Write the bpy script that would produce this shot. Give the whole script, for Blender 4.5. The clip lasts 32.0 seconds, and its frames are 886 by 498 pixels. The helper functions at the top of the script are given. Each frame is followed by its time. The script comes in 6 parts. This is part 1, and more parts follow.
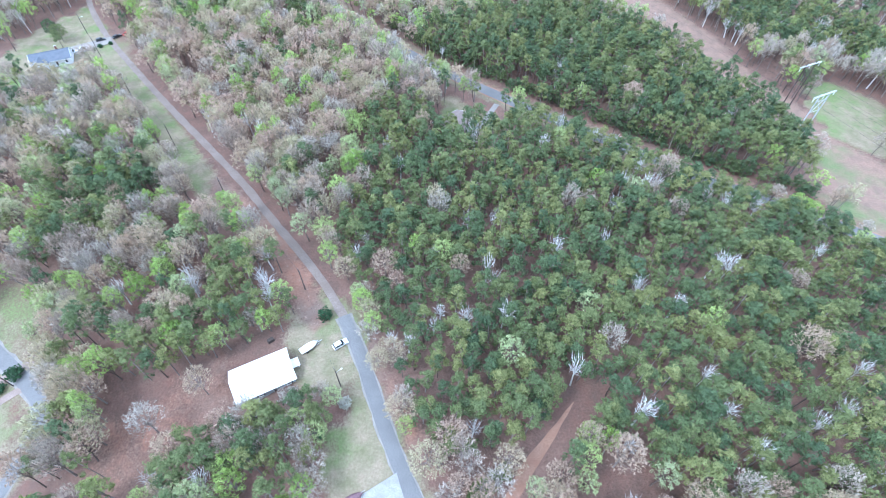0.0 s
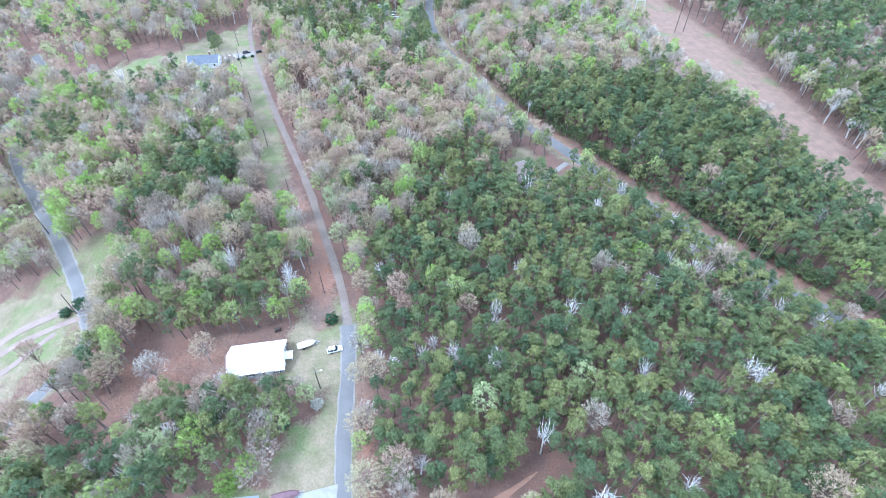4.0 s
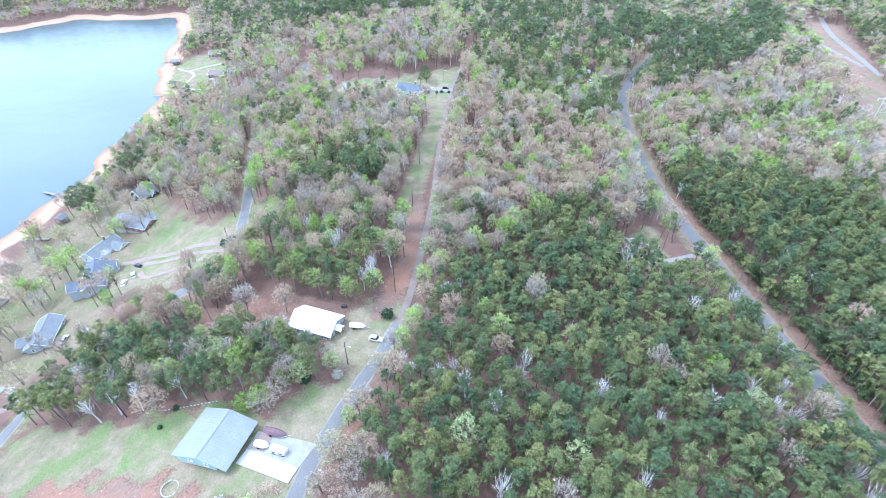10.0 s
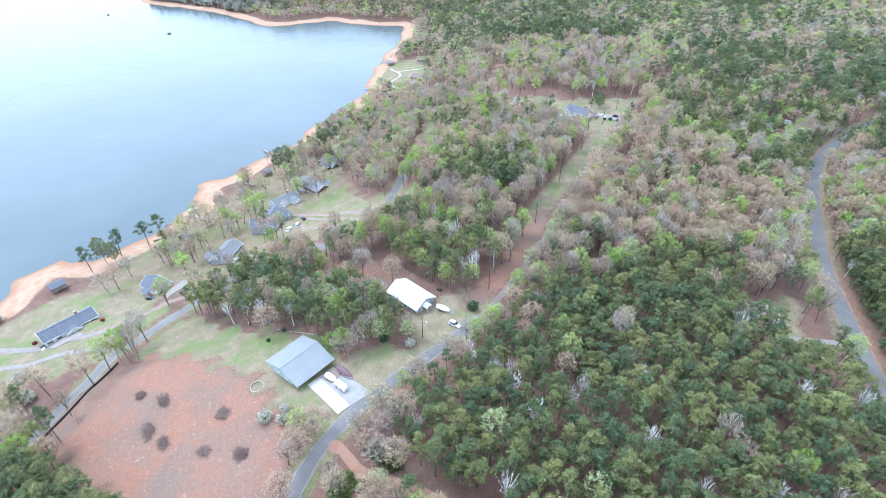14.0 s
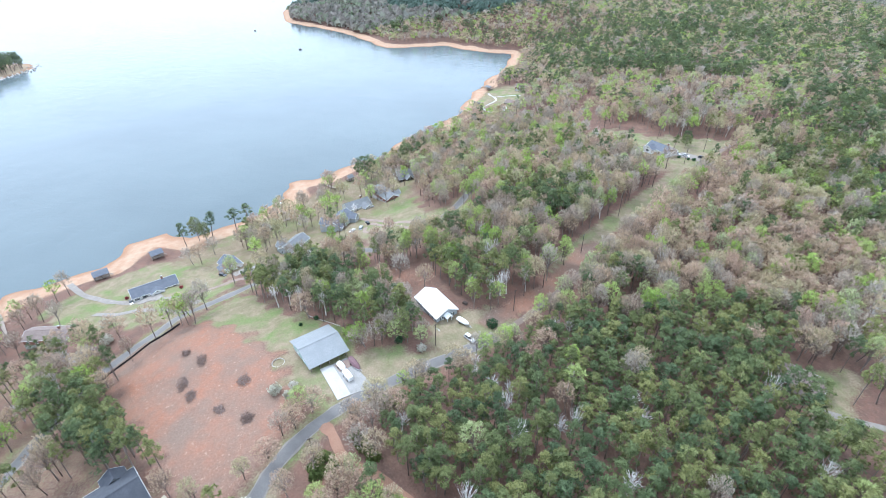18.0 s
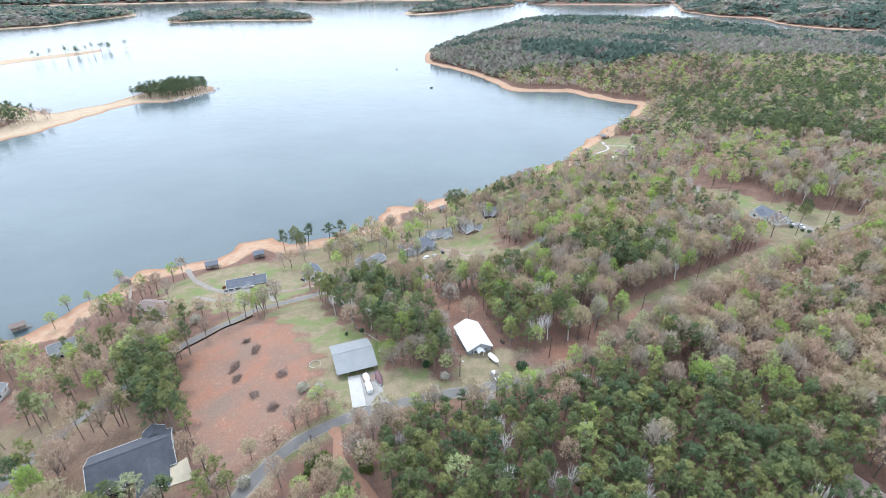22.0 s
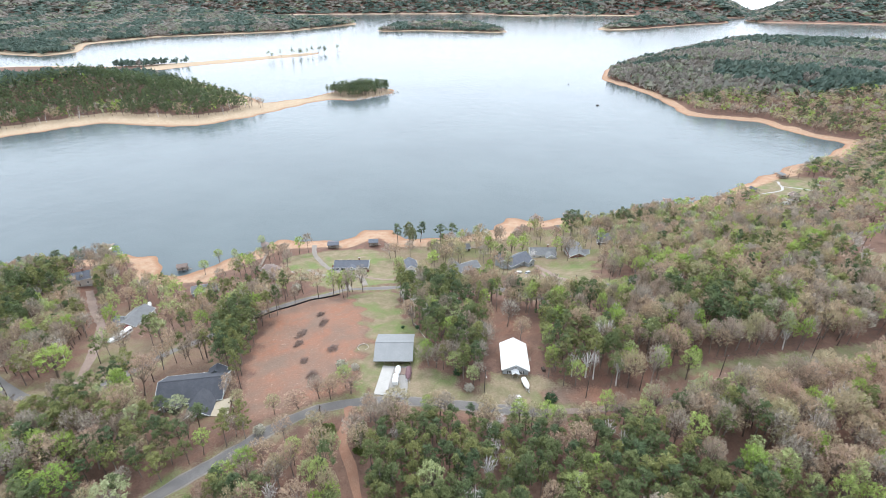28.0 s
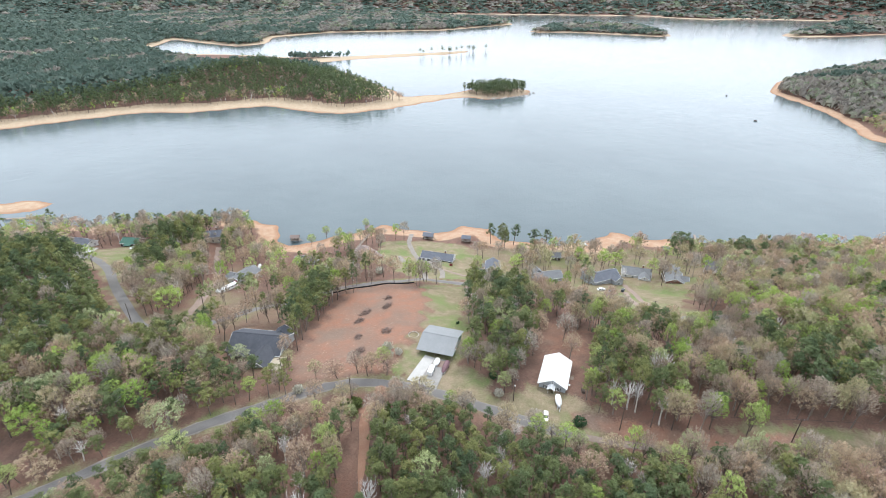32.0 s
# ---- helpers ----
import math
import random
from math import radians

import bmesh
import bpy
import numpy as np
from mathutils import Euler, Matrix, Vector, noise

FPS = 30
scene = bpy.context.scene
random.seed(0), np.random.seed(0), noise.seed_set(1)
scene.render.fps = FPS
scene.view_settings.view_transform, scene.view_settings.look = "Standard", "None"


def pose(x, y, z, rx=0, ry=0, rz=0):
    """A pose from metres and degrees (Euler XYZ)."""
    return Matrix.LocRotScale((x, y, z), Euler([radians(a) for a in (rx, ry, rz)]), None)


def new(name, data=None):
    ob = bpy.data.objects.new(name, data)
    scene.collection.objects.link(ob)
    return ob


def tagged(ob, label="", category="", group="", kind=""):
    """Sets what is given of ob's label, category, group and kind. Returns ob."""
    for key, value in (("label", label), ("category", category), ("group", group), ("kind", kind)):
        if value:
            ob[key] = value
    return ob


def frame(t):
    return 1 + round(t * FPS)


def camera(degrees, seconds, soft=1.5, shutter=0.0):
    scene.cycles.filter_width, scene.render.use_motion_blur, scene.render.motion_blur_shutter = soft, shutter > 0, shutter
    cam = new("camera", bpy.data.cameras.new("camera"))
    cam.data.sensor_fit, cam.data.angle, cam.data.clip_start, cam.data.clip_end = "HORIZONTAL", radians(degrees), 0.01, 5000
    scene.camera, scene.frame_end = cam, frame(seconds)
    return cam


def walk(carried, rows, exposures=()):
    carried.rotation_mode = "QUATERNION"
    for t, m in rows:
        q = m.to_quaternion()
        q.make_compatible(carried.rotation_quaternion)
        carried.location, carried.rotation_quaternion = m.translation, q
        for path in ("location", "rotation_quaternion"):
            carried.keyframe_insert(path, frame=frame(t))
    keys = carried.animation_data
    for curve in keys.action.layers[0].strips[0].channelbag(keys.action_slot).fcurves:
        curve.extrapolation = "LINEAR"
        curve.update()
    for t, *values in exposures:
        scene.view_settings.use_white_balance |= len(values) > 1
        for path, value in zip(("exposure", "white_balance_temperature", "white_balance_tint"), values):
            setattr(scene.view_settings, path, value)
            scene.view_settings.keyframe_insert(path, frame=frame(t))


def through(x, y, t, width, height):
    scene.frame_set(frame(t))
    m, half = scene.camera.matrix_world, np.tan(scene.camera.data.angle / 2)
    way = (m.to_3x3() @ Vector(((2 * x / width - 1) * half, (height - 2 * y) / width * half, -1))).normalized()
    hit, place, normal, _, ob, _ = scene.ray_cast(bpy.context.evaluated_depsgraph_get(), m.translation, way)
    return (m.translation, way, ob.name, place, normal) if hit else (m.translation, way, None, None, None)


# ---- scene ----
cam = camera(83.8, 32.0, soft=0.6)
METRES, EYE, TILT, LEAN, TURN = 220.0, 176.0, -50.2, -0.2, 0.0
ROWS = [
    (0.0, 0.0, 0.0, 0.0, 0.0, 0.0, -0.0),
    (0.5, 0.015, -0.001, -0.0029, 1.49, 1.43, -1.79),
    (1.0, 0.0314, -0.001, -0.0024, 3.35, 2.51, -3.95),
    (1.5, 0.0455, -0.0009, -0.0021, 4.25, 2.91, -5.07),
    (2.0, 0.0615, -0.0008, -0.0029, 5.31, 3.11, -6.34),
    (2.5, 0.0766, -0.0007, -0.0029, 6.59, 3.04, -7.9),
    (3.0, 0.0922, -0.0006, -0.0039, 8.01, 3.2, -9.58),
    (3.5, 0.1091, -0.0001, -0.0044, 9.93, 3.64, -11.73),
    (5.5, 0.1685, 0.0064, 0.0031, 15.42, 4.97, -17.7),
    (6.0, 0.1828, 0.0088, 0.0052, 17.44, 4.81, -19.78),
    (6.5, 0.1984, 0.0121, 0.0074, 19.99, 4.62, -22.16),
    (7.0, 0.2122, 0.0153, 0.0116, 22.27, 4.29, -24.26),
    (7.5, 0.2251, 0.0186, 0.0159, 23.99, 3.94, -25.82),
    (8.0, 0.2397, 0.0218, 0.0189, 25.13, 3.85, -26.86),
    (8.5, 0.2548, 0.0241, 0.0214, 26.66, 3.66, -28.21),
    (9.0, 0.2705, 0.026, 0.0233, 28.47, 3.27, -29.7),
    (9.5, 0.2872, 0.0294, 0.0253, 31.09, 2.5, -31.64),
    (10.0, 0.3023, 0.0316, 0.0299, 33.56, 1.43, -33.42),
    (10.5, 0.3168, 0.0347, 0.0343, 35.54, 0.48, -34.61),
    (11.0, 0.331, 0.0386, 0.0387, 37.24, -0.32, -35.71),
    (11.5, 0.3464, 0.042, 0.0432, 39.04, -1.05, -36.83),
    (12.0, 0.3622, 0.0469, 0.0479, 42.99, -2.93, -38.96),
    (12.5, 0.3753, 0.0517, 0.0544, 47.4, -5.57, -41.09),
    (13.0, 0.3875, 0.0571, 0.0626, 52.16, -8.7, -42.98),
    (13.5, 0.3993, 0.0641, 0.0688, 56.57, -11.31, -44.6),
    (14.0, 0.4095, 0.0705, 0.0765, 60.15, -13.45, -45.76),
    (14.5, 0.4195, 0.0776, 0.0848, 63.18, -15.38, -46.57),
    (16.5, 0.4527, 0.11, 0.1226, 73.79, -21.77, -48.73),
    (17.0, 0.4585, 0.1189, 0.1335, 76.01, -23.31, -49.07),
    (17.5, 0.4638, 0.1281, 0.1446, 77.9, -24.4, -49.34),
    (18.0, 0.4688, 0.1373, 0.1559, 79.53, -25.06, -49.54),
    (18.5, 0.4749, 0.1478, 0.1679, 82.44, -26.34, -49.83),
    (19.0, 0.4791, 0.1561, 0.1788, 85.36, -27.82, -50.02),
    (19.5, 0.4832, 0.1662, 0.1903, 88.76, -29.57, -50.11),
    (20.0, 0.4858, 0.1758, 0.2019, 91.53, -30.94, -50.15),
    (20.5, 0.4873, 0.1854, 0.2145, 94.11, -32.53, -50.1),
    (21.0, 0.489, 0.1951, 0.2269, 96.75, -34.41, -50.02),
    (21.5, 0.4909, 0.2061, 0.2402, 100.14, -36.7, -49.79),
    (22.0, 0.492, 0.2158, 0.2528, 103.76, -39.16, -49.45),
    (22.5, 0.4926, 0.2254, 0.2638, 106.82, -41.05, -49.03),
    (23.0, 0.4913, 0.2355, 0.2766, 109.38, -42.72, -48.64),
    (23.5, 0.4902, 0.2442, 0.2876, 110.65, -43.56, -48.45),
    (24.0, 0.4889, 0.2546, 0.2999, 112.2, -44.6, -48.17),
    (24.5, 0.4863, 0.265, 0.3123, 115.59, -46.91, -47.44),
    (26.5, 0.4636, 0.301, 0.3582, 124.9, -53.51, -44.73),
    (27.0, 0.4573, 0.31, 0.369, 127.45, -55.27, -43.85),
    (27.5, 0.45, 0.3184, 0.3792, 129.67, -56.77, -42.98),
    (28.0, 0.4414, 0.3275, 0.3899, 131.94, -58.28, -42.02),
    (28.5, 0.4336, 0.3343, 0.3989, 133.92, -59.62, -41.16),
    (29.0, 0.4253, 0.3434, 0.41, 136.29, -61.14, -39.96),
    (29.5, 0.4165, 0.3529, 0.4215, 139.45, -63.07, -38.32),
    (30.0, 0.4069, 0.361, 0.4315, 142.33, -64.82, -36.67),
    (30.5, 0.3977, 0.3694, 0.4419, 143.83, -65.74, -35.78),
    (31.0, 0.3886, 0.3783, 0.4528, 145.42, -66.64, -34.78),
    (31.5, 0.3791, 0.3869, 0.4639, 147.09, -67.62, -33.65),
    (32.0, 0.369, 0.3954, 0.4751, 149.14, -68.71, -32.18),
]
# the film's camera darkens and warms its picture as it turns to the lake
EXPOSURES = [(0, 1.6, 4780, 7), (6, 1.69, 4780, 7), (9, 1.7, 4800, 8), (12, 1.56, 4980, 8), (14.5, 1.41, 5200, 8), (19, 1.25, 5500, 7), (24.5, 1.0, 5950, 9), (28, 1.0, 6120, 9), (32, 1.0, 6180, 9)]
walk(cam, [(t, pose(0, 0, EYE, TILT, LEAN, TURN) @ pose(METRES * x, METRES * y, METRES * z, 90 + pitch, roll, yaw)) for t, x, y, z, yaw, pitch, roll in ROWS],
     EXPOSURES)

# ---- sky and light: bright, even overcast ----
world = bpy.data.worlds.new("overcast_sky")
world.use_nodes = True
scene.world = world
wn, wl = world.node_tree.nodes, world.node_tree.links
wn.clear()
SUN_ELEV, SUN_ROT = 52.0, 235.0
sky = wn.new("ShaderNodeTexSky")
sky.sky_type, sky.sun_disc = "NISHITA", False
sky.sun_elevation, sky.sun_rotation = radians(SUN_ELEV), radians(SUN_ROT)
sky.dust_density, sky.air_density, sky.altitude = 3.0, 1.0, 200
pale = wn.new("ShaderNodeHueSaturation")
pale.inputs["Saturation"].default_value = 0.45
cloud = wn.new("ShaderNodeMix")
cloud.data_type = "RGBA"
cloud.inputs[0].default_value = 0.85
cloud.inputs[7].default_value = (6.1, 6.45, 7.0, 1)
bg, wout = wn.new("ShaderNodeBackground"), wn.new("ShaderNodeOutputWorld")
bg.inputs[1].default_value = 0.15
wl.new(sky.outputs[0], pale.inputs["Color"])
wl.new(pale.outputs[0], cloud.inputs[6])
wl.new(cloud.outputs[2], bg.inputs[0])
wl.new(bg.outputs[0], wout.inputs[0])
sun_data = bpy.data.lights.new("sun", "SUN")
sun_data.energy, sun_data.angle, sun_data.color = 1.1, radians(14), (1, 0.96, 0.89)
sun = new("sun", sun_data)
sun.rotation_euler = (radians(90 - SUN_ELEV), 0, radians(180 - SUN_ROT))


# ---- materials ----
def material(name, rough=0.8, metal=0.0, spec=0.3):
    m = bpy.data.materials.new(name)
    m.use_nodes = True
    b = m.node_tree.nodes["Principled BSDF"]
    b.inputs["Roughness"].default_value, b.inputs["Metallic"].default_value = rough, metal
    b.inputs["Specular IOR Level"].default_value = spec
    return m, m.node_tree.nodes, m.node_tree.links, b


def noise_fac(n, l, scale, detail=4, low=0.35, high=0.65, rough=0.6, vec=None):
    t = n.new("ShaderNodeTexNoise")
    t.inputs["Scale"].default_value, t.inputs["Detail"].default_value, t.inputs["Roughness"].default_value = scale, detail, rough
    if vec is not None:
        l.new(vec, t.inputs["Vector"])
    r = n.new("ShaderNodeMapRange")
    r.inputs[1].default_value, r.inputs[2].default_value = low, high
    l.new(t.outputs[0], r.inputs[0])
    return r.outputs[0]


def mix(n, l, fac, a, b, mode="MIX"):
    m = n.new("ShaderNodeMix")
    m.data_type, m.blend_type = "RGBA", mode
    for sock, v in ((m.inputs[0], fac), (m.inputs[6], a), (m.inputs[7], b)):
        if isinstance(v, (int, float)):
            sock.default_value = v
        elif isinstance(v, tuple):
            sock.default_value = (*v, 1)
        else:
            l.new(v, sock)
    return m.outputs[2]


def position(n):
    return n.new("ShaderNodeNewGeometry").outputs["Position"]


def surface(name, a, b, scale=0.6, fine=6.0, rough=0.85, metal=0.0, bump=0.0, spec=0.3, dark=0.75):
    """Two tones at two scales, at true size."""
    m, n, l, p = material(name, rough, metal, spec)
    co = n.new("ShaderNodeTexCoord").outputs["Object"]
    c = mix(n, l, noise_fac(n, l, scale, vec=co), a, b)
    g = noise_fac(n, l, fine, 6, 0.3, 0.7, vec=co)
    c = mix(n, l, g, tuple(v * dark for v in a), c)
    l.new(c, p.inputs["Base Color"])
    if bump:
        k = n.new("ShaderNodeBump")
        k.inputs["Strength"].default_value, k.inputs["Distance"].default_value = bump, 0.05
        l.new(g, k.inputs["Height"])
        l.new(k.outputs[0], p.inputs["Normal"])
    return m


def foliage(name, tones, stuff, rough=0.75, through=0.35, spread=0.32, gaps=0.0, grain=3.2):
    """Leaf or twig colour: a tone for each plant, and small change from leaf to leaf."""
    m, n, l, p = material(name, rough, 0, 0.25)
    if stuff:
        at = n.new("ShaderNodeAttribute")
        at.attribute_name = "tint"
        rnd = at.outputs["Fac"]
    else:
        rnd = n.new("ShaderNodeObjectInfo").outputs["Random"]
    ramp = n.new("ShaderNodeValToRGB")
    el = ramp.color_ramp.elements
    while len(el) < len(tones):
        el.new(0.5)
    for i, t in enumerate(tones):
        el[i].position, el[i].color = i / (len(tones) - 1), (*t, 1)
    l.new(rnd, ramp.inputs[0])
    isl = n.new("ShaderNodeNewGeometry").outputs["Random Per Island"]
    v = n.new("ShaderNodeMapRange")
    v.inputs[3].default_value, v.inputs[4].default_value = 1 - spread, 1 + spread
    l.new(isl, v.inputs[0])
    hsv = n.new("ShaderNodeHueSaturation")
    l.new(v.outputs[0], hsv.inputs["Value"])
    l.new(ramp.outputs[0], hsv.inputs["Color"])
    l.new(hsv.outputs[0], p.inputs["Base Color"])
    if through:
        tr, ms = n.new("ShaderNodeBsdfTranslucent"), n.new("ShaderNodeMixShader")
        ms.inputs[0].default_value = through
        l.new(hsv.outputs[0], tr.inputs[0])
        l.new(p.outputs[0], ms.inputs[1])
        l.new(tr.outputs[0], ms.inputs[2])
        l.new(ms.outputs[0], n["Material Output"].inputs[0])
    if gaps:
        # sprays of needles or twigs with air between them
        air, cut = n.new("ShaderNodeBsdfTransparent"), n.new("ShaderNodeMixShader")
        l.new(noise_fac(n, l, grain, 1, gaps - 0.025, gaps + 0.025, vec=position(n)), cut.inputs[0])
        l.new(air.outputs[0], cut.inputs[1])
        l.new((ms if through else p).outputs[0], cut.inputs[2])
        l.new(cut.outputs[0], n["Material Output"].inputs[0])
    return m


PINE = ((0.088, 0.125, 0.062), (0.125, 0.158, 0.068), (0.165, 0.186, 0.072), (0.225, 0.232, 0.085))
TWIG = ((0.37, 0.285, 0.215), (0.395, 0.33, 0.26), (0.42, 0.375, 0.315))
PALE = ((0.50, 0.47, 0.44), (0.62, 0.59, 0.56))
TAN = ((0.44, 0.315, 0.24), (0.455, 0.355, 0.245), (0.42, 0.39, 0.225))
LIME = ((0.26, 0.37, 0.085), (0.35, 0.45, 0.12), (0.40, 0.46, 0.18), (0.38, 0.41, 0.24))
BARK = ((0.12, 0.09, 0.075), (0.17, 0.135, 0.115), (0.25, 0.215, 0.19))
M_pine, M_pine_s = foliage("pine_needles", PINE, False, spread=0.3, gaps=0.47, grain=3.0), foliage("pine_needles_woods", PINE, True, spread=0.3, gaps=0.47, grain=3.0)
M_spray, M_spray_s = foliage("twig_sprays", TWIG, False, through=0, spread=0.2, gaps=0.53, grain=4.0), foliage("twig_sprays_woods", TWIG, True, through=0, spread=0.2, gaps=0.53, grain=4.0)
M_pale, M_pale_s = foliage("pale_bark", PALE, False, through=0), foliage("pale_bark_woods", PALE, True, through=0)
M_tan, M_tan_s = foliage("tan_buds", TAN, False, spread=0.15, gaps=0.5, grain=4.5), foliage("tan_buds_woods", TAN, True, spread=0.15, gaps=0.5, grain=4.5)
M_lime, M_lime_s = foliage("spring_leaves", LIME, False, spread=0.22, gaps=0.48, grain=4.5), foliage("spring_leaves_woods", LIME, True, spread=0.22, gaps=0.48, grain=4.5)
M_bark, M_bark_s = foliage("bark", BARK, False, 0.9, 0), foliage("bark_woods", BARK, True, 0.9, 0)
# far crowns paler and bluer than near trees: distance haze put into the colour
M_far_haze = foliage("hazed_far_canopy", ((0.10, 0.145, 0.12), (0.125, 0.17, 0.135), (0.245, 0.225, 0.195), (0.30, 0.27, 0.235), (0.22, 0.27, 0.165)), True, through=0.35, spread=0.18)

M_asphalt = surface("asphalt", (0.165, 0.155, 0.148), (0.23, 0.217, 0.207), 0.12, 3.0, 0.9, dark=0.85)
M_worn = surface("worn_lane", (0.215, 0.165, 0.135), (0.29, 0.235, 0.20), 0.15, 2.0, 0.95, dark=0.8)
M_gravel = surface("pale_gravel", (0.25, 0.222, 0.195), (0.345, 0.31, 0.275), 0.5, 5.0, 0.95)
M_track = surface("dirt_track", (0.27, 0.20, 0.165), (0.36, 0.28, 0.235), 0.3, 4.0, 0.95)
M_red_dirt = surface("red_dirt", (0.31, 0.17, 0.115), (0.38, 0.24, 0.17), 0.3, 4.0, 0.95)
M_concrete = surface("concrete", (0.42, 0.405, 0.38), (0.54, 0.525, 0.50), 0.4, 5.0, 0.9, dark=0.85)
M_apron = surface("worn_apron", (0.30, 0.285, 0.265), (0.42, 0.405, 0.385), 0.35, 4.0, 0.95, dark=0.7)
M_cream = surface("cream_concrete", (0.40, 0.345, 0.255), (0.48, 0.42, 0.32), 0.4, 4.0, 0.9, dark=0.85)
M_bramble = foliage("bramble_leaves", ((0.10, 0.135, 0.04), (0.16, 0.19, 0.06)), False, spread=0.4)
M_white_metal = surface("white_metal_roof", (0.85, 0.85, 0.85), (0.9, 0.9, 0.9), 0.3, 2.0, 0.45, dark=0.95)
M_grey_metal = surface("grey_metal_roof", (0.24, 0.25, 0.255), (0.29, 0.30, 0.305), 0.25, 2.0, 0.55, 0.1, dark=0.9)
M_dark_shingle = surface("dark_shingles", (0.075, 0.08, 0.095), (0.11, 0.115, 0.13), 0.5, 5.0, 0.9)
M_grey_shingle = surface("grey_shingles", (0.19, 0.195, 0.20), (0.26, 0.265, 0.27), 0.5, 5.0, 0.9)
M_blue_shingle = surface("blue_grey_shingles", (0.13, 0.14, 0.165), (0.19, 0.20, 0.225), 0.5, 5.0, 0.9)
M_brown_shingle = surface("brown_shingles", (0.22, 0.17, 0.15), (0.30, 0.24, 0.21), 0.5, 5.0, 0.9)
M_green_roof = surface("green_roof", (0.06, 0.14, 0.11), (0.09, 0.19, 0.14), 0.5, 5.0, 0.7)
M_white_wall = surface("white_siding", (0.74, 0.74, 0.72), (0.8, 0.8, 0.78), 0.4, 3.0, 0.7, dark=0.9)
M_grey_wall = surface("grey_siding", (0.33, 0.35, 0.36), (0.40, 0.42, 0.43), 0.4, 3.0, 0.7, dark=0.9)
M_green_wall = surface("green_block_wall", (0.36, 0.50, 0.44), (0.45, 0.58, 0.52), 0.3, 2.0, 0.8, dark=0.85)
M_brick = surface("red_brown_brick", (0.28, 0.14, 0.11), (0.36, 0.20, 0.16), 0.6, 6.0, 0.9)
M_cream_wall = surface("cream_siding", (0.56, 0.53, 0.47), (0.64, 0.61, 0.55), 0.4, 3.0, 0.75, dark=0.9)
M_trim = surface("white_trim", (0.78, 0.78, 0.76), (0.82, 0.82, 0.8), 0.6, 3.0, 0.6, dark=0.95)
M_shutter = surface("black_paint", (0.03, 0.03, 0.035), (0.05, 0.05, 0.055), 0.6, 4.0, 0.6)
M_wood = surface("weathered_wood", (0.26, 0.21, 0.17), (0.36, 0.30, 0.25), 0.8, 7.0, 0.9)
M_dark_wood = surface("dark_timber", (0.08, 0.06, 0.05), (0.13, 0.10, 0.085), 0.8, 6.0, 0.9)
M_steel = surface("galvanised_steel", (0.55, 0.56, 0.57), (0.65, 0.66, 0.67), 0.6, 4.0, 0.45, 0.3)
M_rubber = surface("black_rubber", (0.025, 0.025, 0.025), (0.04, 0.04, 0.04), 2.0, 8.0, 0.9)
M_rock = surface("pale_rock", (0.50, 0.45, 0.40), (0.62, 0.57, 0.51), 0.8, 4.0, 0.9)
M_cover = surface("maroon_boat_cover", (0.17, 0.10, 0.11), (0.24, 0.15, 0.16), 0.8, 5.0, 0.85)
M_shrub = foliage("dark_shrub", ((0.045, 0.09, 0.04), (0.07, 0.13, 0.06)), False)
M_red_shrub = foliage("red_shrub", ((0.22, 0.05, 0.06), (0.32, 0.08, 0.08)), False)
M_brush = foliage("cut_brush", ((0.16, 0.11, 0.09), (0.26, 0.19, 0.16)), False, through=0)
M_blossom = foliage("pale_blossom", ((0.44, 0.43, 0.34), (0.54, 0.51, 0.44)), False)


def paint(name, c, rough=0.3):
    m, n, l, p = material(name, rough, 0.0, 0.5)
    co = n.new("ShaderNodeTexCoord").outputs["Object"]
    l.new(mix(n, l, noise_fac(n, l, 1.5, vec=co), c, tuple(v * 0.9 for v in c)), p.inputs["Base Color"])
    p.inputs["Coat Weight"].default_value = 0.4
    return m


M_car_white, M_car_black = paint("white_car_paint", (0.8, 0.8, 0.8)), paint("black_car_paint", (0.02, 0.02, 0.025))
M_car_red, M_car_silver = paint("red_car_paint", (0.42, 0.03, 0.03)), paint("silver_car_paint", (0.42, 0.43, 0.45))
M_gel = paint("white_gelcoat", (0.82, 0.82, 0.8), 0.35)
M_glass, _n, _l, _p = material("dark_window_glass", 0.08, 0.0, 0.5)
_p.inputs["Base Color"].default_value = (0.03, 0.035, 0.04, 1)
M_lamp_glass, _n, _l, _p = material("frosted_lamp", 0.3, 0.0, 0.5)
_p.inputs["Base Color"].default_value = (0.8, 0.8, 0.78, 1)

M_water, n_, l_, p_ = material("lake_water", 0.06, 0.0, 0.5)
p_.inputs["IOR"].default_value = 1.33
wpos = position(n_)
l_.new(mix(n_, l_, noise_fac(n_, l_, 0.006, 3, vec=wpos), (0.09, 0.115, 0.122), (0.112, 0.14, 0.146)), p_.inputs["Base Color"])
wb1, wb2 = n_.new("ShaderNodeBump"), n_.new("ShaderNodeBump")
wb1.inputs["Strength"].default_value, wb1.inputs["Distance"].default_value = 0.35, 0.2
l_.new(noise_fac(n_, l_, 0.55, 4, 0.2, 0.8, vec=wpos), wb1.inputs["Height"])
wb2.inputs["Strength"].default_value, wb2.inputs["Distance"].default_value = 0.25, 0.8
l_.new(noise_fac(n_, l_, 0.06, 3, 0.2, 0.8, vec=wpos), wb2.inputs["Height"])
l_.new(wb1.outputs[0], wb2.inputs["Normal"])
l_.new(wb2.outputs[0], p_.inputs["Normal"])


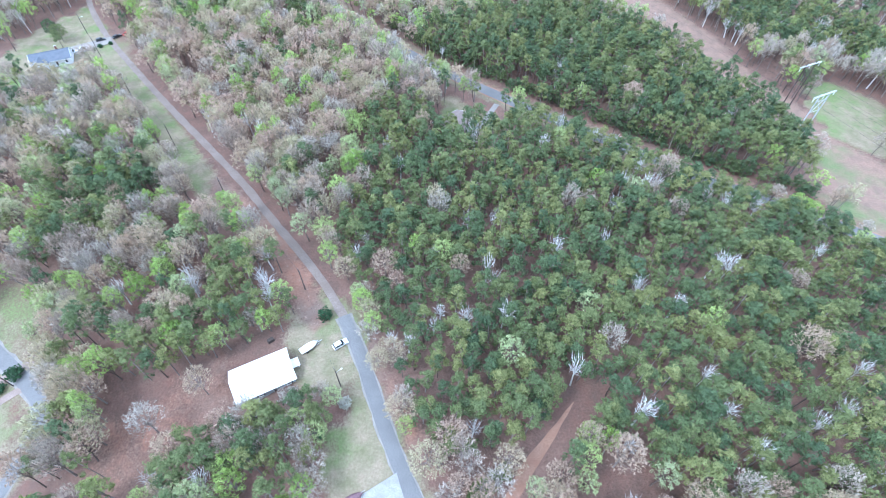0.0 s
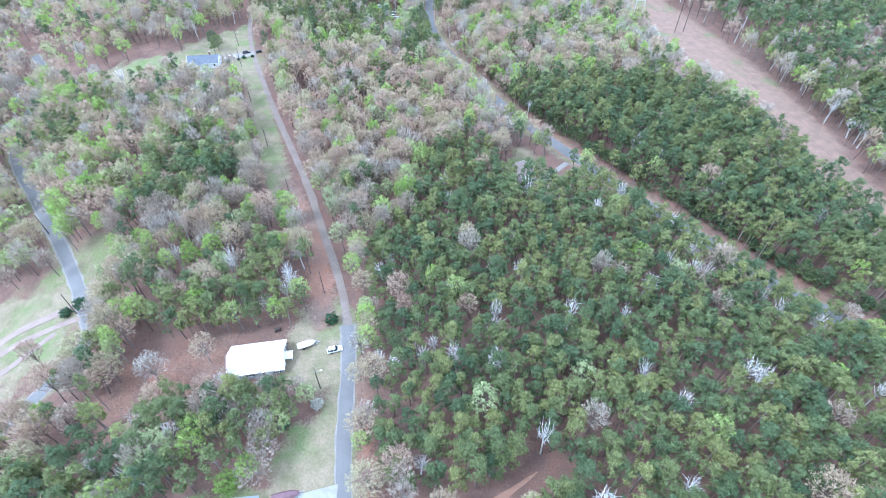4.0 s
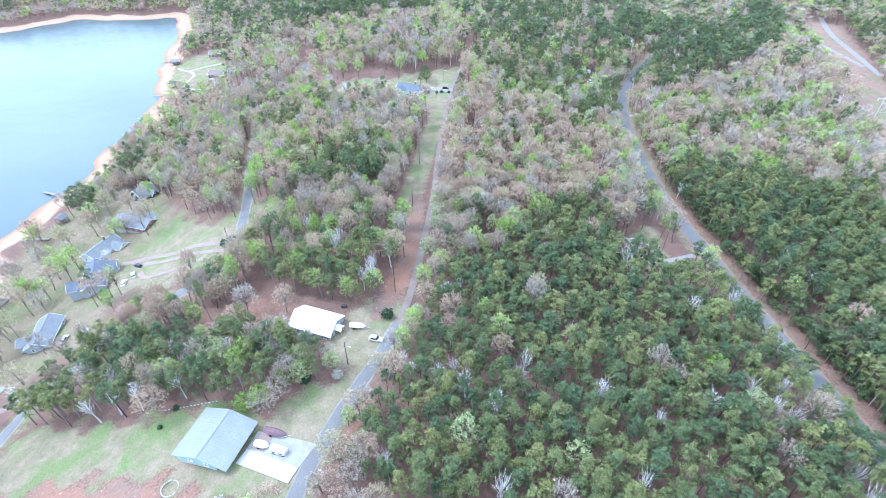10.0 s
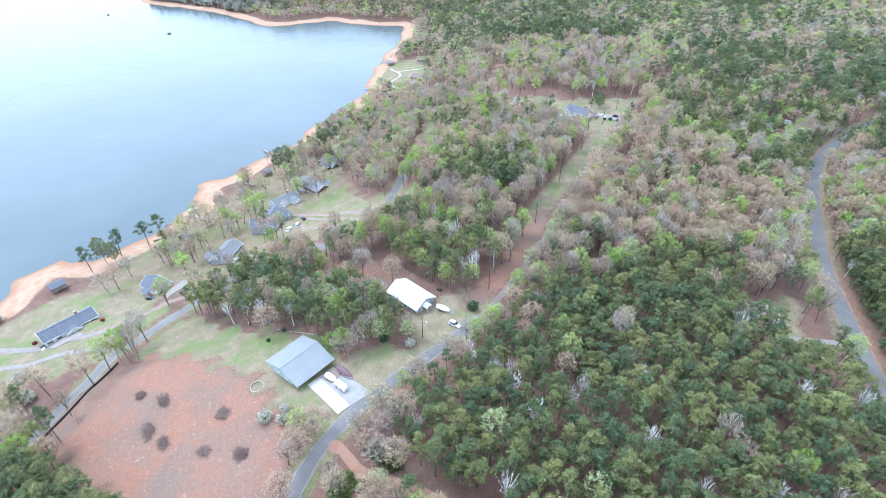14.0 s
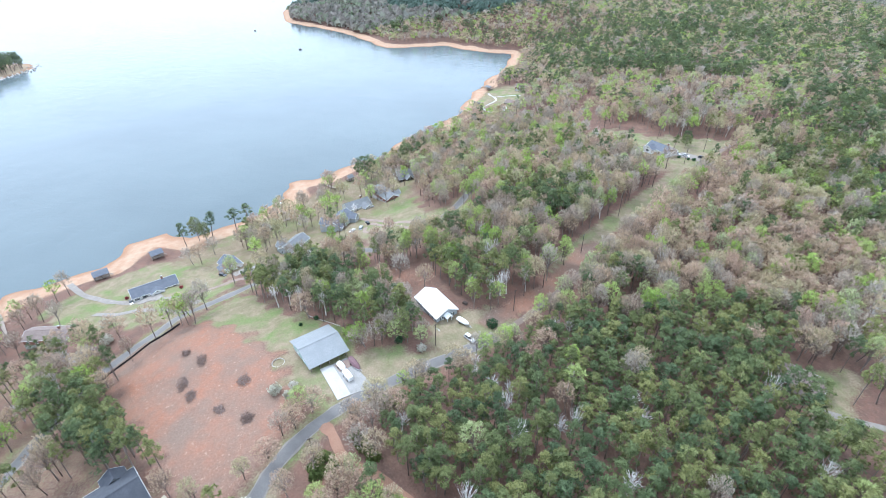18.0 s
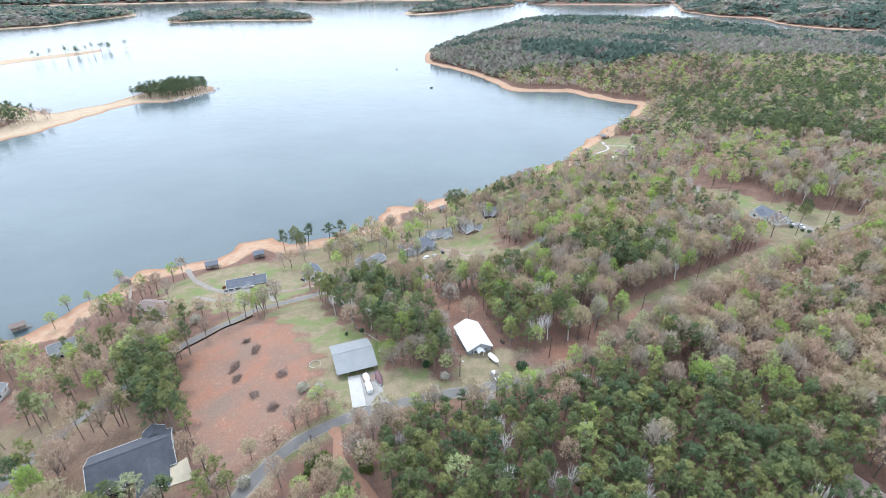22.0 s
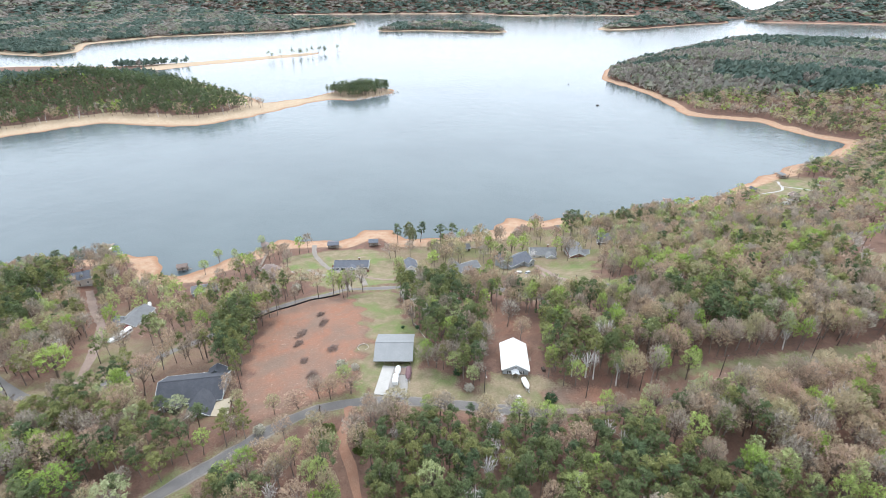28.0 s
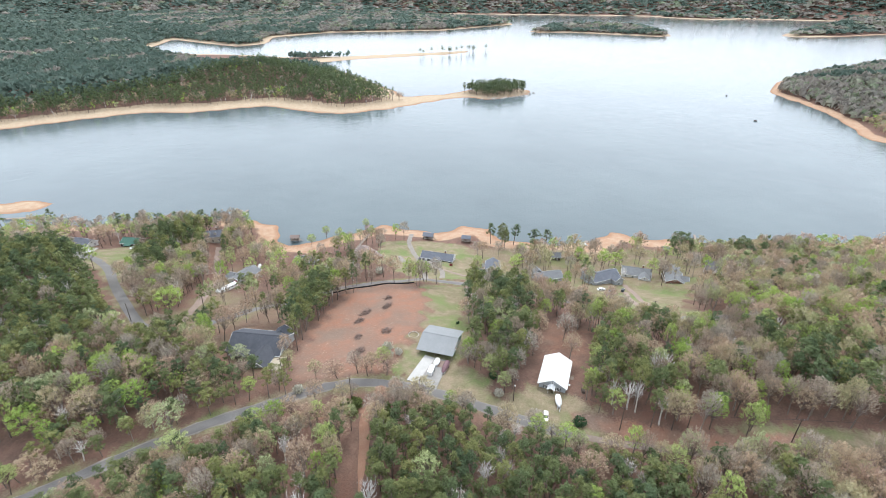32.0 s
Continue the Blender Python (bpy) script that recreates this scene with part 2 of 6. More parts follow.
# ---- the plan: shores, roads, open ground ----
COAST_NEAR = [(400, -520), (230, -430), (94, -380), (60, -365), (37, -341), (4, -318), (-50, -273), (-70, -261), (-76, -236),
              (-68, -212), (-66, -198), (-81, -185), (-108, -182), (-142, -173), (-158, -150), (-165, -134), (-192, -125),
              (-206, -107), (-193, -89), (-211, -66), (-244, -34), (-272, -38), (-286, -6), (-319, 36), (-345, 54),
              (-387, 97), (-432, 127), (-465, 137), (-580, 191), (-602, 211), (-722, 258)]
COAST_BAY = [(-739, 209), (-802, 151), (-790, 56), (-922, -11), (-994, -61), (-1087, -156), (-1250, -185), (-1406, -166),
             (-1749, -104), (-1988, -20), (-2050, 250), (-2000, 600), (-1918, 786), (-1742, 840), (-1589, 909), (-1470, 904),
             (-1350, 1250), (-1500, 3000), (-1500, 6000), (6000, 6000), (6000, -700)]
SOUTH_SHORE = [(900, -900), (57, -797), (-23, -794), (-121, -784), (-181, -730), (-292, -701), (-317, -630), (-349, -561),
               (-436, -540), (-556, -537), (-603, -531), (-620, -481), (-713, -463), (-755, -492), (-746, -560), (-655, -575),
               (-599, -572), (-521, -606), (-553, -690), (-586, -835), (-627, -1017), (-640, -1150), (-764, -1145),
               (-1054, -1064), (-1314, -1030), (-1134, -1110), (-818, -1210), (-650, -1320), (-575, -1478), (-417, -1654),
               (-413, -1812), (-600, -2150), (-655, -1810), (-675, -1712), (-796, -1746), (-959, -2005), (-1289, -2065),
               (-1790, -1840), (-2450, -1930), (-2700, -2300), (-3200, -6000), (900, -6000)]
MID_ISLAND = [(-2000, -1482), (-2173, -1340), (-2216, -1212), (-2275, -871), (-2480, -1000), (-2800, -1300), (-2547, -1700)]
EAST_ISLAND = [(-2700, -590), (-2750, -480), (-2884, -414), (-3463, -213), (-3857, -21), (-4300, -60), (-3765, -700)]
LONG_ISLAND = [(-4150, -1850), (-4100, -1500), (-4230, -1200), (-4260, -950), (-4350, -980), (-4310, -1500), (-4350, -1880)]
FAR_RING = [(-2300, -4050), (-2800, -3700), (-3300, -3250), (-3800, -2680), (-4200, -2150), (-4520, -1300), (-4640, -500), (-4640, 60), (-7000, 60), (-7000, -7000), (-2000, -7000)]
EAST_POINT = [(-4062, 55), (-4075, 233), (-4150, 607), (-4120, 907), (-4300, 1166), (-6000, 1300), (-6000, 100)]
MID_POINT = [(-2088, -1987), (-2409, -1938), (-2606, -2061), (-2900, -2600), (-2300, -2500)]
NORTH_SHORE = [(-3310, 971), (-2898, 1026), (-2784, 1200), (-2391, 1149), (-2209, 1226), (-2050, 1500), (-2200, 6000), (-6000, 6000), (-6000, 1500)]
NORTH_SPIT = [(-1900, 1010), (-1800, 1060), (-1600, 1400), (-1750, 1700), (-1900, 1400)]
SAND_ISLE = [(110, -440), (68, -408), (53, -420), (59, -437), (87, -455), (130, -470)]
SAND_BAR = [(24, -575), (-10, -579), (-10, -586), (24, -582)]
LANDS = [COAST_NEAR + COAST_BAY, SOUTH_SHORE, MID_ISLAND, MID_POINT, EAST_ISLAND, LONG_ISLAND, EAST_POINT, NORTH_SHORE, NORTH_SPIT, FAR_RING, SAND_ISLE, SAND_BAR]


def inside(poly, x, y):
    a = np.asarray(poly, float)
    b = np.roll(a, -1, 0)
    r = np.zeros(np.shape(x), bool)
    for (x0, y0), (x1, y1) in zip(a, b):
        if y0 != y1:
            r ^= ((y0 > y) != (y1 > y)) & (x < (x1 - x0) * (y - y0) / (y1 - y0) + x0)
    return r


def away(line, x, y, closed=False):
    """How far points lie from a line of straight pieces."""
    a = np.asarray(line, float)
    a, b = (a, np.roll(a, -1, 0)) if closed else (a[:-1], a[1:])
    best = np.full(np.shape(x), 1e12)
    for (x0, y0), (x1, y1) in zip(a, b):
        dx, dy = x1 - x0, y1 - y0
        t = np.clip(((x - x0) * dx + (y - y0) * dy) / max(dx * dx + dy * dy, 1e-9), 0, 1)
        best = np.minimum(best, (x - x0 - t * dx) ** 2 + (y - y0 - t * dy) ** 2)
    return np.sqrt(best)


def smooth(lo, hi, v):
    u = np.clip((v - lo) / (hi - lo), 0, 1)
    return u * u * (3 - 2 * u)


def ripple(x, y):
    return 0.6 * np.sin(x * 0.021 + 1.3) * np.sin(y * 0.024 + 0.4) + 0.35 * np.sin(x * 0.06 + y * 0.045)


def inland(x, y):
    """Metres from the water's edge, minus out in the lake."""
    x, y = np.asarray(x, float), np.asarray(y, float)
    jx, jy = x + 2.2 * np.sin(y * 0.13) + 1.2 * np.sin(y * 0.31 + x * 0.1), y + 2.2 * np.sin(x * 0.12) + 1.2 * np.sin(x * 0.29)
    d = np.full(x.shape, -1e9)
    for poly in LANDS:
        s = away(poly, jx, jy, True)
        d = np.maximum(d, np.where(inside(poly, jx, jy), s, -s))
    return d


def height(x, y):
    x, y = np.asarray(x, float), np.asarray(y, float)
    d = inland(x, y)
    flat = smooth(-430, -465, y) * smooth(-1000, -900, y)
    hill = 44 - 30 * smooth(-900, -1050, y)
    h = hill * smooth(0, 1, (d - 42 * flat) / 220) + (0.08 - 0.03 * flat) * np.clip(d, -60, 25 + 25 * flat)
    r = np.hypot(x, y)
    h = h + 100 * smooth(4100, 5000, r) * smooth(0, 500, d) + smooth(600, 1500, d) * 18 * np.sin(x * 0.003) * np.sin(y * 0.0027 + 1)
    return h + ripple(x, y) * smooth(30, 120, d)


def ground(x, y):
    return float(height(np.array([x]), np.array([y]))[0])


def curve(points, step=3.0):
    """A smooth line through the points."""
    p = np.asarray(points, float)
    p = np.vstack([2 * p[0] - p[1], p, 2 * p[-1] - p[-2]])
    out = []
    for i in range(1, len(p) - 2):
        k = max(2, int(np.hypot(*(p[i + 1] - p[i])) / step))
        for t in np.arange(k) / k:
            out.append(0.5 * (2 * p[i] + (p[i + 1] - p[i - 1]) * t + (2 * p[i - 1] - 5 * p[i] + 4 * p[i + 1] - p[i + 2]) * t * t
                              + (3 * p[i] - p[i - 1] - 3 * p[i + 1] + p[i + 2]) * t ** 3))
    out.append(p[-2])
    return np.array(out)


LANE_LOW = curve([(150, -22), (110, -15), (96, -13), (75, -10), (56, -6), (36, 0.5), (21, 5), (12, 9.5), (3, 17), (-6, 29), (-14, 45), (-19, 57), (-24, 69), (-30, 81)])
LANE_HIGH = curve([(-30, 81), (-37, 92), (-47, 105), (-62, 123), (-75, 139), (-95, 161), (-121, 189), (-158, 231), (-182, 260), (-204, 292), (-225, 330)])
LAKE_LANE = curve([(-5, -82), (-25, -80), (-39, -77), (-49, -75), (-61, -66), (-79, -56), (-87, -46), (-101, -31), (-109, -22), (-119, -2), (-122, 18), (-121, 31),
                   (-116, 45), (-117, 57), (-132, 69), (-157, 85), (-199, 109), (-253, 140), (-282, 177), (-303, 208), (-335, 230)])
HIGHWAY = curve([(260, 30), (180, 92), (122, 132), (105, 141), (86, 156), (54, 180), (21, 206), (-7, 229), (-40, 264), (-62, 291), (-82, 322), (-98, 362), (-109, 408), (-116, 481),
                 (-122, 576), (-163, 745)])
LOOP_LANE = curve([(58, -250), (54, -226), (50, -190), (52, -165), (54, -118), (53, -95), (46, -82), (32, -80), (18, -80), (-5, -82)])
LOOP_DRIVE = curve([(42, -88), (30, -105), (15, -128), (0, -156), (-10, -185), (-22, -214)])
SPUR_TRACK = curve([(2, 20), (6, 23.2), (12.4, 25.8), (17.3, 30.4), (21.3, 36.5), (27, 43), (36, 54)])
SIDE_TRACK = curve([(13, 25.5), (19, 23), (24, 20), (30, 17), (37, 15)])
HOUSE_DRIVE = curve([(-119, 71), (-124, 70), (-133, 65), (-146, 54), (-165, 38), (-178, 25)])
HOUSE_DRIVE_B = curve([(-120, 64), (-132, 58), (-144, 48), (-165, 32)])
TURN_DRIVE = curve([(-160, 29), (-149, 29), (-142, 38), (-136, 47), (-131, 55)])
LAKE_DRIVE = curve([(-84, -52), (-92, -63), (-98, -77), (-99, -90), (-107, -108)])
RAMP_DRIVE = curve([(-95, -50), (-106, -62), (-110, -77), (-112, -90), (-121, -107), (-133, -127), (-149, -143)])
SHORE_DRIVE = curve([(-108, -68), (-110, -60), (-113, -51), (-117, -38), (-116, -24), (-111, -14)])
NORTH_DRIVE = curve([(-300, 205), (-318, 200), (-335, 190), (-352, 180)])
CLAY = [(-49, -72), (-22, -53), (-2, -37), (20, -16), (25, -6), (9, 6), (-8, 13), (-20, 4), (-37, -2), (-62, -26), (-72, -48), (-59, -64)]
GRASS = [
    [(-76, -45), (-95, -27), (-62, 0), (-50, 18), (-40, 25), (-31, 31), (-28, 44), (-24, 56), (-20, 60), (-14, 46), (-5, 32), (-8, 15), (-20, 4), (-37, -2), (-60, -26)],
    [(-40, 56), (-25, 56), (-21, 68), (-30, 86), (-42, 93), (-47, 74)],
    [(-86, -108), (-80, -60), (-108, -36), (-142, -58), (-162, -95), (-150, -120), (-118, -142)],
    [(-155, 10), (-122, 48), (-136, 72), (-190, 60), (-172, 25)],
    [(-252, 202), (-248, 218), (-222, 238), (-204, 236), (-196, 214), (-202, 202), (-224, 190)],
    [(-205, 218), (-172, 226), (-180, 262), (-205, 290), (-224, 250)],
    [(-400, 165), (-430, 200), (-500, 208), (-512, 182), (-455, 150)],
    [(44, -165), (30, -205), (10, -215), (25, -248), (58, -262), (60, -200)],
    [(12, 190), (28, 180), (22, 168), (0, 186), (4, 205)],
    [(163, 172), (168, 206), (184, 212), (202, 192), (183, 152)],
]
FIELD = [(-70, 640), (-20, 520), (31, 415), (57, 330), (73, 301), (103, 260), (123, 215), (143, 164), (140, 134), (160, 108), (230, 60), (250, 90), (179, 152),
         (163, 172), (161, 192), (150, 226), (144, 260), (131, 301), (104, 362), (30, 500), (-30, 640)]
VERGE = curve([(-72, 120), (-82, 131), (-100, 152), (-119, 176), (-138, 199), (-154, 219), (-172, 240)])
RED_BANK = curve([(150, 120), (110, 146), (92, 158), (58, 186), (24, 209), (0, 230)])
RED_EDGE = curve([(-2, 36), (-9, 48), (-15, 60), (-20, 72)])
RED_YARD = curve([(-38, 80), (-46, 94), (-54, 107), (-66, 120), (-84, 137)])
SHORE_YARDS = [(-125, -50), (-150, -95), (-200, -70), (-262, 5), (-300, 40), (-250, 70), (-185, 62), (-150, 25), (-125, 0)]
OPEN_YARD = [(58, -122), (60, -70), (22, -66), (-6, -76), (2, -122), (-30, -168), (-18, -178), (12, -140), (30, -116), (46, -112)]
LOW_POINT = [(-400, -1120), (-640, -1150), (-650, -1320), (-575, -1478), (-417, -1654), (-340, -1560), (-380, -1300)]
DARK_YARD = [(-34, -88), (-22, -112), (20, -128), (46, -84), (44, -56), (38, -12), (26, -10), (14, -20), (-8, -52)]
BEACH_LOT = [(-372, 168), (-410, 138), (-462, 130), (-530, 178), (-508, 220), (-430, 210)]
UPPER_LOT = [(-168, 205), (-150, 222), (-160, 250), (-190, 262), (-212, 250), (-205, 225), (-192, 206)]
LITTER_LOT = [(-300, 195), (-292, 232), (-245, 242), (-208, 232), (-180, 188), (-215, 178), (-236, 181)]
WEST_YARD = [(-84, -168), (-78, -128), (-62, -104), (-34, -88), (-14, -104), (-30, -128), (-52, -158)]
DRIVE_YARD = [(-150, 8), (-176, 38), (-150, 100), (-128, 92), (-122, 66), (-130, 36)]
HOUSE_BACK = [(-49, 54), (-77, 33), (-98, 30), (-92, 52), (-61, 68)]


# ---- mesh helpers ----
class Geo:
    def __init__(self):
        self.v, self.f = [], []

    def add(self, verts, faces):
        k = len(self.v)
        self.v += [tuple(map(float, p)) for p in verts]
        self.f += [tuple(k + i for i in f) for f in faces]
        return self

    def box(self, x, y, z, sx, sy, sz, rz=0.0, taper=1.0):
        c, s = math.cos(rz), math.sin(rz)
        vs = []
        for k, dz in ((1.0, -sz / 2), (taper, sz / 2)):
            for dx, dy in ((-1, -1), (1, -1), (1, 1), (-1, 1)):
                px, py = dx * sx / 2 * k, dy * sy / 2 * k
                vs.append((x + px * c - py * s, y + px * s + py * c, z + dz))
        return self.add(vs, [(3, 2, 1, 0), (4, 5, 6, 7), (0, 1, 5, 4), (1, 2, 6, 5), (2, 3, 7, 6), (3, 0, 4, 7)])

    def slab(self, a, b, c, d, t):
        """A plate with the top corners a b c d, and a thickness."""
        low = [(p[0], p[1], p[2] - t) for p in (a, b, c, d)]
        return self.add([a, b, c, d] + low, [(0, 1, 2, 3), (7, 6, 5, 4), (0, 4, 5, 1), (1, 5, 6, 2), (2, 6, 7, 3), (3, 7, 4, 0)])

    def tube(self, pts, radii, sides=6):
        vs, n = [], len(pts)
        for i, p in enumerate(pts):
            p = Vector(p)
            d = (Vector(pts[min(i + 1, n - 1)]) - Vector(pts[max(i - 1, 0)])).normalized()
            a = d.orthogonal().normalized()
            b = d.cross(a)
            for k in range(sides):
                w = 2 * math.pi * k / sides
                vs.append(p + (a * math.cos(w) + b * math.sin(w)) * radii[i])
        fs = [(i * sides + k, i * sides + (k + 1) % sides, (i + 1) * sides + (k + 1) % sides, (i + 1) * sides + k) for i in range(n - 1) for k in range(sides)]
        fs += [tuple(range(sides - 1, -1, -1)), tuple((n - 1) * sides + k for k in range(sides))]
        return self.add(vs, fs)

    def mesh(self, name):
        m = bpy.data.meshes.new(name)
        m.from_pydata(self.v, [], self.f)
        m.update()
        return m


def part(name, geo, mat, parent=None, label="", loc=None):
    ob = new(name, geo.mesh(name) if isinstance(geo, Geo) else geo)
    if isinstance(geo, Geo):
        ob.data.materials.append(mat)
    ob.parent = parent
    if loc:
        ob.location = loc
    return tagged(ob, label)


def thing(name, x, y, rz=0.0, label="", category="", group="", z=None):
    ob = new(name)
    ob.empty_display_size = 0.5
    ob.matrix_basis = pose(x, y, ground(x, y) if z is None else z, 0, 0, rz)
    return tagged(ob, label, category, group)


def raw_mesh(name, verts, tris, mats, index=None, tint=None):
    """A mesh of triangles from arrays."""
    m = bpy.data.meshes.new(name)
    nt = len(tris)
    m.vertices.add(len(verts))
    m.vertices.foreach_set("co", np.ascontiguousarray(verts, np.float32).ravel())
    m.loops.add(nt * 3)
    m.loops.foreach_set("vertex_index", np.ascontiguousarray(tris, np.int32).ravel())
    m.polygons.add(nt)
    m.polygons.foreach_set("loop_start", np.arange(0, nt * 3, 3, dtype=np.int32))
    for k in mats:
        m.materials.append(k)
    if index is not None:
        m.polygons.foreach_set("material_index", np.ascontiguousarray(index, np.int32))
    if tint is not None:
        at = m.attributes.new("tint", "FLOAT", "POINT")
        at.data.foreach_set("value", np.ascontiguousarray(tint, np.float32))
    m.update(calc_edges=True)
    return m


# ---- ground: one sheet to the horizon ----
def axis(lo, hi, step, growth, reach):
    mid = list(np.arange(lo, hi + 0.1, step))
    s, up = step, [mid[-1]]
    while up[-1] < reach:
        s *= growth
        up.append(up[-1] + s)
    s, down = step, [mid[0]]
    while down[-1] > -reach:
        s *= growth
        down.append(down[-1] - s)
    return np.array(down[:0:-1] + mid + up[1:])


AX, AY = axis(-290, 175, 3.0, 1.05, 6900), axis(-270, 350, 3.0, 1.05, 6900)
GX, GY = np.meshgrid(AX, AY)
GZ = height(GX, GY)
nx, ny = len(AX), len(AY)
q = (np.arange(ny - 1)[:, None] * nx + np.arange(nx - 1)[None, :]).ravel()
tris = np.concatenate([np.stack([q, q + 1, q + nx + 1], 1), np.stack([q, q + nx + 1, q + nx], 1)])
gm = raw_mesh("ground", np.stack([GX.ravel(), GY.ravel(), GZ.ravel()], 1), tris, [])
gm.polygons.foreach_set("use_smooth", np.ones(len(tris), bool))
wob = 1.8 * np.sin(GX * 0.5 + GY * 0.23) + 1.5 * np.sin(GY * 0.61 - GX * 0.17)
WX, WY = GX + wob, GY - wob


def soft_in(poly, w=3.0):
    d = away(poly, WX, WY, True)
    return smooth(-w, w, np.where(inside(poly, WX, WY), d, -d))


cov = np.zeros((ny, nx, 4), np.float32)
for g in GRASS:
    cov[..., 0] = np.maximum(cov[..., 0], soft_in(g))
for ln, w in ((LANE_LOW, 5.5), (LAKE_LANE, 5), (HIGHWAY, 7), (LOOP_LANE, 5)):
    cov[..., 0] = np.maximum(cov[..., 0], 0.7 * (1 - smooth(w - 2, w + 2, away(ln, WX, WY))))
for yard, k in ((SHORE_YARDS, 0.62), (DARK_YARD, 0.35), (OPEN_YARD, 0.55), (DRIVE_YARD, 0.65), (BEACH_LOT, 0.6), (UPPER_LOT, 0.6), (WEST_YARD, 0.3)):
    cov[..., 0] = np.maximum(cov[..., 0], k * soft_in(yard, 10))
cov[..., 0] = np.maximum(cov[..., 0], 1 - smooth(3.5, 7, away(VERGE, WX, WY)))
cov[..., 1] = soft_in(CLAY, 4)
for ln, w, k in ((RED_BANK, 2.2, 0.6), (RED_EDGE, 2.5, 0.9), (RED_YARD, 4.2, 0.95)):
    cov[..., 1] = np.maximum(cov[..., 1], k * (1 - smooth(w - 2, w + 2, away(ln, WX, WY))))
cov[..., 1] = np.maximum(cov[..., 1], 0.5 * soft_in(HOUSE_BACK, 4))
cov[..., 2] = soft_in(FIELD, 5)
cov[..., 0] *= 1 - 0.8 * cov[..., 1]
cov[..., 3] = 1
at = gm.attributes.new("cover", "FLOAT_COLOR", "POINT")
at.data.foreach_set("color", cov.ravel())

M_ground, n_, l_, p_ = material("leaf_litter_grass_clay_sand", 0.95, 0, 0.15)
gp = position(n_)
atn = n_.new("ShaderNodeAttribute")
atn.attribute_name = "cover"
sep = n_.new("ShaderNodeSeparateColor")
l_.new(atn.outputs["Color"], sep.inputs[0])
pz = n_.new("ShaderNodeSeparateXYZ")
l_.new(gp, pz.inputs[0])
big, mid_, fine_ = noise_fac(n_, l_, 0.035, 4, vec=gp), noise_fac(n_, l_, 0.22, 5, vec=gp), noise_fac(n_, l_, 1.6, 6, 0.3, 0.7, vec=gp)
litter = mix(n_, l_, big, (0.20, 0.112, 0.085), (0.245, 0.155, 0.12))
litter = mix(n_, l_, mid_, litter, (0.165, 0.108, 0.085))
grass = mix(n_, l_, mid_, (0.21, 0.19, 0.11), (0.31, 0.25, 0.175))
grass = mix(n_, l_, noise_fac(n_, l_, 0.07, 4, 0.47, 0.64, vec=gp), grass, (0.185, 0.225, 0.09))
clay = mix(n_, l_, mid_, (0.325, 0.165, 0.11), (0.28, 0.17, 0.125))
clay = mix(n_, l_, noise_fac(n_, l_, 0.05, 6, 0.42, 0.66, vec=gp), clay, (0.235, 0.168, 0.132))
clay = mix(n_, l_, noise_fac(n_, l_, 0.9, 5, 0.6, 0.7, vec=gp), clay, (0.40, 0.28, 0.215))
field = mix(n_, l_, mid_, (0.31, 0.205, 0.155), (0.235, 0.165, 0.125))
field = mix(n_, l_, noise_fac(n_, l_, 0.03, 4, 0.55, 0.68, vec=gp), field, (0.17, 0.21, 0.09))
south = n_.new("ShaderNodeMapRange")
south.inputs[1].default_value, south.inputs[2].default_value = -400, -460
l_.new(pz.outputs[1], south.inputs[0])
sand = mix(n_, l_, mid_, (0.42, 0.255, 0.165), (0.49, 0.355, 0.25))
sand = mix(n_, l_, south.outputs[0], sand, mix(n_, l_, mid_, (0.46, 0.35, 0.24), (0.53, 0.43, 0.31)))


def ragged(sock, amount=0.5):
    """A soft mask, roughened at its edge."""
    a = n_.new("ShaderNodeMath")
    a.operation = "MULTIPLY_ADD"
    a.inputs[1].default_value, a.inputs[2].default_value = amount, -amount / 2
    l_.new(fine_, a.inputs[0])
    b = n_.new("ShaderNodeMath")
    l_.new(sock, b.inputs[0])
    l_.new(a.outputs[0], b.inputs[1])
    r = n_.new("ShaderNodeMapRange")
    r.inputs[1].default_value, r.inputs[2].default_value = 0.25, 0.75
    l_.new(b.outputs[0], r.inputs[0])
    return r.outputs[0]


c = mix(n_, l_, ragged(sep.outputs[0]), litter, grass)
c = mix(n_, l_, ragged(sep.outputs[2]), c, field)
c = mix(n_, l_, ragged(sep.outputs[1]), c, clay)
low = n_.new("ShaderNodeMapRange")
low.inputs[1].default_value, low.inputs[2].default_value = 3.0, 2.2
shore_ = n_.new("ShaderNodeMath")
shore_.operation = "MULTIPLY_ADD"
shore_.inputs[1].default_value = 1.2
away_s = n_.new("ShaderNodeMath")
away_s.operation = "SUBTRACT"
l_.new(noise_fac(n_, l_, 0.022, 3, 0.35, 0.75, vec=gp), away_s.inputs[0])
l_.new(south.outputs[0], away_s.inputs[1])
l_.new(away_s.outputs[0], shore_.inputs[0])
l_.new(pz.outputs[2], shore_.inputs[2])
l_.new(shore_.outputs[0], low.inputs[0])
c = mix(n_, l_, ragged(low.outputs[0], 0.7), c, sand)
wet = n_.new("ShaderNodeMapRange")
wet.inputs[1].default_value, wet.inputs[2].default_value = 0.5, 0.1
l_.new(pz.outputs[2], wet.inputs[0])
c = mix(n_, l_, wet.outputs[0], c, (0.36, 0.21, 0.13))
c = mix(n_, l_, fine_, mix(n_, l_, 1.0, c, (0.74, 0.72, 0.70), "MULTIPLY"), c)
l_.new(c, p_.inputs["Base Color"])
gb = n_.new("ShaderNodeBump")
gb.inputs["Strength"].default_value, gb.inputs["Distance"].default_value = 0.5, 0.3
l_.new(fine_, gb.inputs["Height"])
l_.new(gb.outputs[0], p_.inputs["Normal"])
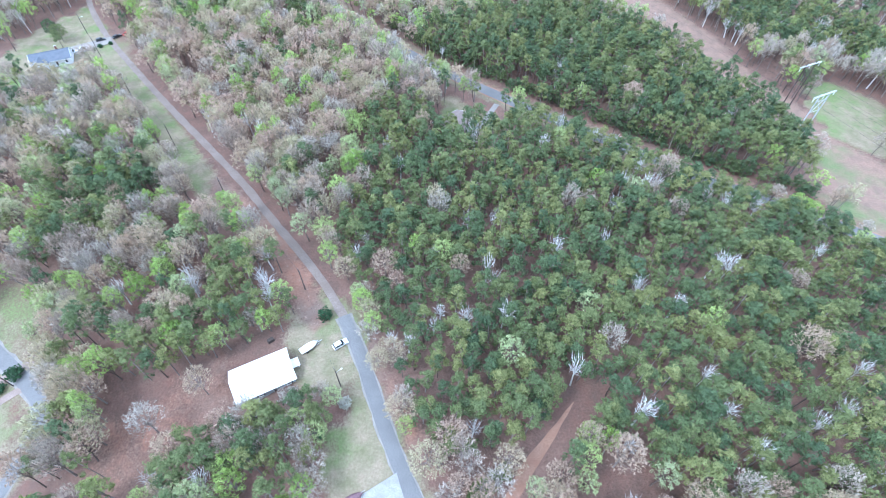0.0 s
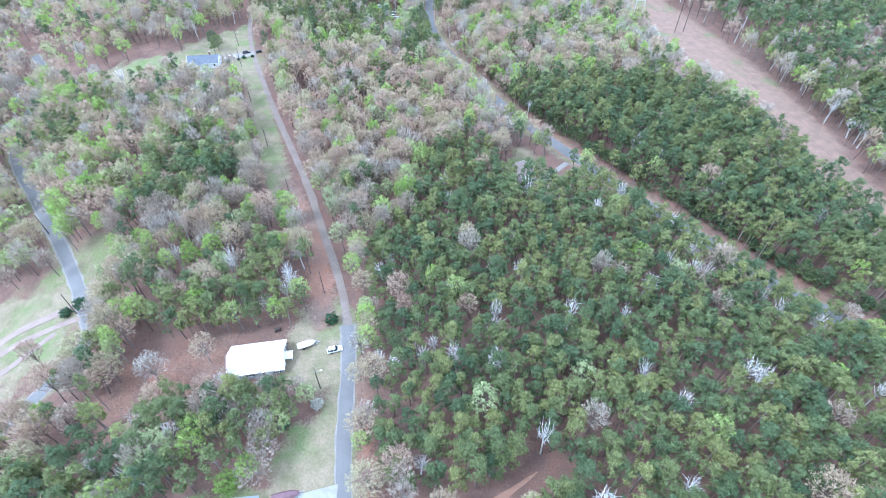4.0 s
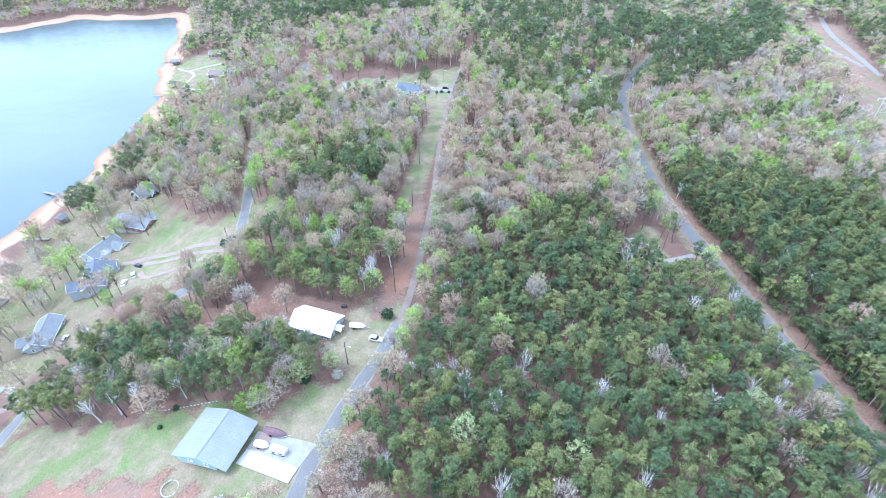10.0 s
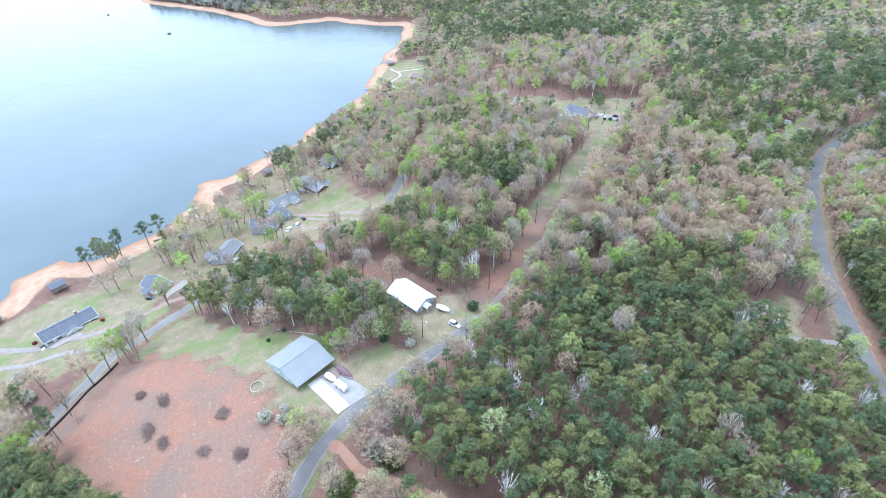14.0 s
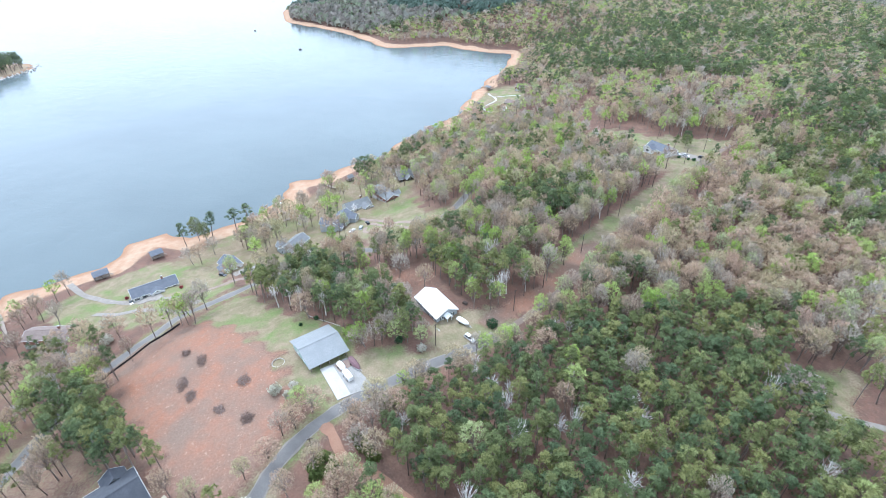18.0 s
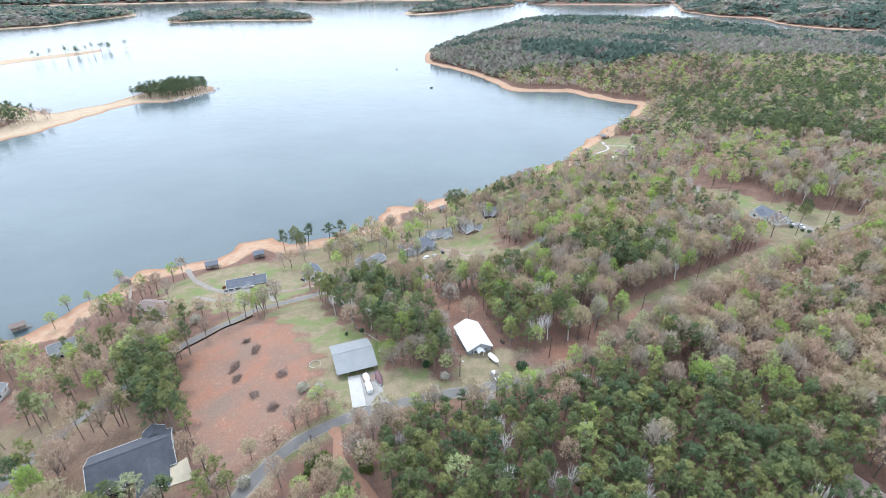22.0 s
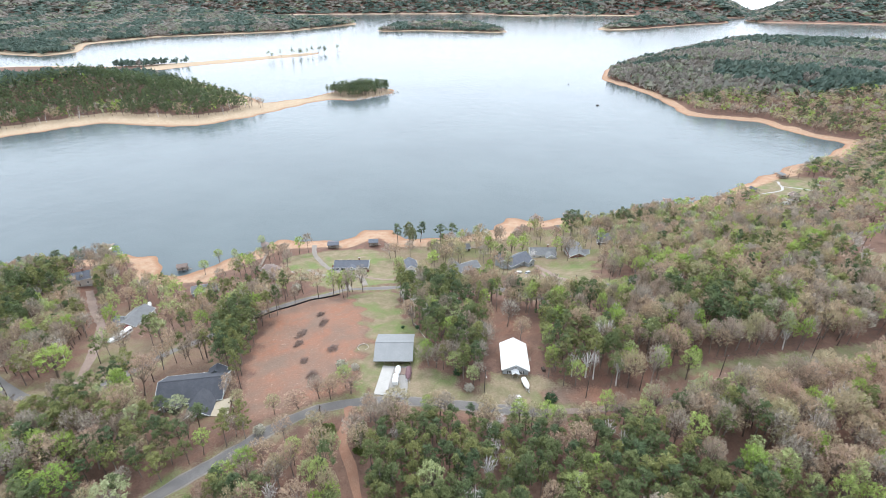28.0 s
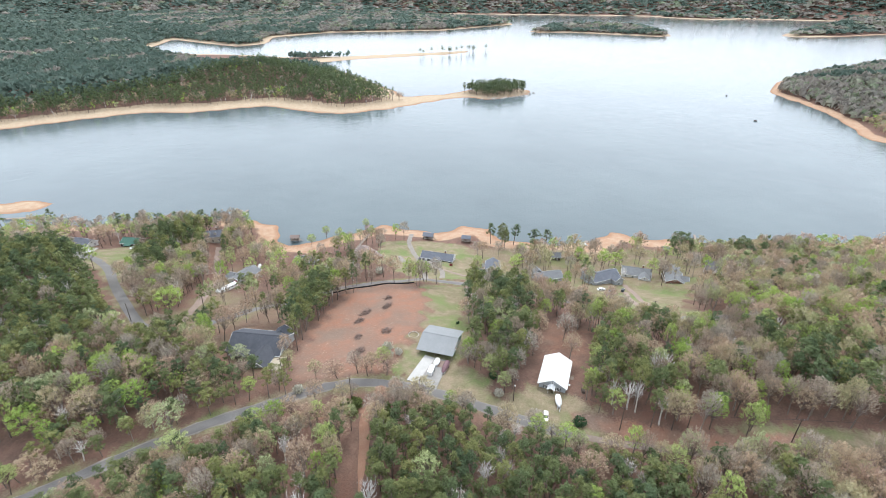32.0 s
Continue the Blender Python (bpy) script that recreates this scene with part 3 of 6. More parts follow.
gm.materials.append(M_ground)
tagged(new("ground", gm), "rolling ground with leaf litter, lawns, red clay and orange sandy shore", "ground", kind="structure")

wg = Geo().add([(-7000, -7000, 0), (7000, -7000, 0), (7000, 7000, 0), (-7000, 7000, 0)], [(0, 1, 2, 3)])
tagged(part("water", wg, M_water), "calm grey-green lake water under an overcast sky", "lake", kind="structure")


def ribbon(name, line, width, mat, label, lift=0.12, rough=0.15, category="road", seed=1, offset=0.0):
    rng = np.random.RandomState(seed)
    d = np.gradient(line, axis=0)
    d /= np.hypot(d[:, 0], d[:, 1])[:, None]
    nrm = np.stack([-d[:, 1], d[:, 0]], 1)
    cols = 7
    w = width / 2 * (1 + rough * (rng.rand(len(line)) - 0.5))
    if category == "track":
        w[-7:] *= np.linspace(1, 0.08, 7)
    us = np.linspace(-1, 1, cols)
    xy = line[:, None, :] + nrm[:, None, :] * (us[None, :, None] * w[:, None, None] + offset)
    z = height(xy[..., 0], xy[..., 1]) + lift + 0.04 * (1 - us[None, :] ** 2)
    vs = np.concatenate([xy, z[..., None]], 2).reshape(-1, 3)
    qq = (np.arange(len(line) - 1)[:, None] * cols + np.arange(cols - 1)[None, :]).ravel()
    fs = np.stack([qq, qq + 1, qq + cols + 1, qq + cols], 1)
    g = Geo()
    g.v, g.f = [tuple(p) for p in vs.tolist()], [tuple(f) for f in fs.tolist()]
    return tagged(part(name, g, mat), label, category, kind="structure")


ribbon("shoulder_lane", LANE_LOW, 4.8, M_gravel, "pale gravel shoulder beside the lane", 0.07, 0.35, "shoulder")
ribbon("road_lane", LANE_LOW, 3.8, M_asphalt, "worn grey asphalt lane with crumbling edges", 0.14, 0.06)
ribbon("road_gravel_lane", LANE_HIGH, 2.9, M_worn, "worn grey lane running straight through the woods", 0.12, 0.25)
ribbon("road_lake_lane", LAKE_LANE, 4.2, M_asphalt, "narrow grey asphalt lane above the shore houses", 0.14, 0.1)
ribbon("shoulder_lake_lane", LAKE_LANE, 5.6, M_gravel, "gravel shoulder beside the shore lane", 0.07, 0.3, "shoulder")
ribbon("shoulder_highway", HIGHWAY, 7.4, M_red_dirt, "red dirt shoulder beside the wider road", 0.07, 0.25, "shoulder")
ribbon("road_highway", HIGHWAY, 6.2, M_asphalt, "wide grey asphalt road curving through pines", 0.14, 0.04)
ribbon("road_loop_lane", LOOP_LANE, 5.0, M_asphalt, "grey asphalt lane curving between the woods and yards", 0.14, 0.1)
ribbon("drive_loop", LOOP_DRIVE, 4.2, M_track, "sandy drive with wheel ruts", 0.13, 0.3, "drive")
ribbon("track_spur", SPUR_TRACK, 3.6, M_red_dirt, "red clay track leading into the woods", 0.12, 0.5, "track")
ribbon("track_side", SIDE_TRACK, 2.6, M_red_dirt, "red clay side track through the brambles", 0.11, 0.5, "track")
ribbon("drive_house", HOUSE_DRIVE, 3.0, M_track, "pale dirt drive with two wheel tracks", 0.12, 0.3, "drive")
ribbon("drive_house_upper", HOUSE_DRIVE_B, 2.6, M_track, "second pale dirt drive across the lawn", 0.12, 0.3, "drive")
ribbon("drive_lake", LAKE_DRIVE, 3.4, M_gravel, "curved gravel drive behind the shore lane", 0.12, 0.25, "drive")
ribbon("drive_turn", TURN_DRIVE, 2.4, M_track, "dirt turning loop on the lawn", 0.11, 0.3, "drive")
ribbon("drive_ramp", RAMP_DRIVE, 3.4, M_gravel, "pale concrete drive running down to the sand", 0.12, 0.2, "drive")
ribbon("drive_shore", SHORE_DRIVE, 3.0, M_track, "narrow lane past the shore cottages", 0.12, 0.2, "drive")
ribbon("track_cut", curve([(-55, 664), (-30, 603), (0, 551), (29, 504)]), 5.0, M_gravel, "pale gravel track across the power line cut", 0.13, 0.3, "drive")
ribbon("track_cut_side", curve([(-45, 580), (-15, 548), (15, 518)]), 4.0, M_gravel, "pale side track in the power line cut", 0.12, 0.3, "drive")
ribbon("path_beach", curve([(-495, 172), (-465, 174.6), (-452, 170.5), (-437.5, 155), (-408, 160)]), 2.2, M_concrete, "white concrete path over the beach lawns", 0.14, 0.1, "path")
ribbon("path_beach_upper", curve([(-474, 174), (-466, 189), (-450, 200)]), 2.2, M_concrete, "white concrete path up to a beach house", 0.14, 0.1, "path")
ribbon("drive_north", NORTH_DRIVE, 3.4, M_gravel, "pale drive beside a white house", 0.12, 0.2, "drive")


# ---- trees ----
def leaves(rng, pts, size, out=None, bias=0.8, slim=1.0):
    """Small triangles at the points, turned outward and upward."""
    k = len(pts)
    nrm = rng.normal(size=(k, 3))
    nrm /= np.linalg.norm(nrm, axis=1)[:, None]
    nrm = nrm + bias * (np.array([0, 0, 1.0]) if out is None else out)
    nrm /= np.linalg.norm(nrm, axis=1)[:, None] + 1e-9
    a = np.cross(nrm, rng.normal(size=(k, 3)))
    a /= np.linalg.norm(a, axis=1)[:, None] + 1e-9
    b = np.cross(nrm, a)
    s = size * (0.6 + 0.8 * rng.rand(k))[:, None]
    v = np.stack([pts + a * s * 0.62, pts - a * s * 0.4 + b * s * 0.55 * slim, pts - a * s * 0.4 - b * s * 0.55 * slim], 1).reshape(-1, 3)
    return v, np.arange(3 * k).reshape(-1, 3)


def stick(p, q_, r0, r1, sides=3):
    p, q_ = np.asarray(p, float), np.asarray(q_, float)
    d = (q_ - p) / (np.linalg.norm(q_ - p) + 1e-9)
    a = np.cross(d, (0.31, 0.87, 0.38))
    a /= np.linalg.norm(a) + 1e-9
    b = np.cross(d, a)
    w = 2 * np.pi * np.arange(sides) / sides
    ring = np.cos(w)[:, None] * a + np.sin(w)[:, None] * b
    if r1 <= 0.012:
        return np.vstack([p + ring * r0, q_[None]]), np.array([(i, (i + 1) % sides, sides) for i in range(sides)])
    f = []
    for i in range(sides):
        j = (i + 1) % sides
        f += [(i, j, sides + j), (i, sides + j, sides + i)]
    return np.vstack([p + ring * r0, q_ + ring * r1]), np.array(f)


def blade(p, q_, r0):
    p, q_ = np.asarray(p, float), np.asarray(q_, float)
    a = np.cross(q_ - p, (0.2, 0.5, 0.84))
    a *= r0 / (np.linalg.norm(a) + 1e-9)
    return np.stack([p + a, p - a, q_]), np.array([(0, 1, 2)])


class Soup:
    def __init__(self):
        self.v, self.f, self.k = [], [], 0

    def add(self, v, f):
        self.v.append(np.asarray(v, float))
        self.f.append(np.asarray(f) + self.k)
        self.k += len(v)

    def done(self):
        return (np.vstack(self.v), np.vstack(self.f)) if self.v else (np.zeros((0, 3)), np.zeros((0, 3), int))


def lobes(rng, n, c_, r, up=0.35):
    """Centres of puffs spread over a rounded crown."""
    i = np.arange(n) + 0.5
    ct = 1 - (1.0 + up) * i / n
    st = np.sqrt(np.maximum(0, 1 - ct * ct))
    w = i * 2.4 + rng.rand() * 6.28
    d = np.stack([st * np.cos(w), st * np.sin(w), ct], 1)
    return c_ + d * r * rng.uniform(0.6, 0.85, (n, 1))


def puffs(rng, centres, mid, r, count, size, bias=0.9, slim=0.8, flat=0.8, inner=0.45):
    """Leaves gathered in soft clumps, lying loosely like the outside of each clump."""
    k = rng.randint(0, len(centres), count)
    o = rng.normal(size=(count, 3))
    out = centres[k] - mid
    out = out / (np.linalg.norm(out, axis=1)[:, None] + 1e-6)
    o = o / np.linalg.norm(o, axis=1)[:, None] + 0.55 * out + np.array([0, 0, 0.3])
    o /= np.linalg.norm(o, axis=1)[:, None]
    p = centres[k] + o * r * np.array([1, 1, flat]) * rng.uniform(inner, 1.05, (count, 1))
    return leaves(rng, p, size, o + 0.3 * out + np.array([0, 0, 0.4]), bias, slim)


def sprays(rng, pts, out, size, slim):
    """Fans of fine twigs, narrow at the limb and opening outward."""
    k = len(pts)
    a = out + rng.normal(size=(k, 3)) * 0.28
    a /= np.linalg.norm(a, axis=1)[:, None]
    b = np.cross(a, rng.normal(size=(k, 3)))
    b /= np.linalg.norm(b, axis=1)[:, None] + 1e-9
    s = size * rng.uniform(0.7, 1.3, (k, 1))
    v = np.stack([pts - a * s * 0.65, pts + a * s * 0.35 + b * s * slim, pts + a * s * 0.35 - b * s * slim], 1).reshape(-1, 3)
    return v, np.arange(3 * k).reshape(-1, 3)


def pine(seed, count, size, lod):
    """A bare straight stem, and an uneven crown of needle clumps in its upper half."""
    rng = np.random.RandomState(seed)
    bark, crown = Soup(), Soup()
    hgt, base = 16.5, 7.0 + 2.2 * rng.rand()
    lean = rng.normal(size=2) * 0.4
    axis_at = lambda z: np.array([lean[0] * z / hgt, lean[1] * z / hgt, z])
    bark.add(*stick(axis_at(-0.6), axis_at(10.0), 0.2, 0.13, 6 if lod == 0 else 3))
    bark.add(*stick(axis_at(10.0), axis_at(hgt - 1.2), 0.13, 0.01, 3))
    n = {0: 17, 1: 14, 2: 9, 3: 6}[lod]
    u = (np.arange(n) + 0.5) / n
    z = base + 0.6 + (hgt - base - 1.3) * u
    rad = 2.55 * np.clip(1.25 * (1 - u), 0, 1) ** 0.55 * rng.uniform(0.35, 1.1, n)
    w = np.arange(n) * 2.4 + rng.rand() * 6.28 + rng.normal(size=n) * 0.3
    cs = np.stack([rad * np.cos(w) + lean[0] * z / hgt, rad * np.sin(w) + lean[1] * z / hgt, z], 1)
    if lod <= 1:
        for c_ in cs[::1 if lod == 0 else 3]:
            a = axis_at(max(base - 0.6, c_[2] - 0.9))
            bark.add(*(stick(a, c_, 0.06, 0.01) if lod == 0 else blade(a, c_, 0.05)))
    mid = axis_at((hgt + base) / 2 - 1.0)
    crown.add(*puffs(rng, cs, mid, {0: 1.0, 1: 1.1, 2: 1.4, 3: 1.7}[lod], count, size, 0.9, 0.8 if lod < 2 else 1.0))
    return bark.done(), crown.done()


def broad_pine(seed):
    """An old wide-crowned pine with heavy limbs."""
    rng = np.random.RandomState(seed)
    bark, crown = Soup(), Soup()
    bark.add(*stick((0, 0, -0.6), (0.2, 0.1, 8), 0.5, 0.36, 8))
    bark.add(*stick((0.2, 0.1, 8), (0.4, 0.2, 17.5), 0.36, 0.05, 6))
    mid = np.array([0.3, 0.15, 11.5])
    cs = lobes(rng, 46, mid, np.array([9.0, 9.0, 9.5]), 0.55)
    for c_ in cs:
        bark.add(*stick((0.3, 0.15, max(5.0, c_[2] - 3.5)), c_, 0.14, 0.02))
    crown.add(*puffs(rng, cs, mid - np.array([0, 0, 2.0]), 2.2, 2300, 0.95, 1.0, 0.8, 0.7))
    return bark.done(), crown.done()


def hardwood(seed, ends_n, fan, fan_size, fan_slim, buds, bud_size, lod, rx=4.1, rz=6.0, thick=1.0, low=10.4, twigs=None):
    """A straight trunk, limbs that rise to a rounded crown, fans of fine twigs all through it, and buds or young leaves over the dome."""
    rng = np.random.RandomState(seed)
    bark, fine, crown = Soup(), Soup(), Soup()
    fork = low - rz - rng.uniform(-0.6, 0.8)
    lean = rng.normal(size=2) * 0.6
    mid = np.array([lean[0], lean[1], low])
    foot = np.array([lean[0] * 0.5, lean[1] * 0.5, fork])
    top = np.array([lean[0] * 0.9, lean[1] * 0.9, low + rz * 0.45])
    bark.add(*stick((0, 0, -0.6), foot, 0.24 * thick, 0.17 * thick, 6 if lod == 0 else 3))
    bark.add(*stick(foot, top, 0.15 * thick, 0.03 * thick, 4 if lod == 0 else 3))
    cs = lobes(rng, ends_n, mid, np.array([rx, rx, rz]), 0.45)
    for e in cs:
        u = rng.uniform(0.0, 0.5)
        a = foot + (top - foot) * u
        m = a + (e - a) * 0.5 + np.array([0, 0, -0.25]) * (1 - u) + rng.normal(size=3) * 0.2
        if lod == 0:
            fine.add(*stick(a, m, 0.08 * thick, 0.05 * thick))
            fine.add(*stick(m, e + (e - mid) * 0.12, 0.05 * thick, 0.01))
        else:
            fine.add(*blade(a, e, (0.075 if lod == 1 else 0.12) * thick))
        for j in range(twigs if twigs is not None else {0: 4, 1: 1, 2: 0, 3: 0}[lod]):
            p = m + (e - m) * rng.uniform(0.1, 1.0)
            o = (p - foot) / np.linalg.norm(p - foot) + rng.normal(size=3) * 0.45
            fine.add(*blade(p, p + o * rng.uniform(0.8, 1.7), {0: 0.045, 1: 0.07, 2: 0.1, 3: 0.13}[lod] * thick))
    if fan:
        d = rng.normal(size=(fan, 3))
        d /= np.linalg.norm(d, axis=1)[:, None]
        d[:, 2] = np.where(d[:, 2] < -0.45, -d[:, 2], d[:, 2])
        p = mid + d * np.array([rx, rx, rz]) * rng.uniform(0.5, 0.95, (fan, 1))
        o = p - (foot + np.array([0, 0, 0.8]))
        crown.add(*sprays(rng, p, o / np.linalg.norm(o, axis=1)[:, None], fan_size, fan_slim))
    if buds:
        crown.add(*puffs(rng, cs, mid - np.array([0, 0, 1.0]), {0: 1.05, 1: 1.2, 2: 1.6, 3: 2.0}[lod] * rx / 3.9, buds, bud_size, 0.7, 0.8, 0.9, 0.4))
    return bark.done(), fine.done(), crown.done()


def kinds(lod):
    """For each kind of tree, some shapes: lists of (vertices, triangles, slot)."""
    r = {}
    n_p, s_p = {0: (560, 0.66), 1: (190, 1.02), 2: (70, 1.5), 3: (40, 1.7)}[lod]
    r["pine"] = [[(*b, 0), (*c_, 1)] for b, c_ in (pine(10 + i, n_p, s_p, lod) for i in range(8))]
    en, nf, sf_, wf = {0: (26, 330, 1.5, 0.2), 1: (14, 150, 1.9, 0.28), 2: (7, 44, 2.4, 0.42), 3: (4, 18, 3.0, 0.55)}[lod]
    r["bare"] = [[(*b, 0), (*f, 0), (*c_, 1)] for b, f, c_ in (hardwood(30 + i, en, nf, sf_, wf, 0, 0, lod) for i in range(7))]
    en, nf, sf_, wf, nb, sb = {0: (26, 200, 1.4, 0.24, 420, 0.5), 1: (14, 80, 1.8, 0.32, 120, 0.85), 2: (7, 22, 2.3, 0.45, 36, 1.4), 3: (4, 9, 2.8, 0.6, 16, 2.2)}[lod]
    r["tan"] = [[(*b, 0), (*f, 0), (*c_, 1)] for b, f, c_ in (hardwood(50 + i, en, nf, sf_, wf, nb, sb, lod, 4.3, 5.8) for i in range(6))]
    en, nf, sf_, wf, nb, sb = {0: (24, 120, 1.3, 0.26, 480, 0.5), 1: (13, 50, 1.7, 0.34, 140, 0.85), 2: (7, 14, 2.2, 0.5, 40, 1.4), 3: (4, 6, 2.6, 0.6, 18, 2.1)}[lod]
    r["lime"] = [[(*b, 0), (*f, 0), (*c_, 1)] for b, f, c_ in (hardwood(70 + i, en, nf, sf_, wf, nb, sb, lod, 3.4, 6.0, low=9.8) for i in range(6))]
    en, tw = {0: (24, 5), 1: (16, 3), 2: (9, 1), 3: (6, 1)}[lod]
    r["pale"] = [[(*b, 0), (*f, 1), (*c_, 1)] for b, f, c_ in (hardwood(90 + i, en, 0, 1, 1, 0, 0.3, lod, 2.7, 4.6, 1.25, 9.6, tw) for i in range(5))]
    return r


TREE_MATS = {"broad": (M_bark, M_pine), "pine": (M_bark, M_pine, M_bark_s, M_pine_s), "bare": (M_bark, M_spray, M_bark_s, M_spray_s),
             "tan": (M_bark, M_tan, M_bark_s, M_tan_s), "lime": (M_bark, M_lime, M_bark_s, M_lime_s), "pale": (M_pale, M_pale, M_pale_s, M_pale_s)}
TREE_TEXT = {"broad": ("broad_pine", "old pine with a wide dark green crown", "pine tree"),
             "pine": ("pine_tree", "tall slender pine with a dark green rounded crown", "pine tree"),
             "bare": ("bare_tree", "leafless grey hardwood tree with fine pale twigs", "bare tree"),
             "tan": ("budding_tree", "hardwood tree with tan spring buds", "budding tree"),
             "lime": ("spring_tree", "slim hardwood tree with fresh light green leaves", "leafy tree"),
             "pale": ("pale_tree", "leafless tree with stark whitish limbs among pines", "pale tree")}

PINE_STRIP = [(-44, -80), (-30, -92), (12, -39), (15, -22), (8, -16)]
PINE_ZONES = [
    ([(0, 36), (-9, 56), (-21, 84), (-37, 109), (-32, 124), (-28, 145), (-32, 184), (0, 180), (42, 184), (100, 142), (150, 105), (170, 40), (120, 20), (70, 30), (30, 45)], 0.91),
    ([(52, 42), (70, 30), (120, 20), (170, 40), (150, 105), (100, 135)], 0.9),
    ([(98, 150), (54, 185), (14, 216), (-18, 242), (14, 262), (50, 264), (74, 280), (100, 250), (140, 210), (150, 160), (122, 132)], 0.92),
    ([(-108, -14), (-92, -28), (-62, 2), (-47, 24), (-30, 48), (-28, 60), (-42, 50), (-74, 36), (-100, 8)], 0.72),
    ([(-56, 70), (-76, 57), (-91, 60), (-84, 92), (-71, 100), (-45, 91), (-39, 81)], 0.55),
    ([(-132, 102), (-141, 135), (-121, 146), (-104, 134), (-103, 112)], 0.75),
    ([(58, -90), (62, -120), (60, -165), (58, -215), (66, -240), (110, -300), (118, -90), (100, -62)], 0.85),
    (PINE_STRIP, 0.9),
    ([(-118, 128), (-140, 128), (-152, 148), (-130, 160)], 0.5),
    ([(24, -160), (40, -160), (34, -200), (0, -270), (-14, -262), (8, -200)], 0.7),
    ([(-150, 370), (-60, 330), (-40, 480), (-190, 520)], 0.6),
    ([(150, 235), (146, 262), (133, 303), (110, 360), (40, 510), (200, 600), (400, 400), (330, 190), (232, 180), (206, 214)], 0.68),
    ([(-216, 304), (-254, 389), (-203, 480), (-134, 394), (-181, 307)], 0.8),
    ([(-60, 266), (-78, 255), (-92, 315), (-109, 410), (-138, 544), (-109, 498), (-89, 372), (-76, 315)], 0.85),
    ([(-79, 384), (-96, 489), (-120, 717), (-47, 517), (-47, 411), (-61, 371)], 0.8),
    ([(-692, 249), (-681, 366), (-645, 517), (-420, 450), (-317, 371), (-372, 306), (-487, 262)], 0.4),
    ([(-9, -290), (-40, -255), (-22, -200), (0, -190), (10, -240)], 0.8),
    ([(-101, 272), (-155, 275), (-216, 296), (-286, 409), (-257, 475), (-120, 420)], 0.5),
    ([(-395, 403), (-458, 350), (-755, 302), (-796, 409), (-673, 511), (-579, 804), (-305, 523)], 0.26),
    ([(48, -70), (110, -80), (115, 20), (60, 30), (40, 10)], 0.42),
    ([(-288, 30), (-330, 70), (-318, 84), (-270, 50)], 0.5),
]
TAN_ZONE = [(-44, 118), (-66, 140), (-160, 240), (-120, 270), (-60, 250), (-20, 205), (-38, 150)]
CLEAR = [CLAY, *GRASS, FIELD]
SPARSE = [OPEN_YARD, DARK_YARD, DRIVE_YARD, BEACH_LOT, UPPER_LOT, LITTER_LOT, WEST_YARD, [(-225, 250), (-205, 215), (-260, 200), (-290, 222), (-245, 240)], [(-86, -108), (-40, -80), (-80, -60), (-110, -30), (-120, 0), (-112, 55), (-140, 75), (-250, 60), (-250, -20), (-200, -75), (-140, -150), (-100, -160)],
          [(-20, -110), (-60, -160), (-40, -215), (-5, -160), (20, -125)]]
PLOTS = [(-244, 18, 17), (-46, 62, 13), (-32, 16, 13), (-17, 25, 12), (24, -35, 17), (26, -22, 9), (-11, -140, 15), (6, -121, 10), (30, -14, 9), (-24, -228, 10), (-58, -150, 10), (-120, -80, 17), (-135, -44, 12), (-91, -118, 18), (-68, -120, 9), (106, -32, 9), (120, -30, 11), (-440, 176, 18), (-415, 165, 14), (-400, 172, 10),
         (-170, 10, 14), (-198, 21, 11), (-206, 40, 10), (-238, 55, 10), (-151, -14, 11), (26, -252, 9), (50, -275, 10), (5, 178, 9), (21, 180, 9), (-184, 224, 18), (-164, 251, 9), (-120, 330, 14),
         (-350, 180, 14), (-29, 71, 5), (-174, 258, 9), (-480, 205, 12), (-410, 178, 8), (-160, -115, 14), (-170, -98, 9), (24, -20, 7), (-185, 243, 10), (76, 363, 5), (-165, 385, 10)]
HIGHWAY_NEAR = HIGHWAY[(HIGHWAY[:, 1] < 240) & (HIGHWAY[:, 1] > 190)] - np.array([3.0, 4.0])
LOOP_NEAR = LOOP_LANE[LOOP_LANE[:, 1] > -190] + np.array([4.0, 5.0])
LAKE_NEAR = LAKE_LANE[(LAKE_LANE[:, 1] > -30) & (LAKE_LANE[:, 1] < 75)] + np.array([6.0, -2.0])
LOW_NEAR = LANE_LOW[LANE_LOW[:, 0] > 14] + np.array([1.0, 5.0])
ROADS = [(LOW_NEAR, 5.5), (LAKE_NEAR, 6.5), (LOOP_NEAR, 6), (HIGHWAY_NEAR, 4.6), (LANE_LOW, 3.6), (LANE_HIGH, 4.6), (LAKE_LANE, 4.2), (HIGHWAY, 3.7), (LOOP_LANE, 4.5), (LOOP_DRIVE, 5.5), (SPUR_TRACK, 4), (SIDE_TRACK, 3), (HOUSE_DRIVE, 3.5), (HOUSE_DRIVE_B, 3), (RAMP_DRIVE, 3.5), (LAKE_DRIVE, 3), (VERGE, 6.0), (RED_YARD, 3.4), (RED_BANK, 1.0)]


def field_noise(x, y, s):
    return (np.sin(x / s + 1.7) * np.cos(y / s * 1.13 + 0.6) + 0.6 * np.sin(x / s * 2.3 - y / s * 1.7) + 0.4 * np.cos(y / s * 3.1 + x / s)) / 2


def in_sight(x, y):
    """The side of the country that the flight looks over."""
    return x < np.maximum(118, 0.95 * y + 70)


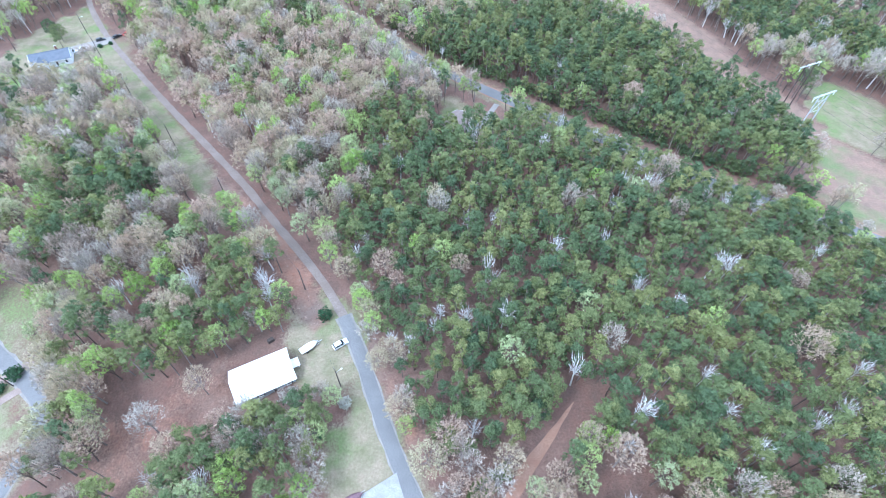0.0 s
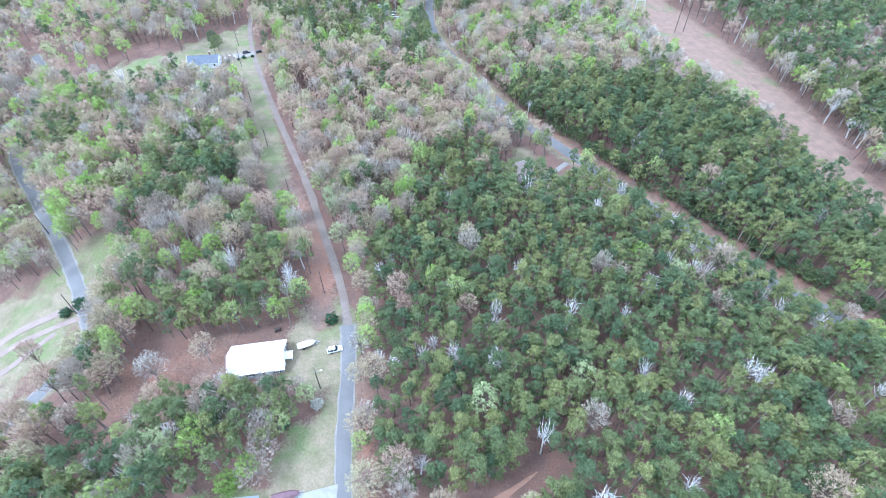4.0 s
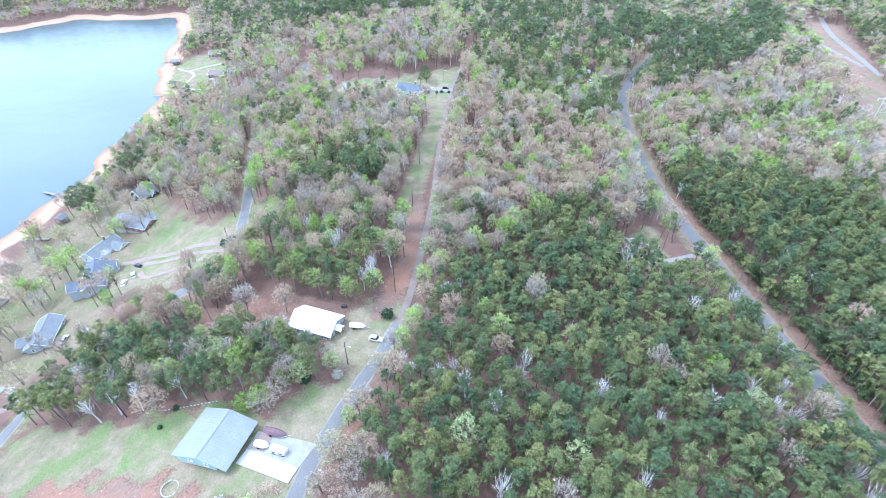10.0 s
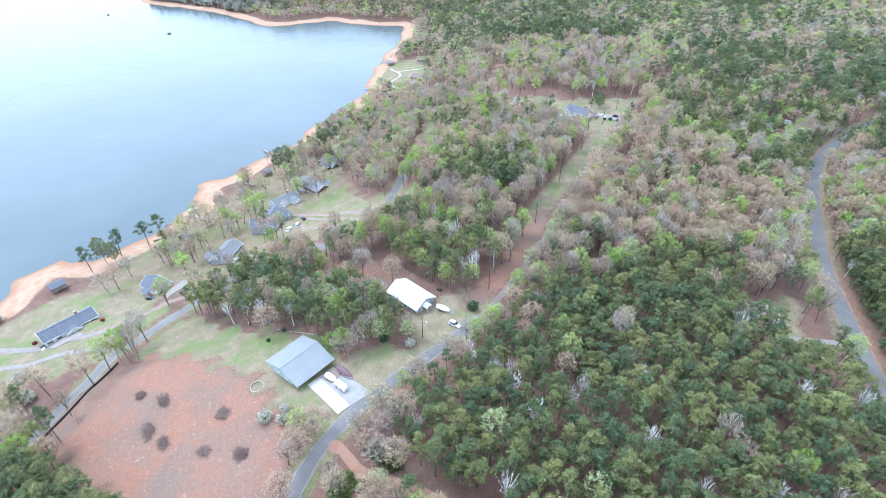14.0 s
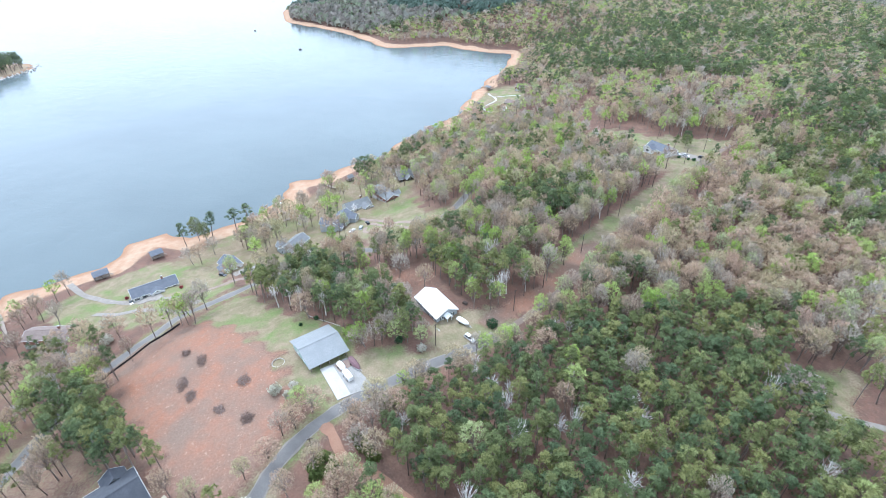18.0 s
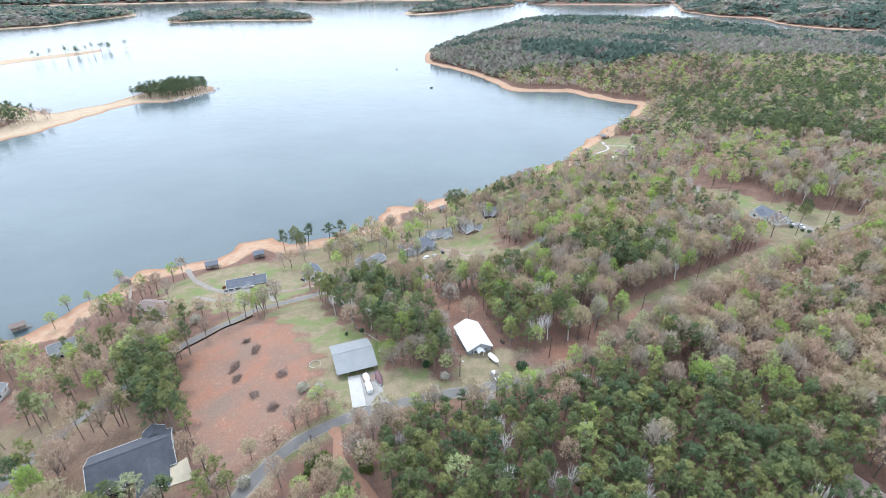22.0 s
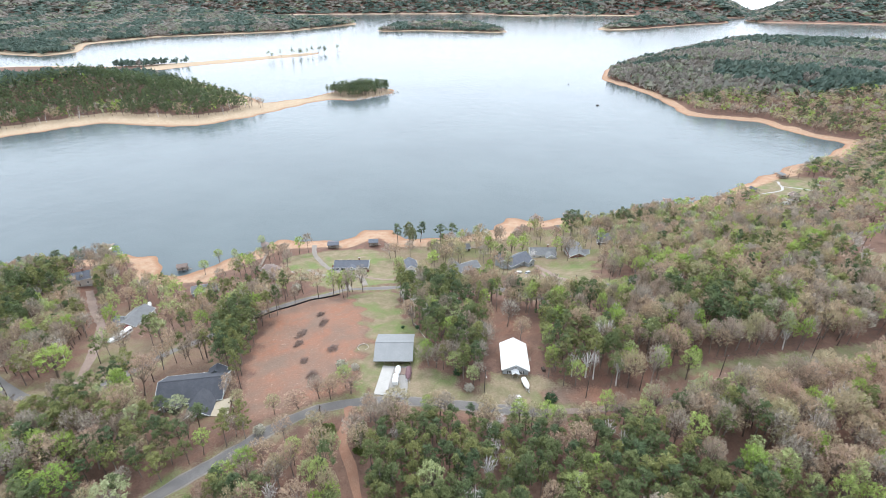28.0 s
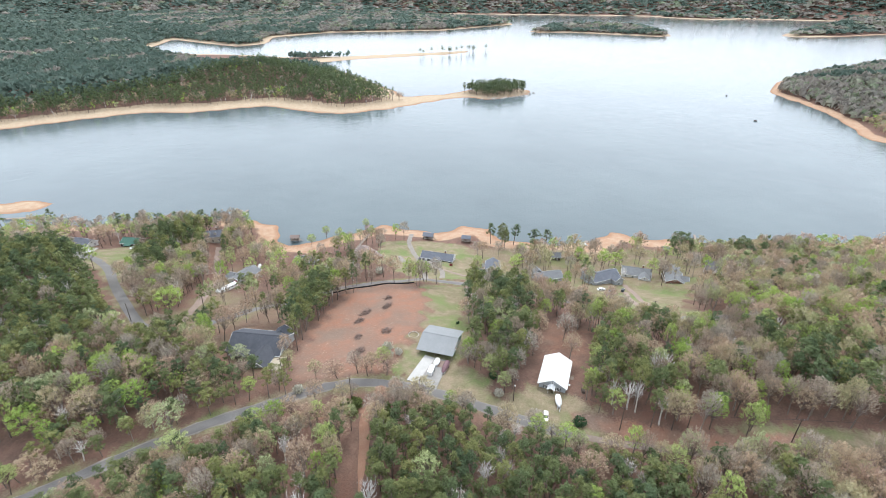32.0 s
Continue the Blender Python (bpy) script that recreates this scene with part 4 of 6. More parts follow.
def plant(rng, x, y):
    """Which of the points take a tree, and of which kind (0 pine, 1 bare, 2 tan, 3 lime)."""
    d = inland(x, y)
    ok = height(x, y) > np.where(y < -440, 1.9, 2.7)
    ok &= ~(away([(-640, -1150), (-1054, -1090), (-1330, -1032)], x, y) < 60)
    ok &= ~((d < 30) & (y < 60) & (y > -215) & (x > -340))
    for poly in CLEAR:
        ok &= ~inside(poly, x, y)
    for line, w in ROADS:
        ok &= away(line, x, y) > w
    for px, py, r in PLOTS:
        ok &= np.hypot(x - px, y - py) > r
    thin = np.zeros(x.shape, bool)
    for poly in SPARSE:
        thin |= inside(poly, x, y)
    strip = inside(PINE_STRIP, x, y)
    thin &= ~strip
    ok &= ~thin | (rng.rand(len(x)) < 0.33)
    ok &= ~inside(HOUSE_BACK, x, y) | (rng.rand(len(x)) < 0.1)
    pp = np.clip(0.07 + 0.14 * field_noise(x, y, 31.0), 0.02, 0.3)
    for poly, v in PINE_ZONES:
        pp = np.where(inside(poly, x, y), v + 0.12 * field_noise(x, y, 9.0), pp)
    pp = np.where((np.hypot(x, y) > 480) & (pp < 0.45), pp + 0.12 + 0.3 * (field_noise(x, y, 60.0) > 0.35), pp)
    pp = np.where(thin | (d < 45), pp * 0.3, pp)
    pp = np.where((inside(DARK_YARD, x, y) | inside(WEST_YARD, x, y)) & ~strip, 0.34, pp)
    far_pine = (y < -450) & (x > -800)
    pp = np.where(far_pine, np.where((d < 85) & (field_noise(x, y, 26.0) > 0.15), 0.35, 0.85), pp)
    ok &= ~((x < -500) & (y > -640) & (y < -440))
    lime = np.clip(0.31 + 0.2 * field_noise(x + 300, y, 23.0), 0.08, 0.5)
    tan = np.clip(0.36 + 0.3 * field_noise(x, y + 500, 29.0), 0.1, 0.75)
    warm = inside(TAN_ZONE, x, y)
    pp, lime, tan = np.where(warm, pp * 0.5, pp), np.where(warm, lime * 0.4, lime), np.where(warm, 0.72, tan)
    lime, tan = np.where(pp > 0.6, lime * 0.55, lime), np.where(pp > 0.6, tan * 0.3, tan)
    u, w = rng.rand(len(x)), rng.rand(len(x))
    kind = np.where(u < pp, 0, np.where(w < lime, 3, np.where(w < lime + tan, 2, 1)))
    kind = np.where((kind == 1) & (rng.rand(len(x)) < np.where(pp > 0.5, 0.65, 0.08)), 4, kind)
    return ok, kind


def scatter_points(rng, x0, x1, y0, y1, step):
    gx, gy = np.meshgrid(np.arange(x0, x1, step), np.arange(y0, y1, step * 0.866))
    gx = gx + (np.arange(gx.shape[0]) % 2)[:, None] * step / 2
    return (gx + rng.uniform(-0.36, 0.36, gx.shape) * step).ravel(), (gy + rng.uniform(-0.36, 0.36, gy.shape) * step).ravel()


def join(shapes, pick, x, y, z, rot, size, tall, tone):
    """Many trees as plain arrays."""
    vs, fs, ix, tn, k = [], [], [], [], 0
    for s, parts_ in enumerate(shapes):
        sel = np.where(pick == s)[0]
        if not len(sel):
            continue
        c_, s_ = np.cos(rot[sel])[:, None] * size[sel][:, None], np.sin(rot[sel])[:, None] * size[sel][:, None]
        for v, f, slot in parts_:
            if not len(v):
                continue
            px = v[None, :, 0] * c_ - v[None, :, 1] * s_ + x[sel][:, None]
            py = v[None, :, 0] * s_ + v[None, :, 1] * c_ + y[sel][:, None]
            pzz = v[None, :, 2] * tall[sel][:, None] + z[sel][:, None]
            vs.append(np.stack([px, py, pzz], 2).reshape(-1, 3).astype(np.float32))
            fs.append((f[None] + (np.arange(len(sel)) * len(v))[:, None, None] + k).reshape(-1, 3))
            ix.append(np.full(len(f) * len(sel), slot))
            tn.append(np.repeat(tone[sel], len(v)))
            k += len(v) * len(sel)
    return np.vstack(vs), np.vstack(fs), np.concatenate(ix), np.concatenate(tn)


NAMES = ["pine", "bare", "tan", "lime", "pale"]
WOODS = {"pine": ("pine_woods", "dense stand of dark green pines"), "bare": ("bare_woods", "leafless grey hardwood woods"),
         "tan": ("budding_woods", "hardwood woods in tan spring bud"), "lime": ("spring_woods", "scattered fresh light green spring trees"), "pale": ("pale_woods", "scattered leafless trees with whitish limbs")}
rng = np.random.RandomState(7)
shapes0, shapes1, shapes2, shapes3 = kinds(0), kinds(1), kinds(2), kinds(3)
CENTRE = (-8, 62)
shapes0["broad"] = [[(*b, 0), (*c_, 1)] for b, c_ in (broad_pine(120 + i) for i in range(2))]
for k in [*NAMES, "broad"]:
    protos = []
    for i, shp in enumerate(shapes0[k]):
        wood = [(v, f) for v, f, s in shp if s == 0 and len(v)]
        leaf = [(v, f) for v, f, s in shp if s == 1 and len(v)]
        ms = []
        for nm, group_, mt in (("trunk", wood, TREE_MATS[k][0]), ("crown", leaf, TREE_MATS[k][1])):
            off = np.cumsum([0] + [len(v) for v, f in group_])
            ms.append(raw_mesh(nm, np.vstack([v for v, f in group_]), np.vstack([f + o for (v, f), o in zip(group_, off)]), [mt]))
        protos.append(ms)
    shapes0[k] = protos


def tree_thing(k, i, x, y, size, tall, rot, label=""):
    nm, lab, cat = TREE_TEXT[k]
    root = new(nm)
    root.empty_display_size = 1.0
    root.matrix_basis = Matrix.Translation((x, y, ground(x, y))) @ Matrix.Rotation(rot, 4, "Z") @ Matrix.Diagonal((size, size, tall, 1))
    tagged(root, label or lab, cat, cat + "s in the woods")
    for nm2, me in zip(("trunk", "crown"), shapes0[k][i % len(shapes0[k])]):
        o = new(nm2, me)
        o.parent = root
    return root


# close woods
x, y = scatter_points(rng, -330, 330, -330, 420, 4.5)
inner = np.hypot((x + 30) / 300, (y - 60) / 330) < 1
ok, kind = plant(rng, x, y)
ok &= inner & in_sight(x, y) & (rng.rand(len(x)) < np.where(kind == 0, 0.95, np.where(kind == 4, 0.8, 0.6)))
x, y, kind = x[ok], y[ok], kind[ok]
z = height(x, y)
size, tall = rng.uniform(0.8, 1.3, len(x)), rng.uniform(0.7, 1.08, len(x))
stand = inside(PINE_ZONES[0][0], x, y)
size, tall = size * np.where(kind == 0, np.where(stand, 1.0, 1.1), 0.98), tall * np.where(kind == 0, np.where(stand, 0.98, 1.15), 1.1)
young = np.maximum(1 - smooth(8, 34, away(LANE_LOW, x, y)), 0.9 * (1 - smooth(6, 14, away(HIGHWAY, x, y))))
tall, size = tall * (1 - 0.38 * young), size * (1 - 0.15 * young)
rot, tone = rng.uniform(0, 6.28, len(x)), rng.rand(len(x))
reach_ = np.hypot(x - CENTRE[0], y - CENTRE[1])
for j, k in enumerate(NAMES):
    sel = np.where(kind == j)[0]
    order = sel[np.argsort(reach_[sel])]
    for i in order[:170]:
        tree_thing(k, i, float(x[i]), float(y[i]), float(size[i]), float(tall[i]), float(rot[i]))
    rest = order[170:]
    pick = rng.randint(0, len(shapes1[k]), len(rest))
    v, f, ix, tn = join(shapes1[k], pick, x[rest], y[rest], z[rest], rot[rest], size[rest], tall[rest], tone[rest])
    tagged(new(WOODS[k][0], raw_mesh(WOODS[k][0], v, f, TREE_MATS[k][2:], ix, tn)), WOODS[k][1], "woods", kind="stuff")

# low young pines along the far side of the wider road
edge = HIGHWAY[(HIGHWAY[:, 1] > 125) & (HIGHWAY[:, 1] < 262)]
edge = np.vstack([edge + np.array([5.2, 6.6]), edge + np.array([7.0, 8.8])]) + rng.normal(size=(2 * len(edge), 2)) * 0.7
x, y = edge[:, 0], edge[:, 1]
v, f, ix, tn = join(shapes1["pine"], rng.randint(0, 8, len(x)), x, y, height(x, y) - 2.2, rng.uniform(0, 6.28, len(x)), rng.uniform(0.6, 1.0, len(x)), rng.uniform(0.35, 0.65, len(x)), rng.rand(len(x)) * 0.6)
tagged(new("edge_woods", raw_mesh("edge_woods", v, f, TREE_MATS["pine"][2:], ix, tn)), "low young pines at the edge of the road cut", "woods", kind="stuff")

# the wooded islet at the end of the sand spit
x, y = scatter_points(rng, -770, -600, -600, -440, 7.0)
ok = (x < -628) & (inland(x, y) > 9)
x, y = x[ok], y[ok]
v, f, ix, tn = join(shapes1["pine"], rng.randint(0, 8, len(x)), x, y, height(x, y), rng.uniform(0, 6.28, len(x)), rng.uniform(1.3, 1.9, len(x)), rng.uniform(0.75, 1.35, len(x)), rng.rand(len(x)) * 0.4)
tagged(new("islet_woods", raw_mesh("islet_woods", v, f, TREE_MATS["pine"][2:], ix, tn)), "bushy dark pines covering the small islet", "woods", kind="stuff")

# scattered pines on the long sand bar
u = rng.rand(70) ** 1.3
x, y = -640 - 690 * u + rng.normal(size=70) * 10, -1140 + 105 * u + rng.normal(size=70) * 12
ok = (inland(x, y) > 6) & (np.abs(np.sin(u * 17)) > 0.45)
x, y = x[ok], y[ok]
v, f, ix, tn = join(shapes2["pine"], rng.randint(0, 8, len(x)), x, y, height(x, y), rng.uniform(0, 6.28, len(x)), rng.uniform(1.4, 2.2, len(x)), rng.uniform(0.7, 1.4, len(x)), rng.rand(len(x)) * 0.4)
tagged(new("bar_woods", raw_mesh("bar_woods", v, f, TREE_MATS["pine"][2:], ix, tn)), "thin line of pines along the low sand bar", "woods", kind="stuff")

# woods further off
x, y = scatter_points(rng, -900, 700, -900, 900, 8.5)
outer = np.hypot((x + 30) / 300, (y - 60) / 330) >= 1
ok, kind = plant(rng, x, y)
ok &= outer & in_sight(x, y)
x, y, kind = x[ok], y[ok], kind[ok]
z = height(x, y)
size, tall = rng.uniform(0.95, 1.35, len(x)), rng.uniform(0.85, 1.25, len(x))
size, tall = size * np.where(kind == 0, 1.3, 1.05), tall * np.where(kind == 0, 1.2, 1.0)
rot, tone = rng.uniform(0, 6.28, len(x)), rng.rand(len(x)) * np.where(kind == 0, np.where(y < -440, 0.3, 0.55), 1.0)
near_ring = np.hypot((x + 60) / 420, (y - 60) / 430) < 1
size = size * np.where(near_ring | (y < -440), 1.0, 1.15)
tall = tall * np.where(y < -440, 1.2, 1.0)
z = z - np.where(near_ring, 0.0, 3.5)
for shapes, ring_sel, note in ((shapes2, near_ring, ", behind the nearer trees"), (shapes3, ~near_ring, ", further off")):
    for j, k in enumerate(NAMES):
        sel = np.where((kind == j) & ring_sel)[0]
        pick = rng.randint(0, len(shapes[k]), len(sel))
        v, f, ix, tn = join(shapes[k], pick, x[sel], y[sel], z[sel], rot[sel], size[sel], tall[sel], tone[sel])
        tagged(new(WOODS[k][0], raw_mesh(WOODS[k][0], v, f, TREE_MATS[k][2:], ix, tn)), WOODS[k][1] + note, "woods", kind="stuff")


# far woods, crown by crown, coarser with distance
def crown_lump(seed):
    """A distant crown as a loose heap of leaf sprays."""
    r = np.random.RandomState(seed)
    d = r.normal(size=(12, 3))
    d /= np.linalg.norm(d, axis=1)[:, None]
    d[:, 2] = np.abs(d[:, 2])
    p = d * np.array([0.62, 0.62, 0.5]) * r.uniform(0.6, 1.1, (12, 1)) + np.array([0, 0, 0.42])
    v, f = leaves(r, p, 0.62, d + np.array([0, 0, 0.5]), 0.9, 1.0)
    return [(v, f, 0)]


lumps = [crown_lump(i) for i in range(6)]
for step, r0, r1, hh in ((11.5, 0, 1500, 14), (19.0, 1500, 2700, 16), (34.0, 2700, 4300, 20), (52.0, 4300, 6800, 24)):
    x, y = scatter_points(rng, -r1, r1, -r1, r1, step)
    r = np.hypot(x, y)
    ok = (r >= r0) & (r < r1) & ~((x > -900) & (x < 560) & (y > -900) & (y < 900))
    ok &= in_sight(x, y) & ((r < 1500) | ((y < 1.1 * np.abs(x) + 300) & (x < 200)))
    x, y = x[ok], y[ok]
    ok = (height(x, y) > 2.2) & (away([(-640, -1150), (-1054, -1090), (-1330, -1032)], x, y) > 70) & ~inside(LOW_POINT, x, y)
    x, y = x[ok], y[ok]
    z, r = height(x, y) - 0.5, np.hypot(x, y)
    pine_ = (field_noise(x, y, 110.0) + 0.5 * field_noise(x, y, 31.0) > np.where(r < 1500, 0.22, -0.05) - 0.6 * ((y < -450) & (x > -800)))
    pine_ |= (y < -440) & (y > -1180) & (x > -800) & (rng.rand(len(x)) < 0.85)
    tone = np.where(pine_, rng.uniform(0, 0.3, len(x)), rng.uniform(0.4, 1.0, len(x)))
    size = rng.uniform(0.75, 1.1, len(x)) * step
    tall = rng.uniform(0.75, 1.25, len(x)) * hh
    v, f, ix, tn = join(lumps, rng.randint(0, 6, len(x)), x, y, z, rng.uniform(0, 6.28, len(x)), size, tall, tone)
    tagged(new("far_woods", raw_mesh("far_woods", v, f, [M_far_haze], None, tn)), "distant mixed pine and hardwood forest canopy with haze put into its tones", "woods", kind="stuff")


# ---- houses ----
def gable_walls(g, cx, cy, L, W, z0, z1, rise, along="x"):
    """A block of walls with a gable at each end of its ridge."""
    def P(a, b, z):
        return (cx + a, cy + b, z) if along == "x" else (cx - b, cy + a, z)
    a, b = L / 2, W / 2
    v = [P(-a, -b, z0), P(a, -b, z0), P(a, b, z0), P(-a, b, z0), P(-a, -b, z1), P(a, -b, z1), P(a, b, z1), P(-a, b, z1), P(-a, 0, z1 + rise), P(a, 0, z1 + rise)]
    return g.add(v, [(0, 1, 5, 4), (2, 3, 7, 6), (1, 2, 6, 9, 5), (3, 0, 4, 8, 7), (3, 2, 1, 0)])


def gable_roof(g, cx, cy, L, W, z1, rise, over=0.45, t=0.16, along="x"):
    def P(a, b, z):
        return (cx + a, cy + b, z) if along == "x" else (cx - b, cy + a, z)
    a, b = L / 2 + over, W / 2
    k = rise / b
    top, low, e = z1 + rise + 0.14, z1 + 0.14 - k * over, b + over
    for s in (-1, 1):
        pts = [P(-a, 0, top), P(a, 0, top), P(a, s * e, low), P(-a, s * e, low)]
        g.slab(*(pts if s < 0 else pts[::-1]), t)
    return g


def roof_ribs(roof_ob, L, W, z1, rise, step, mat, over=0.45):
    """Standing seams on a metal roof, each a part of it."""
    a, b = L / 2 + over, W / 2
    k = rise / b
    top, low, e = z1 + rise + 0.14, z1 + 0.14 - k * over, b + over
    m = int(2 * a / step)
    for s in (-1, 1):
        r = [(-0.03, 0, top + 0.05), (0.03, 0, top + 0.05), (0.03, s * e, low + 0.05), (-0.03, s * e, low + 0.05)]
        me = Geo().slab(*(r if s < 0 else r[::-1]), 0.06).mesh("seam")
        me.materials.append(mat)
        for i in range(m + 1):
            part("seam", me, None, roof_ob, loc=(-a + 2 * a * i / m, 0, 0))


def bar_frame(w, h, t=0.12, d=0.1):
    g = Geo()
    for px, pz_, sx, sz in ((0, h / 2, w + t, t), (0, -h / 2, w + t, t), (-w / 2, 0, t, h - t), (w / 2, 0, t, h - t), (0, 0, w - t, 0.05)):
        g.box(px, 0, pz_, sx, d, sz)
    return g


def opening(parent, x_, y_, z_, turn, w, h, shutters=False, door=False, door_mat=None):
    """A window or door on a wall; turn is the way it faces."""
    m = Matrix.Translation((x_, y_, z_)) @ Matrix.Rotation(radians(turn) + math.pi / 2, 4, "Z")
    fr = part("door" if door else "window", bar_frame(w, h), M_trim, parent)
    fr.matrix_basis = m
    part("leaf" if door else "pane", Geo().box(0, 0.02, 0, w - 0.1, 0.06, h - 0.1), door_mat if door and door_mat else M_glass, fr)
    if not door:
        part("sill", Geo().box(0, -0.06, -h / 2 - 0.09, w + 0.3, 0.16, 0.06), M_trim, fr)
    if shutters:
        for s in (-1, 1):
            part("shutter", Geo().box(s * (w / 2 + 0.32), 0, 0, 0.42, 0.06, h + 0.1), M_shutter, fr, "black shutter")
    return fr


def rake(parent, cx, cy, half, low, top, along, side):
    """White boards under the two slopes of a gable end; side is the way it faces."""
    for s in (-1, 1):
        pts = [(0, 0, top), (s * half, 0, low), (s * half, 0, low - 0.32), (0, 0, top - 0.32)]
        near = [(cx + p, cy, z) if along == "y" else (cx, cy + p, z) for p, _, z in pts]
        step = (0, 0.1 * side, 0) if along == "y" else (0.1 * side, 0, 0)
        far_ = [(p[0] + step[0], p[1] + step[1], p[2]) for p in near]
        part("rake_board", Geo().add(near + far_, [(0, 1, 2, 3), (7, 6, 5, 4), (0, 4, 5, 1), (1, 5, 6, 2), (2, 6, 7, 3), (3, 7, 4, 0)]), M_trim, parent)


def house(name, x_, y_, rz, L, W, wall_h, rise, roof, wall, label, wings=(), shutters=False, chimney=False, porch=False, ribs=0.0, dormers=0, category="house"):
    c_, s_ = math.cos(radians(rz)), math.sin(radians(rz))
    zs = [ground(x_ + a * L / 2 * c_ - b * W / 2 * s_, y_ + a * L / 2 * s_ + b * W / 2 * c_) for a in (-1, 1) for b in (-1, 1)]
    floor_z = (min(zs) + max(zs)) / 2 + 0.25
    deep = floor_z - min(zs) + 0.6
    h = thing(name, x_, y_, rz, label, category, z=floor_z)
    part("foundation", Geo().box(0, 0, -deep / 2, L + 0.2, W + 0.2, deep - 0.02), M_concrete, h)
    part("wall", gable_walls(Geo(), 0, 0, L, W, 0, wall_h, rise), wall, h)
    rf = part("roof", gable_roof(Geo(), 0, 0, L, W, wall_h, rise), roof, h)
    if ribs:
        roof_ribs(rf, L, W, wall_h, rise, ribs, roof)
    k = rise / (W / 2)
    part("ridge_cap", Geo().box(0, 0, wall_h + rise + 0.17, L + 0.95, 0.35, 0.07), roof, h)
    for s in (-1, 1):
        part("fascia", Geo().box(0, s * (W / 2 + 0.46), wall_h - k * 0.45 - 0.03, L + 0.92, 0.05, 0.2), M_trim, h)
        part("gutter", Geo().box(0, s * (W / 2 + 0.54), wall_h - k * 0.45 + 0.03, L + 0.9, 0.11, 0.1), M_trim, h)
    for s in (-1, 1):
        rake(h, s * (L / 2 + 0.45), 0, W / 2 + 0.45, wall_h + 0.14 - k * 0.45, wall_h + rise + 0.14, "x", s)
    n_w = max(2, int(L / 3.6))
    for s in (-1, 1):
        for i in range(n_w):
            u = (i + 0.5) / n_w * L - L / 2
            skip = any(abs(u - wx) < ww / 2 + 0.6 and wy * s > 0 for wx, wy, wl, ww, wr in wings)
            if skip:
                continue
            if i == n_w // 2 and s < 0:
                opening(h, u, s * (W / 2 + 0.03), 1.1, -90 if s < 0 else 90, 1.0, 2.1, door=True, door_mat=M_dark_wood)
            else:
                opening(h, u, s * (W / 2 + 0.03), 1.6, -90 if s < 0 else 90, 1.1, 1.4, shutters)
        opening(h, s * (L / 2 + 0.03), -W * 0.22, 1.6, 0 if s > 0 else 180, 1.0, 1.3, shutters)
        opening(h, s * (L / 2 + 0.03), W * 0.22, 1.6, 0 if s > 0 else 180, 1.0, 1.3, shutters)
        opening(h, s * (L / 2 + 0.03), 0, wall_h + rise * 0.35, 0 if s > 0 else 180, 0.8, 0.9)
    for wx, wy, wl, ww, wr in wings:
        side = 1 if wy > 0 else -1
        wing = part("wing", gable_walls(Geo(), wx, wy, wl, ww, -deep * 0.9, wall_h - 0.03, wr, "y"), wall, h)
        part("wing_roof", gable_roof(Geo(), wx, wy, wl, ww, wall_h + 0.02, wr, along="y"), roof, wing)
        part("wing_ridge", Geo().box(wx, wy, wall_h + wr + 0.19, 0.34, wl + 0.9, 0.07), roof, wing)
        for e in (-1, 1):
            part("wing_fascia", Geo().box(wx + e * (ww / 2 + 0.46), wy + side * wl * 0.22, wall_h - wr / (ww / 2) * 0.45, 0.05, wl * 0.5, 0.2), M_trim, wing)
        rake(wing, wx, wy + side * (wl / 2 + 0.45), ww / 2 + 0.45, wall_h + 0.16 - wr / (ww / 2) * 0.45, wall_h + 0.16 + wr, "y", side)
        opening(h, wx, wy + side * (wl / 2 + 0.04), 1.6, 90 * side, min(2.2, ww * 0.35), 1.5, shutters)
        opening(h, wx, wy + side * (wl / 2 + 0.04), wall_h + wr * 0.3, 90 * side, 0.8, 0.8)
    if chimney:
        ch = part("chimney", Geo().box(L * 0.22, 0.9, wall_h + rise * 0.9, 0.9, 0.7, rise + 1.2), M_brick, h, "brick chimney")
        part("chimney_cap", Geo().box(L * 0.22, 0.9, wall_h + rise * 1.4 + 0.66, 1.1, 0.9, 0.12), M_concrete, ch)
    if porch:
        pw = min(5.0, L * 0.4)
        dk = part("porch", Geo().box(0, -W / 2 - 1.3, -0.1, pw, 2.5, 0.2).box(0, -W / 2 - 1.3, -deep / 2, pw - 0.3, 2.3, deep - 0.25), M_wood, h, "grey timber porch")
        part("porch_roof", Geo().slab((-pw / 2 - 0.2, -W / 2 - 2.8, wall_h - 0.75), (pw / 2 + 0.2, -W / 2 - 2.8, wall_h - 0.75),
                                      (pw / 2 + 0.2, -W / 2 - 0.02, wall_h + 0.05), (-pw / 2 - 0.2, -W / 2 - 0.02, wall_h + 0.05), 0.12), roof, dk)
        for s in (-1, 1):
            part("post", Geo().box(s * (pw / 2 - 0.15), -W / 2 - 2.4, (wall_h - 0.9) / 2, 0.14, 0.14, wall_h - 0.9), M_trim, dk)
    for i in range(dormers):
        u = (i - (dormers - 1) / 2) * 4.2
        dm = part("dormer", gable_walls(Geo(), u, -W * 0.24, 2.6, 1.7, wall_h + 0.2, wall_h + rise * 0.75, 0.6, "y"), wall, h)
        part("dormer_roof", gable_roof(Geo(), u, -W * 0.24, 2.6, 1.7, wall_h + rise * 0.75, 0.6, 0.2, 0.1, "y"), roof, dm)
        opening(h, u, -W * 0.24 - 1.34, wall_h + rise * 0.5, -90, 0.8, 0.9)
    return h


